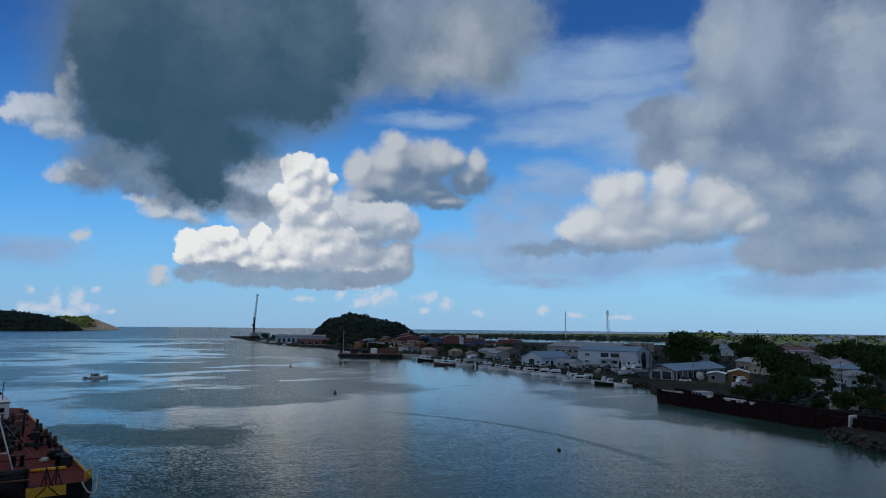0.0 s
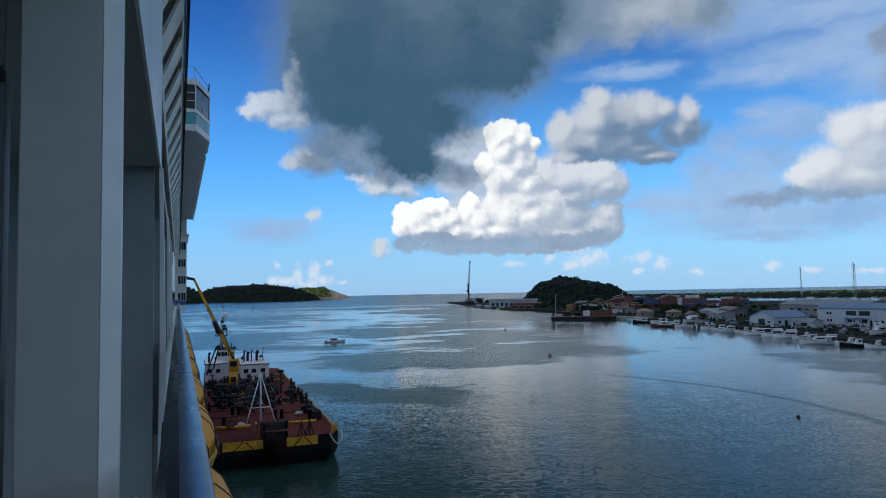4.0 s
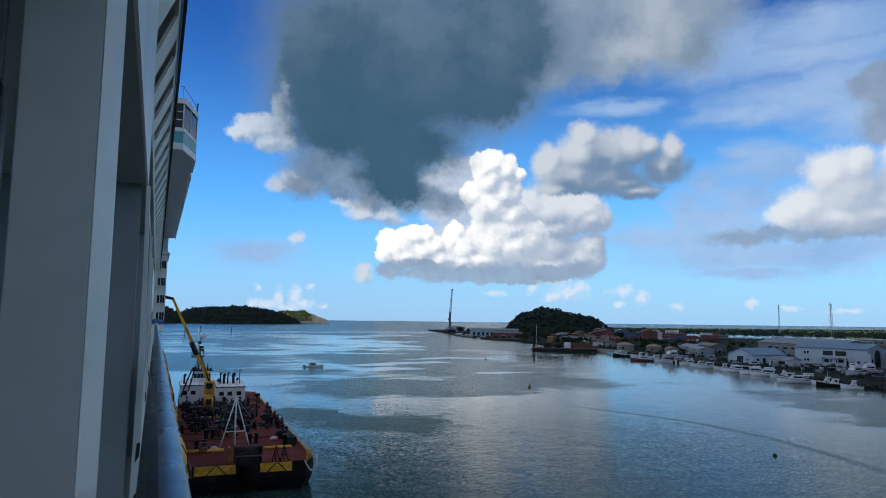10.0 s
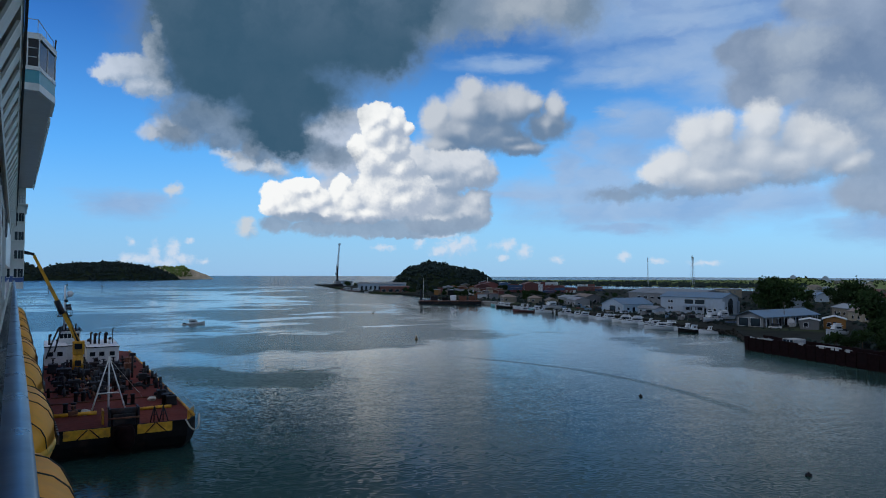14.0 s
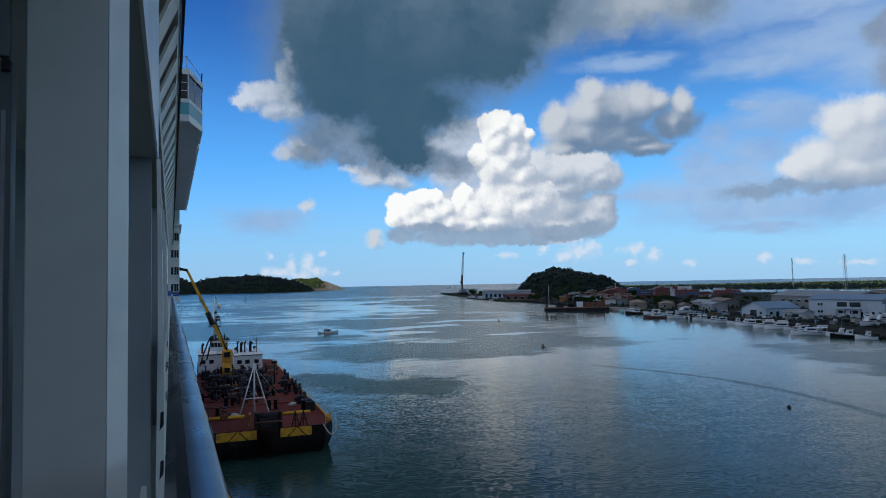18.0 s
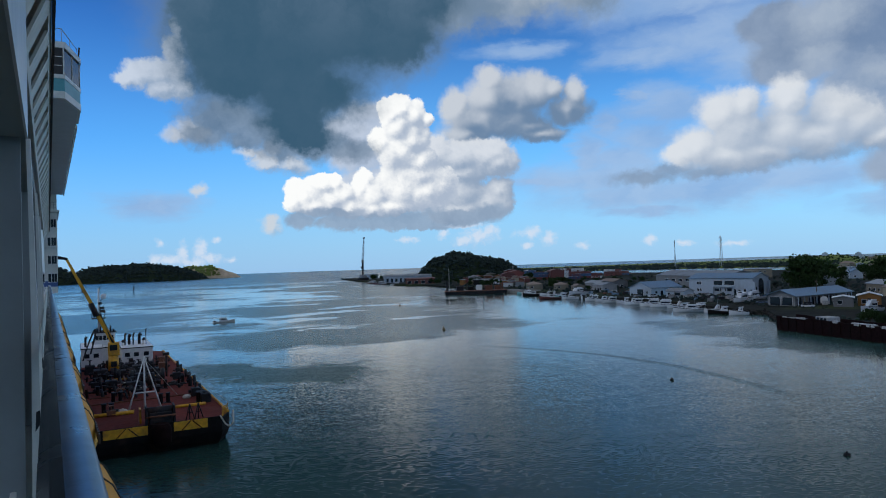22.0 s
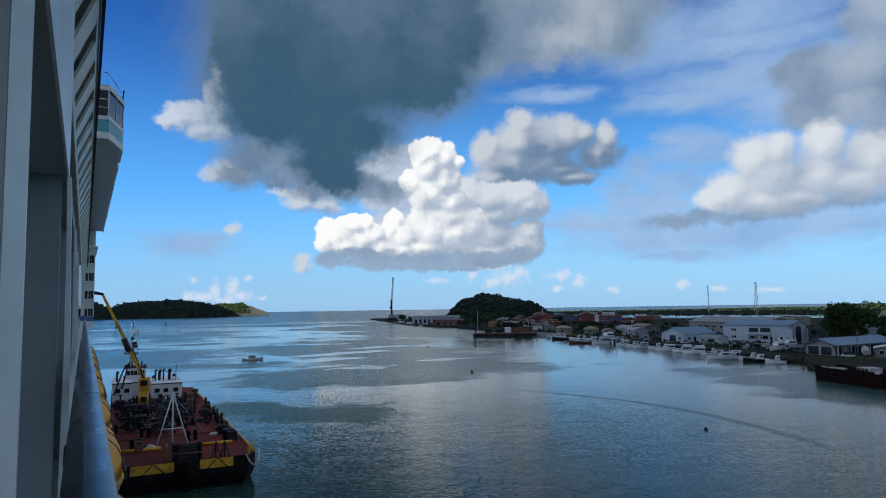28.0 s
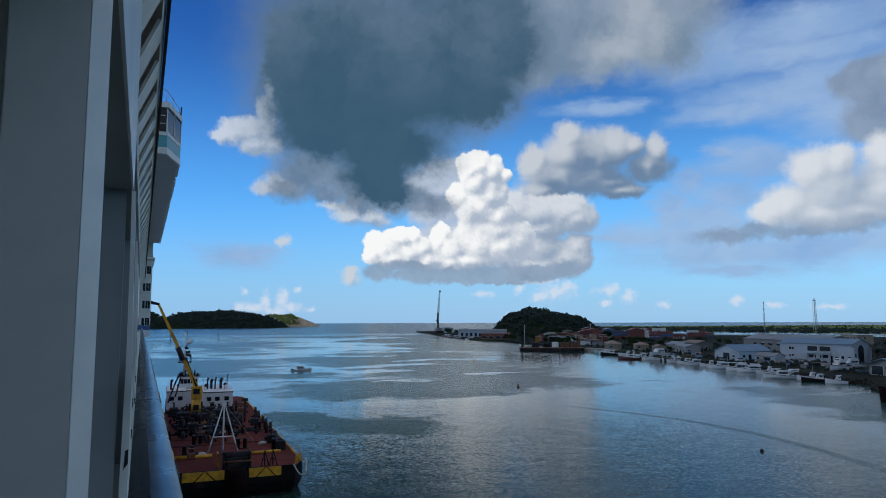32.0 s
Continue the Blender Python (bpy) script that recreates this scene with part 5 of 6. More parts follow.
buoy(109, 187.8, 1.05, "weathered orange channel buoy on the water")
buoy(91.6, 80.9, 0.62, "small dark mooring buoy on the water")
buoy(70.7, 40.0, 0.6, "small dark mooring buoy on the water")
buoy(159.5, 320, 1.1, "small dark channel buoy on the water")
for x, y in ((29.4, 781), (58, 991), (88, 887)):
    pile = thing("channel_marker", "dark channel marker pile standing in the water", "marker", pose(x, y, 0), "channel markers")
    part("pile", bm_tube(bmesh.new(), (0, 0, -2), (0, 0, 5.4), 0.32), MACHINE, pile)
    box_part("board", -0.9, 0.9, -0.36, -0.325, 3.9, 5.7, MACHINE, pile)

# ---- boats ----
def shore_x(y):
    """Where the water's edge runs along the port yard."""
    return 262 + max(0.0, (y - 330) * 0.24)


def make_boat(name, label, at, L, W, hull_mat, cabin=0.4, flybridge=False, canopy_top=False, group="boats along the quay", mast_h=0.0):
    boat = thing(name, label, "boat", at, group)
    rings = []
    n = 9
    for k in range(n):
        u = k / (n - 1)
        w = W / 2 * (1 - max(0, (u - 0.45) / 0.55) ** 2.2) * (0.9 + 0.1 * min(1, u * 4))
        w = max(w, 0.03)
        sheer = 1.05 + 0.75 * u**2
        rings.append([(-w, u * L, sheer), (-w * 0.92, u * L, 0.45), (-w * 0.6, u * L, -0.25), (w * 0.6, u * L, -0.25), (w * 0.92, u * L, 0.45), (w, u * L, sheer)])
    hull = part("hull", bm_loft(bmesh.new(), rings, smooth=False), hull_mat, boat)
    for s in (0, 5):
        part("gunwale", bm_loft(bmesh.new(), [[(r[s][0] + dx, r[s][1], r[s][2] + dz) for dx, dz in ((-0.06, -0.08), (0.06, -0.08), (0.06, 0.06), (-0.06, 0.06))] for r in rings], smooth=False), MACHINE if hull_mat is BOAT_WHITE else BOAT_WHITE, hull)
    c0, c1 = L * 0.30, L * (0.30 + cabin)
    ring = [(-W * 0.36, 0), (W * 0.36, 0), (W * 0.33, 1), (-W * 0.33, 1)]
    house = part("cabin", bm_loft(bmesh.new(), [[(x * (1 if y == c0 else 0.8), y + (0 if z == 0 else (0.15 if y == c0 else -0.8)), 1.05 + 1.55 * z) for x, z in ring] for y in (c0, c1)], smooth=False), BOAT_WHITE, boat)
    box_part("cabin_roof", -W * 0.38, W * 0.38, c0 - 0.3, c1 - 0.5, 2.605, 2.72, BOAT_WHITE, house, bevel=0.03)
    for s in (-1, 1):
        box_part("side_window", s * W * 0.352 - 0.03, s * W * 0.352 + 0.03, c0 + 0.4, c1 - 1.2, 1.75, 2.3, GLASS, house)
    box_part("rear_window", -W * 0.25, W * 0.25, c0 - 0.04, c0 + 0.12, 1.7, 2.3, GLASS, house)
    if flybridge:
        box_part("flybridge", -W * 0.28, W * 0.28, c0 + 0.2, c1 - 1.4, 2.72, 3.4, BOAT_WHITE, house, bevel=0.08)
        box_part("screen", -W * 0.24, W * 0.24, c1 - 1.42, c1 - 1.32, 3.4, 3.8, GLASS, house)
    if canopy_top:
        top = box_part("canopy", -W * 0.4, W * 0.4, 0.4, c0, 2.6, 2.68, BOAT_WHITE, boat, "white sun canopy")
        for x in (-W * 0.36, W * 0.36):
            part("canopy_pole", bm_tube(bmesh.new(), (x, 0.6, 1.0), (x, 0.6, 2.6), 0.035, n=5), STEEL, top)
    if mast_h:
        part("aerial", bm_tube(bmesh.new(), (0, c0 + 0.6, 2.7), (0, c0 + 0.4, 2.7 + mast_h), 0.05, 0.02, n=5), STEEL, boat)
    box_part("engine_box", -W * 0.2, W * 0.2, 0.2, 1.2, 1.0, 1.5, MACHINE, boat, bevel=0.05)
    return boat


QUAY = [  # x, y, heading, length, hull, cabin, flybridge, canopy
    (243, 289, 70, 12.5, BOAT_RED, 0.3, False, True), (252, 291, 62, 10.5, BOAT_TEAL, 0.3, False, False), (252, 274, 80, 11.0, BOAT_WHITE, 0.34, False, True),
    (242, 255, 75, 9.5, BOAT_WHITE, 0.4, False, False), (241, 248, 82, 8.5, BOAT_WHITE, 0.36, False, False), (238, 238, 85, 10.0, BOAT_WHITE, 0.42, False, False),
    (236, 229, 78, 8.0, BOAT_WHITE, 0.3, False, False), (233, 216, 75, 11.5, BOAT_WHITE, 0.36, False, True), (229, 203, 68, 11.5, BOAT_WHITE, 0.42, True, False),
    (228, 195, 72, 12.5, BOAT_WHITE, 0.42, True, False), (214, 171, 78, 12.0, BOAT_WHITE, 0.36, False, True), (224, 176, 84, 9.5, BOAT_WHITE, 0.4, False, False),
    (212, 157, 80, 9.5, HULL_BLACK, 0.26, False, False), (211, 151, 70, 6.5, BOAT_WHITE, 0.3, False, False), (246, 280, 76, 8.0, BOAT_WHITE, 0.3, False, False),
    (264, 340, 60, 9.0, BOAT_WHITE, 0.3, False, False), (262, 330, 75, 12.0, HULL_BLACK, 0.3, False, False), (220, 181, 80, 8.5, BOAT_WHITE, 0.4, False, False)]
for x, y, h, L, m, c, fly, can in QUAY:
    label = "white motor cruiser with flybridge moored at the quay" if fly else "white fishing boat moored at the quay"
    label = {"boat_red": "red-hulled fishing boat moored at the quay", "boat_teal": "teal and white fishing boat moored at the quay", "hull_black": "dark low workboat moored at the quay"}.get(m.name, label)
    make_boat("fishing_boat", label, pose(x, y, 0, 0, 0, h - 34), L, L * 0.29, m, c, fly, can, mast_h=3.0 if L > 10 else 0)
for x, y, h, L in ((262, 290, 100, 15.0), (247, 176, 95, 12.0), (262, 180, 75, 11.0), (226, 115, 80, 9.0), (258, 186, 100, 9.0)):
    b = make_boat("laid_up_boat", "white cruiser laid up on the hard standing", pose(x, y, 2.3, 0, 0, h), L, L * 0.28, BOAT_WHITE, 0.42, True, False, "boats on land")
    for u in (0.25, 0.7):
        box_part("cradle", -1.2, 1.2, u * L - 0.2, u * L + 0.2, -0.75, -0.15, MACHINE, b)
for x, y, h, L, m in ((247, 262, 70, 7.5, BOAT_WHITE), (239, 243, 84, 7.0, BOAT_TEAL), (234, 223, 72, 8.5, BOAT_WHITE), (231, 209, 80, 7.5, BOX_BLUE), (226, 190, 76, 8.0, BOAT_WHITE), (219, 176, 70, 6.5, BOAT_WHITE),
                      (216, 164, 82, 8.0, BOAT_WHITE), (257, 300, 64, 9.0, BOAT_WHITE), (260, 311, 58, 8.0, BOAT_WHITE), (266, 322, 66, 10.0, BOAT_WHITE), (250, 268, 66, 9.0, BOAT_WHITE), (268, 348, 72, 9.5, BOAT_TEAL)):
    kind = {"boat_teal": "small teal and white open boat at the quay", "container_blue": "small dark blue workboat at the quay"}.get(m.name, "small white open boat at the quay")
    make_boat("small_boat", kind, pose(x, y, 0, 0, 0, h - 30), L, L * 0.3, m, 0.22, False, L > 8, mast_h=2.2 if L > 7.4 else 0)
launch = make_boat("pilot_launch", "grey-white launch crossing the harbour water", pose(58, 288, -0.75, 0, 0, -84), 9.0, 2.5, WORN_WHITE, 0.38, False, True, "", 2.5)
for x, y, h, L, m in ((352, 762, 20, 22, BOAT_RED), (341, 712, 30, 20, BOAT_RED), (330, 655, 40, 14, BOAT_WHITE)):
    make_boat("tug_boat", "red-hulled tug moored at the port", pose(x, y, 0, 0, 0, h), L, L * 0.3, m, 0.4, True, False, "tugs at the port", 5.0)


# ---- buildings ----
def building(name, label, x, y, heading, L, D, H, rise, wall, roof, front=(), gable=(), base=1.6, over=0.5, group="", hip=False, category="building"):
    """A building with its near corner at x, y: length along its own y, depth along its x, eaves at H. Openings are (along, sill, width, height)."""
    b = thing(name, label, category, pose(x, y, base, 0, 0, heading), group)
    bm = bm_box(bmesh.new(), 0, D, 0, L, -0.3, H)
    if rise and not hip:
        for yy in (0, L):
            q = 0.0 if yy == 0 else -0.12
            v = [bm.verts.new(p) for p in ((0, yy + q, H), (D, yy + q, H), (D / 2, yy + q, H + rise), (0, yy + q + 0.12, H), (D, yy + q + 0.12, H), (D / 2, yy + q + 0.12, H + rise))]
            for f in ((0, 1, 2), (5, 4, 3), (0, 2, 5, 3), (1, 4, 5, 2)):
                bm.faces.new([v[k] for k in f])
    part("wall", bm, wall, b)
    bm = bmesh.new()
    if hip:
        r = min(L, D) / 2
        lo = [(-over, -over), (D + over, -over), (D + over, L + over), (-over, L + over)]
        base_v = [bm.verts.new((px, py, H + 0.01)) for px, py in lo]
        top_v = [bm.verts.new((D / 2, min(r, L / 2 - 0.1), H + rise)), bm.verts.new((D / 2, max(L - r, L / 2 + 0.1), H + rise))]
        for f in ((base_v[0], base_v[1], top_v[0]), (base_v[1], base_v[2], top_v[1], top_v[0]), (base_v[2], base_v[3], top_v[1]), (base_v[3], base_v[0], top_v[0], top_v[1]), (base_v[3], base_v[2], base_v[1], base_v[0])):
            bm.faces.new(f)
        part("roof", bm, roof, b)
    elif rise:
        sl = over * rise / (D / 2)
        zl = H - sl
        ring = [(-over, zl + 0.02), (D / 2, H + rise + 0.02), (D + over, zl + 0.02), (D + over, zl + 0.2), (D / 2, H + rise + 0.2), (-over, zl + 0.2)]
        bm_loft(bm, [[(px, py, pz) for px, pz in ring] for py in (-over, L + over)], smooth=False)
        part("roof", bm, roof, b)
    else:
        bm_box(bm, -over, D + over, -over, L + over, H + 0.004, H + 0.3)
        part("roof", bm, roof, b)
    for side, openings in (("f", front), ("g", gable)):
        for a, z, w, h in openings:
            if side == "f":
                w_ob = box_part("window", -0.10, -0.004, a - 0.12, a + w + 0.12, z - 0.12, z + h + 0.12, BOX_WHITE, b)
                box_part("pane", -0.16, -0.104, a, a + w, z, z + h, GLASS, w_ob)
            else:
                w_ob = box_part("window", a - 0.12, a + w + 0.12, -0.10, -0.004, z - 0.12, z + h + 0.12, BOX_WHITE, b)
                box_part("pane", a, a + w, -0.16, -0.104, z, z + h, GLASS, w_ob)
    return b


def seams(b, L, D, H, rise, over=0.5, gap=3.0):
    """Raised sheet joints up the near slope of a pitched roof."""
    zl = H - over * rise / (D / 2)
    for k in range(int(L / gap) + 1):
        part("roof_seam", bm_tube(bmesh.new(), (-over, k * gap, zl + 0.22), (D / 2, k * gap, H + rise + 0.22), 0.05, n=4), ROOF_GREY, b)


shed = building("warehouse", "large white two-storey shed with blue roof", 287.3, 203, 7.5, 33.5, 15, 8.2, 2.2, WALL_WHITE_SHADED, ROOF_BLUE,
                front=[(9.2, 4.9, 5.0, 2.1), (15.3, 4.9, 4.6, 2.1), (26.6, 5.2, 1.0, 1.3), (28.0, 5.2, 1.0, 1.3), (26.6, 1.9, 1.0, 1.2), (28.0, 1.9, 1.0, 1.2), (8.4, 0.3, 1.2, 2.6), (10.5, 1.8, 3.6, 1.5), (16.0, 1.8, 3.4, 1.4), (3.4, 1.8, 1.2, 1.2)],
                gable=[(2.0, 2.4, 1.4, 1.6)])
seams(shed, 33.5, 15, 8.2, 2.2)
box_part("balcony", -0.9, -0.005, 9, 20.5, 3.9, 4.2, WALL_WHITE_SHADED, shed, "white first-floor ledge")
for k in range(4):
    box_part("column", -0.8, -0.4, 9.2 + 3.6 * k, 9.55 + 3.6 * k, 0, 3.9, WALL_WHITE_SHADED, shed)
arch = box_part("arch_door", 5.2, 9.8, -0.10, -0.02, 0.2, 5.6, GLASS, shed, "dark open doorway with a round head")
part("arch_head", bm_tube(bmesh.new(), (7.5, -0.12, 5.6), (7.5, -0.03, 5.6), 2.3, n=20), GLASS, arch)
for x in (0.2, 14.0):
    box_part("buttress", x, x + 0.8, -0.9, -0.005, 0, 6.5, WALL_WHITE_SHADED, shed)
building("warehouse", "long grey shed with weathered sheet roof", 345, 262, -17, 76, 24, 7.0, 3.0, WALL_GREY, ROOF_GREY, front=[(4 + 8 * k, 3.5, 4.0, 1.2) for k in range(8)])
wing_b = building("workshop", "white gabled workshop with pale blue side and blue roof", 261, 256, -95, 20, 16, 4.2, 2.9, WALL_WHITE_SHADED, ROOF_BLUE, gable=[(6.0, 0.2, 4.2, 3.2), (12.4, 1.4, 1.2, 1.2)])
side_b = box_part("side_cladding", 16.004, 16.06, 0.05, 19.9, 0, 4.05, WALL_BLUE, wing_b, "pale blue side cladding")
for a, z, w, h in ((2.5, 1.4, 1.4, 1.1), (6.0, 0.1, 1.6, 2.6), (9.5, 1.4, 1.4, 1.1), (14.0, 1.4, 1.4, 1.1)):
    box_part("pane", 16.064, 16.12, a, a + w, z, z + h, GLASS, side_b)
building("cottage", "small white hut with pale roof beside the workshop", 258.5, 219, 2, 10.5, 7, 3.0, 1.2, WALL_WHITE_SHADED, ROOF_GREY, front=[(2, 1.0, 3.5, 1.4), (8, 0.2, 1.2, 2.1)])
hall = building("boat_hall", "white boat hall with blue roof and columns", 234.2, 159.5, -88, 38, 10.6, 3.9, 1.9, WALL_GREY, ROOF_BLUE, gable=[(1.0, 0.2, 3.9, 3.0), (5.7, 0.2, 3.9, 3.0)], over=1.2)
for k in range(10):
    box_part("column", 11.3, 11.6, 0.4 + 4.1 * k, 0.75 + 4.1 * k, 0, 3.6, WALL_WHITE_SHADED, hall)
    if k < 9:
        box_part("bay_door", 10.61, 10.66, 1.0 + 4.1 * k, 4.0 + 4.1 * k, 0.1, 2.8, (GLASS, WALL_CREAM, GLASS)[k % 3], hall)
HOUSES = [  # name, label, x, y, heading, L, D, H, rise, wall, roof, hip
    ("house", "cream two-storey house with flat roof", 505, 352, -30, 26, 12, 7.0, 0, WALL_CREAM, ROOF_GREY, False),
    ("house", "pale yellow two-storey house with flat roof", 520, 315, -30, 20, 12, 7.5, 0, WALL_CREAM, ROOF_GREY, False),
    ("house", "long single-storey house with grey sheet roof", 312, 152, -40, 30, 10, 4.2, 1.6, WALL_CREAM, ROOF_GREY, False),
    ("house", "cream cottage with brown door and pale roof", 296, 144, -40, 13, 9, 4.0, 1.8, WALL_CREAM, ROOF_TAN, False),
    ("house", "white low house with flat roof among trees", 226, 95, -60, 15, 8, 3.2, 0, WALL_WHITE_SHADED, ROOF_GREY, False),
    ("store_shed", "orange-cream store with white roof beside the quay", 246, 133, -62, 9, 7, 3.6, 1.0, WALL_ORANGE, BOX_WHITE, False),
    ("store_shed", "grey store with pale roof beside the quay", 238, 137, -62, 7, 6, 3.2, 0.6, WALL_GREY, BOX_WHITE, False),
    ("house", "grey two-storey house with balconies", 405, 178, -50, 20, 12, 7.4, 0, WALL_GREY, ROOF_GREY, False),
    ("house", "house with grey hipped roof", 322, 128, -55, 14, 13, 4.4, 3.0, WALL_CREAM, ROOF_GREY, True),
    ("warehouse", "long low building with dark red roof", 451, 211, -117, 37, 14, 6.0, 2.4, ROOF_RED, ROOF_RED, False),
    ("hut", "orange hut with tan sheet roof", 190, 68, -58, 9, 7, 3.0, 1.4, WALL_ORANGE, ROOF_TAN, False),
    ("hut", "orange hut with tan sheet roof", 201, 63, -62, 10, 7, 3.2, 1.4, WALL_ORANGE, ROOF_TAN, False),
    ("hut", "small hut with grey sheet roof", 184, 73, -58, 5, 6, 2.6, 1.0, WALL_GREY, ROOF_GREY, False),
    ("house", "house with blue-grey sheet roof", 262, 98, -58, 16, 9, 3.8, 1.8, WALL_WHITE_SHADED, ROOF_GREY, True),
    ("house", "house with blue-grey hipped roof", 300, 116, -58, 14, 10, 4.2, 2.2, WALL_GREY, ROOF_BLUE, True),
    ("house", "grey house behind the trees", 360, 128, -60, 18, 10, 5.0, 1.6, WALL_GREY, ROOF_GREY, True),
    ("house", "white house behind the boat hall", 382, 226, -40, 16, 9, 4.5, 1.5, WALL_WHITE_SHADED, ROOF_GREY, False),
    ("house", "cream house with sheet roof near the lagoon", 560, 330, -35, 22, 12, 6.0, 1.8, WALL_CREAM, ROOF_GREY, False),
    ("house", "grey house near the lagoon", 600, 250, -45, 20, 12, 6.0, 1.8, WALL_GREY, ROOF_GREY, True),
    ("house", "cream quay cottage with tan roof", 285, 372, -30, 18, 9, 3.6, 1.8, WALL_CREAM, ROOF_TAN, True),
    ("house", "cream quay cottage with tan roof", 292, 352, -30, 11, 8, 3.4, 1.6, WALL_CREAM, ROOF_TAN, True),
    ("house", "small cream hut with tan roof by the water", 282, 322, -25, 9, 6, 3.2, 1.2, WALL_CREAM, ROOF_TAN, False),
    ("house", "grey boat store with sheet roof", 284, 300, -20, 14, 9, 4.0, 1.2, WALL_GREY, ROOF_GREY, False),
    ("house", "grey boat store with sheet roof", 296, 318, -20, 20, 10, 4.4, 1.4, WALL_GREY, ROOF_GREY, False),
    ("house", "low grey shed with sheet roof", 322, 330, -20, 22, 10, 4.4, 1.6, WALL_GREY, ROOF_TAN, False),
]
for name, label, x, y, h, L, D, H, rise, wall, roof, hip in HOUSES:
    rows = 2 if H > 6.5 else 1
    n = max(2, int(L / 4.5))
    fr = [(1.2 + (L - 2.4) / n * (k + 0.2), 1.0 + 3.3 * r, 1.5, 1.3) for k in range(n) for r in range(rows)]
    ga = [(1.2 + 4.0 * k, 1.0 + 3.3 * r, 1.4, 1.3) for k in range(max(1, int(D / 5))) for r in range(rows)]
    ob = building(name, label, x, y, h, L, D, H, rise, wall, roof, fr, ga, hip=hip)
    if "balconies" in label:
        for z in (3.4, 6.6):
            box_part("balcony", -1.6, -0.2, 0, L, z, z + 0.25, BOX_WHITE, ob, "white balcony slab")
        for k in range(6):
            box_part("column", -1.5, -1.2, k * (L - 0.4) / 5, k * (L - 0.4) / 5 + 0.35, 0, 7.0, BOX_WHITE, ob)
# far scattered houses on the fields
rng = random.Random(21)
for k in range(46):
    u = rng.random()
    x, y = rng.uniform(950, 2300), 0
    y = x * rng.uniform(0.10, 0.52)
    building("far_house", "small pale house far off among fields", x, y, rng.uniform(-70, -20), rng.uniform(12, 24), rng.uniform(9, 13), rng.uniform(3.5, 6.0), 2.0,
             rng.choice([WALL_WHITE_SHADED, WALL_WHITE_SHADED, WALL_CREAM]), rng.choice([BOX_WHITE, ROOF_GREY, ROOF_TAN]), group="far houses", front=[(2, 1.2, 2, 1.5), (7, 1.2, 2, 1.5)], category="house")
for x, y, z in ((1535, 905, 12), (1590, 860, 10), (1640, 880, 2)):
    building("far_house", "white house on the low hill", x, y, -60, 20, 12, 6.0, 3.0, WALL_WHITE_SHADED, BOX_WHITE, base=z, group="far houses", front=[(3, 1.5, 2, 2), (10, 1.5, 2, 2)], category="house")
# the town behind the shore, roof by roof
rng = random.Random(23)
for k in range(64):
    r = rng.uniform(330, 900)
    x, y = r, r * rng.uniform(0.18, 0.56)
    if 440 < x < 500 and 180 < y < 225 or x < 420 and y > 200:
        continue
    wall, roof = rng.choice([(WALL_WHITE_SHADED, ROOF_GREY), (WALL_CREAM, ROOF_TAN), (WALL_GREY, ROOF_GREY), (WALL_CREAM, ROOF_RED), (WALL_WHITE_SHADED, ROOF_BLUE)])
    tone = {WALL_WHITE_SHADED.name: "white", WALL_CREAM.name: "cream", WALL_GREY.name: "grey"}[wall.name]
    L = rng.uniform(9, 17)
    building("town_house", tone + " low house with sheet roof between trees", x, y, rng.uniform(-75, -20), L, rng.uniform(7, 10), rng.uniform(3.2, 5.5), rng.choice([0, 1.4, 1.8, 2.2]), wall, roof,
             front=[(1.4, 1.0, 1.4, 1.2), (L - 3.5, 1.0, 1.4, 1.2)], gable=[(2.5, 1.0, 1.4, 1.2)], hip=rng.random() < 0.4, group="town houses", category="house")
# the port: arcade building, red shed, yard buildings
building("port_store", "long white arcaded port store", 388, 694, 60, 56, 20, 7.0, 1.6, WALL_WHITE_SHADED, ROOF_GREY, front=[(24 + 5.2 * k, 0.4, 2.6, 4.2) for k in range(6)])
building("port_shed", "red-brown port shed with rusty walls", 346, 612, 60, 30, 16, 5.2, 1.0, ROOF_RED, ROOF_RED, front=[(3 + 7 * k, 0.4, 4, 2.6) for k in range(4)])
building("port_store", "small white port office", 425, 955, -18, 60, 14, 7.0, 1.0, WALL_WHITE_SHADED, ROOF_GREY, front=[(4 + 7 * k, 2.5, 3, 2) for k in range(7)])
for label, x, y, L, D, H, rise, wall, roof in (
        ("brick-red port building with sheet roof", 470, 660, 30, 18, 9, 2, BRICK_RED, ROOF_GREY), ("brick-red port building with sheet roof", 440, 610, 34, 16, 8, 2, BRICK_RED, ROOF_RED),
        ("brick-red yard shed with sheet roof", 405, 575, 26, 14, 7, 2, BRICK_RED, ROOF_RED), ("dark shed with white roof board", 455, 700, 18, 14, 16, 1, PANEL_DARK, BOX_WHITE),
        ("pale cream yard office building", 430, 640, 14, 10, 7, 1, WALL_CREAM, ROOF_GREY), ("low grey yard shed with sheet roof", 380, 600, 30, 12, 5, 1.5, WALL_GREY, ROOF_GREY), ("low grey yard shed with sheet roof", 355, 560, 24, 12, 5, 1.5, WALL_GREY, ROOF_GREY),
        ("red yard shed by the container stacks", 445, 545, 28, 14, 9, 2, BRICK_RED, ROOF_RED), ("dark blue shed by the container stacks", 462, 610, 16, 12, 9, 1, BOX_BLUE, BOX_WHITE)):
    building("port_building", label, x, y, -32, L, D, H, rise, wall, roof, front=[(2 + 5 * k, 2.5, 2.4, 1.6) for k in range(int(L / 6))], group="port buildings")
board = thing("billboard", "white sign board on posts above the yard", "sign", pose(478, 655, 1.6, 0, 0, -36))
box_part("board", -0.3, 0.3, -5, 5, 9, 15, BOX_WHITE, board, bevel=0.2)
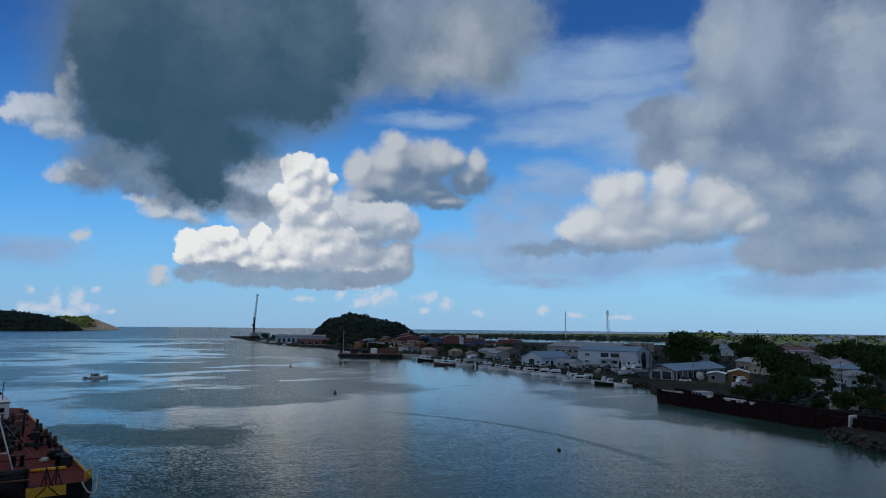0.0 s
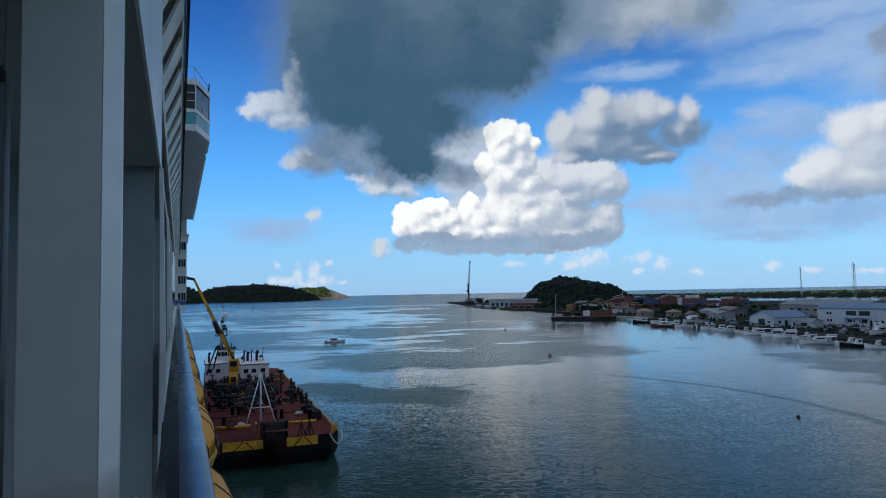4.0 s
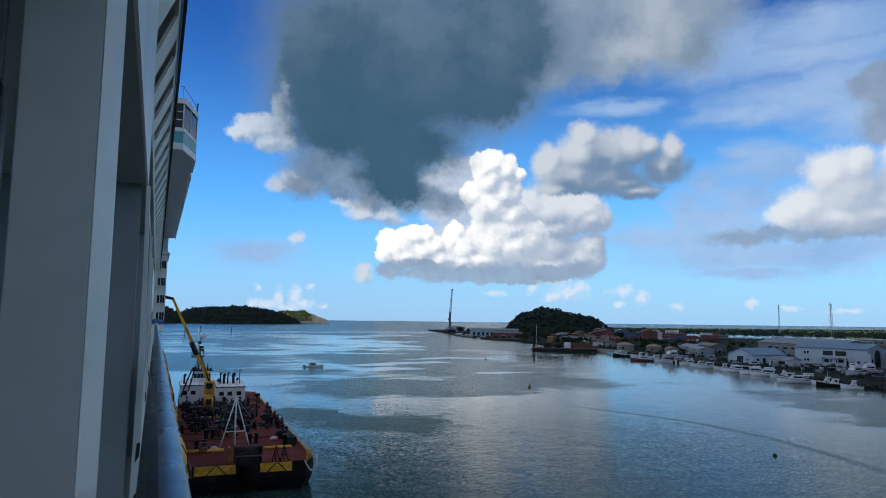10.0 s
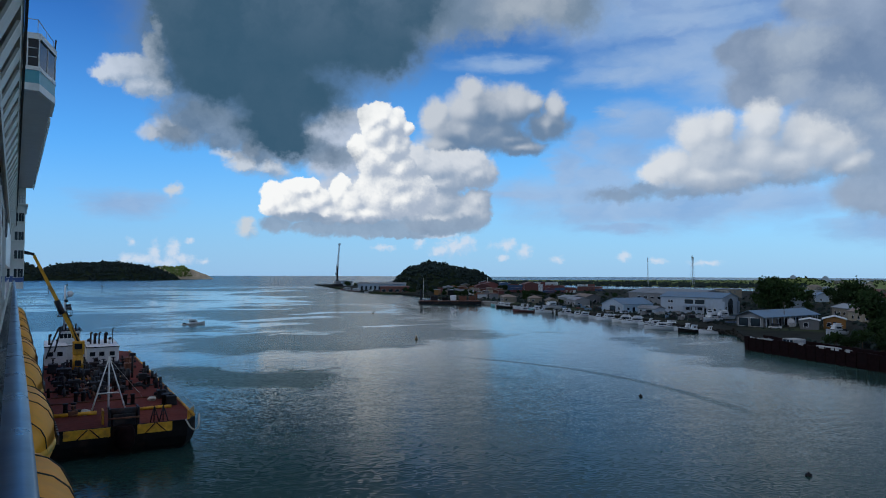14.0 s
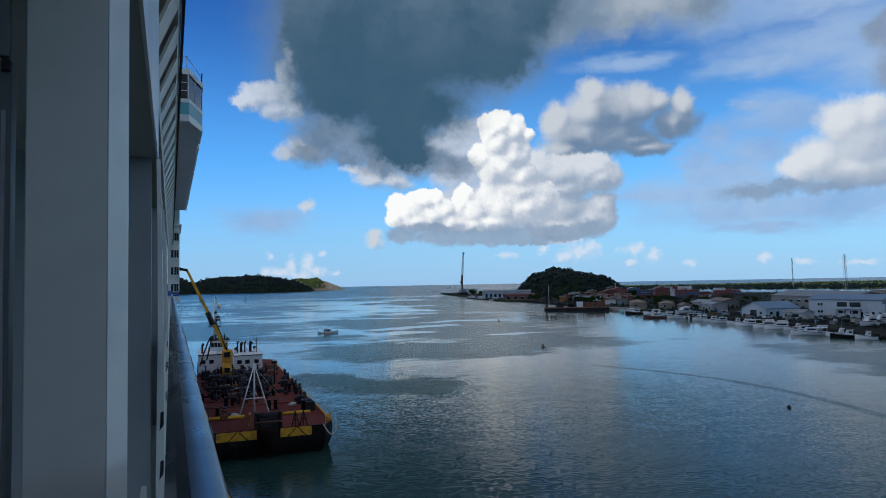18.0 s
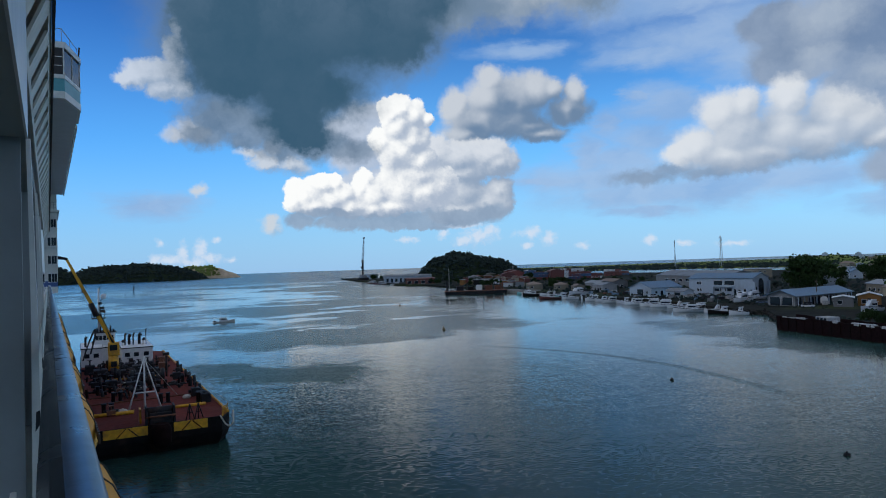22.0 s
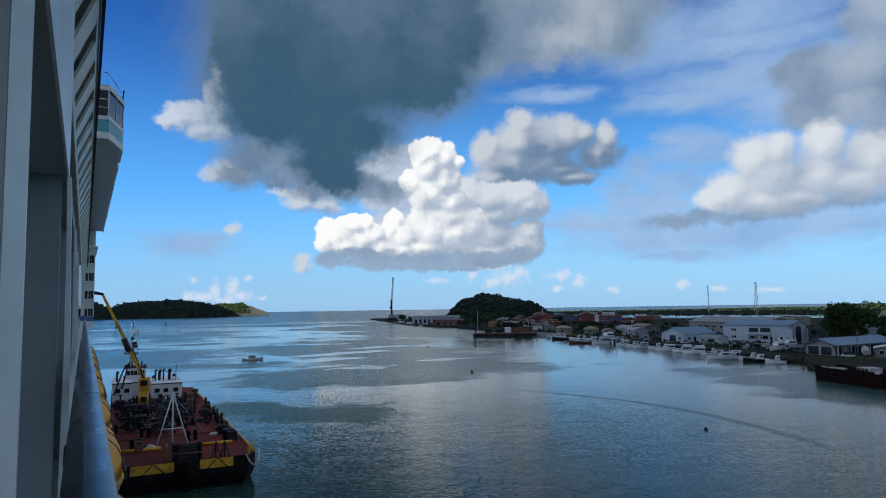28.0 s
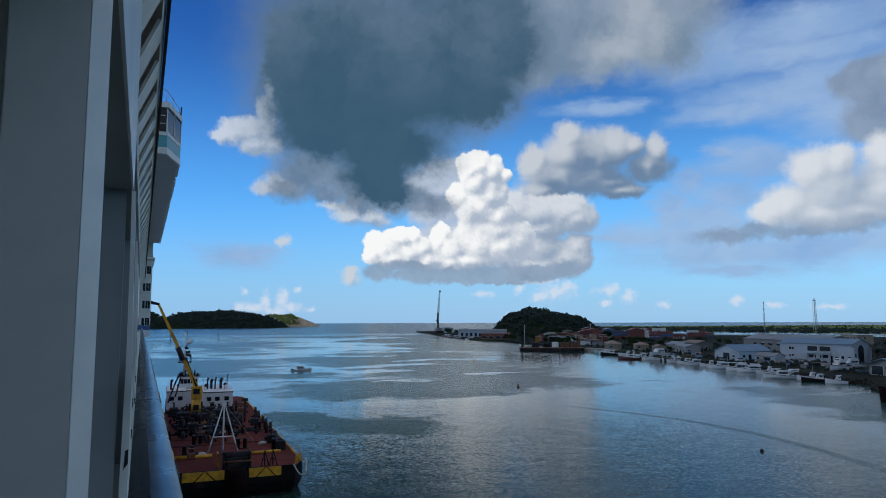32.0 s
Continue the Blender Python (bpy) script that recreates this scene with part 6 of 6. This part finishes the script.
for y in (-3, 3):
    box_part("sign_post", -0.2, 0.2, y - 0.25, y + 0.25, 0, 9, STEEL, board)


# containers: one built with its parts, then copied
def container(mat):
    c = thing("shipping_container", "stacked shipping container in the port yard", "container", pose(0, 0, -50), "container stacks")
    box_part("body", 0.05, 2.39, 0.05, 12.14, 0.12, 2.5, mat, c)
    for x in (0.0, 2.29):
        for y in (0.0, 12.04):
            box_part("corner_post", x, x + 0.15, y, y + 0.15, 0.0, 2.59, mat, c)
    for k in range(8):
        box_part("side_rib", 0.0, 0.045, 0.8 + 1.45 * k, 1.3 + 1.45 * k, 0.15, 2.45, mat, c)
    return c


def strip(m):
    return m.name.split("_")[1]


KINDS = []
for m in (BRICK_RED, BOX_WHITE, BOX_BLUE):
    c = container(m)
    c["label"] = strip(m) + " shipping container stacked in the port yard"
    KINDS.append(c)
rng = random.Random(5)
used = set()
for x, y, n, high, pick in ((480, 598, 6, 3, (0, 1, 0)), (498, 590, 5, 4, (1, 1, 0)), (510, 586, 6, 4, (1, 1, 0)), (474, 532, 5, 3, (0, 0, 2)), (490, 525, 3, 2, (0, 0, 1)), (563, 574, 4, 3, (0, 0, 1)), (578, 570, 3, 2, (0, 2)), (450, 560, 5, 3, (2, 0)),
                            (425, 600, 4, 2, (0, 2)), (500, 545, 5, 2, (0, 2, 0))):
    for k in range(n):
        for lev in range(rng.randint(max(1, high - 1), high)):
            which = rng.choice(pick)
            m = pose(x + 2.3 * k, y - 1.3 * k, 1.6 + 2.6 * lev, 0, 0, 60)
            if which in used:
                copy_thing(KINDS[which], m)
            else:
                used.add(which)
                KINDS[which].matrix_world = m

# small stores, trucks and crates packed into the yard
rng = random.Random(63)
for k in range(90):
    u = rng.random()
    x, y = 292 + 175 * u + rng.uniform(-18, 26), 455 + 225 * u + rng.uniform(-40, 30)
    if x < shore_x(y) + 12:
        continue
    wall = rng.choice([BRICK_RED, BRICK_RED, WALL_GREY, PANEL_DARK, RUST, WALL_CREAM, BOX_WHITE, WALL_ORANGE])
    colour = {BRICK_RED.name: "red", WALL_GREY.name: "grey", PANEL_DARK.name: "dark", RUST.name: "rusty", WALL_CREAM.name: "cream", BOX_WHITE.name: "white", WALL_ORANGE.name: "orange"}[wall.name]
    building("yard_store", colour + " yard store with sheet roof in the port", x, y, rng.uniform(-45, -20), rng.uniform(5, 14), rng.uniform(4, 8), rng.uniform(2.6, 5.5), rng.choice([0, 0, 1.0]), wall,
             rng.choice([ROOF_GREY, ROOF_RED, ROOF_RED, ROOF_TAN]), front=[(1.2, 0.6, 1.6, 1.6)], group="yard stores")

# mobile harbour crane on the point
hc = thing("harbour_crane", "tall mobile harbour crane with upright lattice boom", "crane", pose(404, 930, 1.6))
box_part("carriage", -7, 7, -6, 6, -0.05, 3.5, MACHINE, hc, bevel=0.3)
box_part("machine_house", -4, 4, -5, 4, 3.5, 8, WALL_GREY, hc, bevel=0.3)
box_part("tower", -1.1, 1.1, -1.1, 1.1, 8, 30, MACHINE, hc, "dark crane tower", bevel=0.2)
box_part("tower_cab", -2.9, -1.1, -1.6, 1.2, 17, 20, MACHINE, hc)
bm = bmesh.new()
for sx in (-1, 1):
    for sy in (-1, 1):
        bm_tube(bm, (1.3 * sx, 1.3 * sy, 26), (0.5 * sx + 3.0, 0.5 * sy, 62), 0.28, 0.2, n=5)
for k in range(12):
    z0, z1 = 26 + 3 * k, 29 + 3 * k
    for s in (-1, 1):
        w0, w1 = 1.3 - 0.8 * k / 12, 1.3 - 0.8 * (k + 1) / 12
        bm_tube(bm, (3.0 * k / 12 - w0 * s, -w0, z0), (3.0 * (k + 1) / 12 + w1 * s, -w1, z1), 0.14, n=4)
part("boom", bm, STEEL, hc, "upright lattice boom")
box_part("boom_head", 1.8, 4.4, -1, 1, 61, 63.5, STEEL, hc)


def tower(x, y, h, w, label):
    t_ob = thing("radio_tower", label, "tower", pose(x, y, 1.5), "radio towers")
    bm = bmesh.new()
    for sx in (-1, 1):
        for sy in (-1, 1):
            bm_tube(bm, (w * sx, w * sy, 0), (w * 0.55 * sx, w * 0.55 * sy, h), w * 0.07 + 0.12, n=4)
    for k in range(10):
        z0, z1 = h * k / 10, h * (k + 1) / 10
        a, b = w * (1 - 0.045 * k), w * (1 - 0.045 * (k + 1))
        bm_tube(bm, (-a, -a, z0), (b, -b, z1), 0.14, n=4)
        bm_tube(bm, (a, -a, z0), (-b, -b, z1), 0.14, n=4)
        bm_tube(bm, (-a, -a, z0), (a, -a, z0), 0.12, n=4)
    part("lattice", bm, STEEL, t_ob, "grey lattice legs and braces")
    box_part("platform", -w * 0.8, w * 0.8, -w * 0.8, w * 0.8, h, h + 0.6, STEEL, t_ob)
    for s in (-1, 1):
        part("antenna", bm_tube(bmesh.new(), (s * w * 0.5, 0, h), (s * w * 0.5, 0, h + 4), 0.35, n=6), BOX_WHITE, t_ob)


tower(944, 816, 45, 0.8, "slim grey radio mast beyond the lagoon")
tower(1075, 823, 52, 2.4, "grey lattice radio tower beyond the lagoon")

# ---- the rusty hulk and the rubble at the water's edge ----
hulk = thing("rusty_hulk", "dark rusted hulk with torn bulwark along the shore", "hulk", pose(173, 115.5, 0, 0, 0, 161.5))
rings = []
for k in range(22):
    u = k / 21
    y = 72 * u
    top = 4.0 + 0.35 * noise.noise(Vector((y * 0.35, 2.0, 0))) - 0.6 * u
    rings.append([(-6.5, y, -1), (-6.6, y, top), (-6.2, y, top), (-6.2, y, 2.6), (-0.4, y, 2.6), (-0.4, y, top), (0.0, y, top), (-0.1, y, -1)])
part("hull", bm_loft(bmesh.new(), rings, smooth=False), HULK, hulk, "dark rust-brown plating")
for k in range(24):
    box_part("frame_rib", 0.005, 0.10, 1.5 + 3 * k, 1.7 + 3 * k, 0.2, 3.9, HULK, hulk)
rng = random.Random(31)
for k in range(12):
    y = 2 + rng.random() * 34
    box_part("torn_plate", -0.5 - rng.random() * 0.3, 0.05, y, y + rng.uniform(0.8, 2.6), 3.7 - 0.012 * y, 3.75 + rng.uniform(0.05, 0.3), WORN_WHITE, hulk, "torn white-painted plate")
cab = box_part("deck_wreck", -4.2, -0.6, 14, 18, 2.6, 4.6, WORN_WHITE, hulk, "white remains of a wheelhouse", bevel=0.05)
for k in range(3):
    box_part("pane", -0.595, -0.55, 14.3 + 1.2 * k, 15.2 + 1.2 * k, 3.7, 4.4, GLASS, cab)
box_part("skiff", -3.0, -1.4, 24, 31, 2.9, 3.8, WORN_WHITE, hulk, "pale upturned skiff", bevel=0.4)
rocks = []
for k in range(240):
    u = rng.random()
    rocks.append((150 - 14 * u + rng.uniform(-3, 4), 58 - 14 * u + rng.uniform(-3, 3), rng.uniform(0.0, 0.9), rng.uniform(0.3, 1.1)))
rubble = canopy("rubble", rocks, ROCK, "grey rubble and debris at the water's edge")
rubble["category"] = "rubble"
shorerocks = []
for a, b in (((212, 143), (213, 156)), ((213, 156), (219, 173)), ((219, 173), (230, 197)), ((230, 197), (241, 224)), ((241, 224), (242, 263)), ((242, 263), (253, 299)), ((253, 299), (275, 354)), ((178, 116), (212, 144))):
    for k in range(40):
        u = rng.random()
        shorerocks.append((a[0] + (b[0] - a[0]) * u + rng.uniform(-0.8, 0.8), a[1] + (b[1] - a[1]) * u, rng.uniform(0, 0.9), rng.uniform(0.4, 1.0)))
tagged(canopy("shore_rubble", shorerocks, ROCK, "dark rubble bank along the quay"), category="rubble")
sail = whole("white_tarpaulin", bm_prism(bmesh.new(), [(0, 0), (1.5, 0.3), (2.2, 1.3), (0.2, 1.0)], 0, 2.9), WORN_WHITE, "white tarpaulin over debris by the hulk", "tarpaulin", pose(153, 57.5, 1.0, 12, 0, -40), bevel=0.2)
# old pier with wrecked craft
pier = thing("work_pier", "dark timber work pier with machinery", "pier", pose(237, 405, 0, 0, 0, 243))
box_part("deck", -6, 9, 0, 42, 1.8, 2.4, RUST, pier, "dark pier deck")
for k in range(15):
    for x in (-5.5, 8.5):
        part("pile", bm_tube(bmesh.new(), (x, 0.5 + 2.9 * k, -2), (x, 0.5 + 2.9 * k, 2.6), 0.3), MACHINE, pier)
for y, w, h, m in ((1, 1.2, 7.5, MACHINE), (8, 5, 3, MACHINE), (16, 4, 2.2, HULL_BLACK), (22, 4, 3.5, BARGE_WHITE), (28, 5, 3.2, RUST), (35, 4, 3, RUST), (40, 1, 5.0, RUST)):
    box_part("pier_shed", -4, -4 + w, y, y + w, 2.4, 2.4 + h, m, pier, bevel=0.1)
for x in (-6.12, 9.02):
    box_part("side_planking", x, x + 0.1, 0, 42, 0.2, 2.1, MACHINE, pier, "dark planking along the pier")
part("derrick", bm_tube(bmesh.new(), (1, 3, 2.4), (1, 3, 18), 0.25, 0.12), WORN_WHITE, pier, "white upright pole")
quay = whole("quay", bm_prism(bmesh.new(), [(272, 386), (276, 354), (282, 356), (280, 388)], -1, 2.0), CONCRETE, "pale concrete quay edge", "quay", kind="structure")
tank = thing("water_tank", "white cylindrical tank lying beside the hall", "tank", pose(246, 145, 1.6, 0, 0, -60))
part("tank_body", bm_tube(bmesh.new(), (0, 0, 1.6), (0, 5, 1.6), 1.3, n=16), BOX_WHITE, tank)
box_part("cradle", -1, 1, 0.6, 1.2, 0, 0.8, MACHINE, tank)
box_part("cradle", -1, 1, 3.8, 4.4, 0, 0.8, MACHINE, tank)
rng = random.Random(77)
for k in range(70):
    u = rng.random()
    x, y = 228 + 34 * u + rng.uniform(3, 30), 152 + 140 * u + rng.uniform(-12, 10)
    m, colour = rng.choice([(MACHINE, "dark"), (RUST, "rusty"), (WORN_WHITE, "weathered white"), (ROOF_BLUE, "blue"), (BARK, "brown timber"), (WALL_GREY, "grey")])
    w, d, h = rng.uniform(0.8, 2.4), rng.uniform(1.0, 3.6), rng.uniform(0.6, 1.8)
    crate = thing("yard_crate", colour + " crate standing on the boat yard", "crate", pose(x, y, 1.6, 0, 0, rng.uniform(0, 180)), "crates in the boat yard")
    box_part("body", -w / 2, w / 2, -d / 2, d / 2, 0.12, h, m, crate, bevel=0.04)
    box_part("lid", -w / 2 - 0.05, w / 2 + 0.05, -d / 2 - 0.05, d / 2 + 0.05, h + 0.003, h + 0.1, m, crate)
    for sx in (-0.35, 0.35):
        box_part("skid", sx * w - 0.08, sx * w + 0.08, -d / 2, d / 2, 0.0, 0.117, BARK, crate)


def car(x, y, h, mat, label):
    c = thing("car", label, "car", pose(x, y, 1.6, 0, 0, h), "parked cars")
    part("body", bm_box(bmesh.new(), -0.85, 0.85, -2.1, 2.1, 0.35, 0.95), mat, c, bevel=0.12)
    part("roof", bm_loft(bmesh.new(), [[(-w, y0, z), (w, y0, z), (w, y1, z), (-w, y1, z)] for w, y0, y1, z in ((0.78, -1.5, 1.2, 0.95), (0.62, -1.1, 0.6, 1.5))], smooth=False), GLASS, c)
    for sx in (-0.8, 0.8):
        for sy in (-1.3, 1.3):
            part("wheel", bm_tube(bmesh.new(), (sx - 0.1, sy, 0.33), (sx + 0.1, sy, 0.33), 0.33, n=12), BLACK, c)


for x, y, h, m, l in ((243, 176, 20, BOX_WHITE, "white car parked on the quay"), (252, 180, 60, MACHINE, "dark car parked by the shed"), (262, 206, 75, MACHINE, "dark car parked by the shed"), (240, 166, 30, BOX_BLUE, "dark blue car parked on the quay"), (231, 142, 25, BOX_WHITE, "white car parked by the hall"), (255, 235, 80, BOX_WHITE, "white pickup parked by the workshop")):
    car(x, y, h, m, l)
for x, y, hgt in ((250, 150, 9), (330, 160, 10), (262, 100, 9), (300, 250, 9), (270, 300, 8)):
    pole = thing("utility_pole", "wooden utility pole with crossarm", "pole", pose(x, y, 1.6), "utility poles")
    part("pole", bm_tube(bmesh.new(), (0, 0, 0), (0, 0, hgt), 0.16, 0.11), BARK, pole)
    box_part("crossarm", -0.9, 0.9, -0.06, 0.06, hgt - 0.8, hgt - 0.65, BARK, pole)


# ---- trees ----
def tree_meshes(seed, h, spread, leaves):
    """Trunk with limbs, and a crown of many small leaf clumps, as two meshes."""
    rng = random.Random(seed)
    bm = bmesh.new()
    bm_tube(bm, (0, 0, -0.3), (rng.uniform(-0.3, 0.3), 0, h * 0.45), 0.045 * h, 0.028 * h, n=7)
    tips = []
    for k in range(8):
        a, up = 6.2832 * k / 8 + rng.uniform(-0.4, 0.4), rng.uniform(0.55, 0.95)
        r = spread * rng.uniform(0.35, 0.8)
        tip = Vector((r * math.cos(a), r * math.sin(a), h * up))
        bm_tube(bm, (0, 0, h * rng.uniform(0.25, 0.45)), tip, 0.018 * h, 0.006 * h, n=5)
        tips.append(tip)
    tips.append(Vector((0, 0, h * 0.92)))
    trunk = mesh_of("trunk", bm, BARK)
    verts, faces = [], []
    for k in range(leaves):
        c = rng.choice(tips)
        off = Vector((rng.gauss(0, 1), rng.gauss(0, 1), rng.gauss(0, 0.7))) * spread * 0.26
        p = c + off
        s = h * rng.uniform(0.028, 0.06)
        q = Euler((rng.uniform(0, 6.3), rng.uniform(0, 6.3), rng.uniform(0, 6.3))).to_matrix()
        i = len(verts)
        verts += [tuple(p + q @ Vector(v) * s) for v in ((-1, -0.6, 0), (0.2, -0.9, 0.3), (1, 0, 0), (0.3, 0.9, 0.25), (-0.8, 0.6, -0.2))]
        faces.append((i, i + 1, i + 2, i + 3, i + 4))
    return trunk, joined("crown", verts, faces, LEAF)


KIND = [tree_meshes(40 + k, 10.0, s, 900) for k, s in enumerate((4.5, 5.5, 6.5, 4.0))]


def tree(x, y, h, k, label="dark green broadleaf tree", z=1.6):
    t_ob = thing("tree", label, "tree", pose(x, y, z, 0, 0, 77 * k + x), "shore trees")
    t_ob.scale = (h / 10,) * 3
    for n, me in zip(("trunk", "crown"), KIND[k % 4]):
        ob = new(n, me)
        ob.parent = t_ob


BIG = [(263, 124, 12.5), (268, 119, 10), (420, 211, 14), (427, 205, 12), (378, 140, 13.5), (390, 136, 12), (397, 157, 11), (259, 88, 11), (268, 84, 10), (233, 104, 8.5), (227, 101, 7), (477, 253, 10), (365, 225, 17), (372, 220, 14), (267, 109, 6.5), (207, 90, 6), (209, 97, 6.5), (185, 65, 6), (169, 64, 5),
       (297, 185, 16), (302, 183, 13), (306, 190, 10), (293, 180, 9), (236, 112, 11), (241, 107, 10), (385, 196, 10), (393, 190, 10), (330, 118, 11), (340, 112, 12), (352, 118, 12),
       (205, 88, 5), (200, 91, 5), (196, 87, 4.5), (191, 93, 4.5), (186, 86, 4), (211, 93, 5), (216, 86, 5), (183, 96, 4), (178, 90, 3.5), (174, 80, 3.5), (170, 70, 3.5), (178, 68, 4), (176, 60, 4),
       (182, 54, 5), (170, 52, 4), (190, 48, 6), (205, 50, 7), (165, 47, 4), (178, 44, 5), (250, 88, 5), (282, 92, 6), (298, 90, 6), (315, 94, 7), (335, 98, 8), (362, 108, 12), (374, 114, 12), (386, 120, 12),
       (340, 170, 6), (352, 160, 7), (330, 186, 6), (345, 205, 7), (362, 232, 8), (410, 232, 8), (420, 160, 8), (440, 150, 9), (400, 140, 9), (430, 130, 10), (470, 140, 10), (420, 118, 11), (445, 112, 11)]
for k, (x, y, h) in enumerate(BIG):
    tree(x, y, h, k)
bare = thing("bare_tree", "leafless grey tree beside the port store", "tree", pose(442, 800, 1.6))
bare.scale = (2.0, 2.0, 1.7)
branches = new("trunk", KIND[1][0])
branches.parent = bare
rng = random.Random(90)
SPOTS = [((300, 345), (420, 500), 30, 4.5), ((285, 310), (320, 350), 8, 4), ((310, 480), (390, 600), 24, 5), ((392, 745), (440, 900), 24, 6), ((420, 560), (470, 700), 14, 6), ((590, 480), (680, 600), 14, 1.8),
         ((430, 310), (620, 440), 30, 3.4), ((500, 150), (900, 320), 40, 7), ((400, 20), (700, 120), 30, 9), ((250, 30), (350, 70), 14, 7)]
n = 0
for (x0, y0), (x1, y1), count, h in SPOTS:
    for k in range(count):
        u = rng.random()
        n += 1
        x, y = x0 + (x1 - x0) * rng.random(), y0 + (y1 - y0) * u
        tree(max(x, shore_x(y) + 6) if y > 110 else x, y, h * rng.uniform(0.6, 1.2), n, "green shore tree among the buildings")
scrub = []
for k in range(900):
    x, y = rng.uniform(170, 560), rng.uniform(30, 640)
    if x > shore_x(y) and not (265 < x < 330 and 180 < y < 300) or (y < 110 and 185 < x):
        scrub.append((x, y, 1.8, rng.uniform(0.6, 1.7)))
for k in range(500):
    u = rng.random()
    x, y = 222 + 34 * u + rng.uniform(0, 40), 140 + 130 * u + rng.uniform(-14, 10)
    scrub.append((x, y, 1.6, rng.uniform(0.25, 0.7)))
for k in range(420):
    u = rng.random()
    x, y = 226 + 32 * u + rng.uniform(6, 34), 150 + 125 * u + rng.uniform(-10, 10)
    scrub.append((x, y, 1.7, rng.uniform(0.4, 1.1)))
for k in range(700):
    x, y = rng.uniform(262, 400), rng.uniform(120, 420)
    if x > shore_x(y) + 10 and not (280 < x < 312 and 195 < y < 245):
        scrub.append((x, y, 1.8, rng.uniform(0.7, 2.0)))
for k in range(420):
    u = rng.random()
    x, y = 176 + 60 * rng.random(), 48 + 62 * u
    scrub.append((x + 12 * u, y, 1.7, rng.uniform(0.5, 1.7)))
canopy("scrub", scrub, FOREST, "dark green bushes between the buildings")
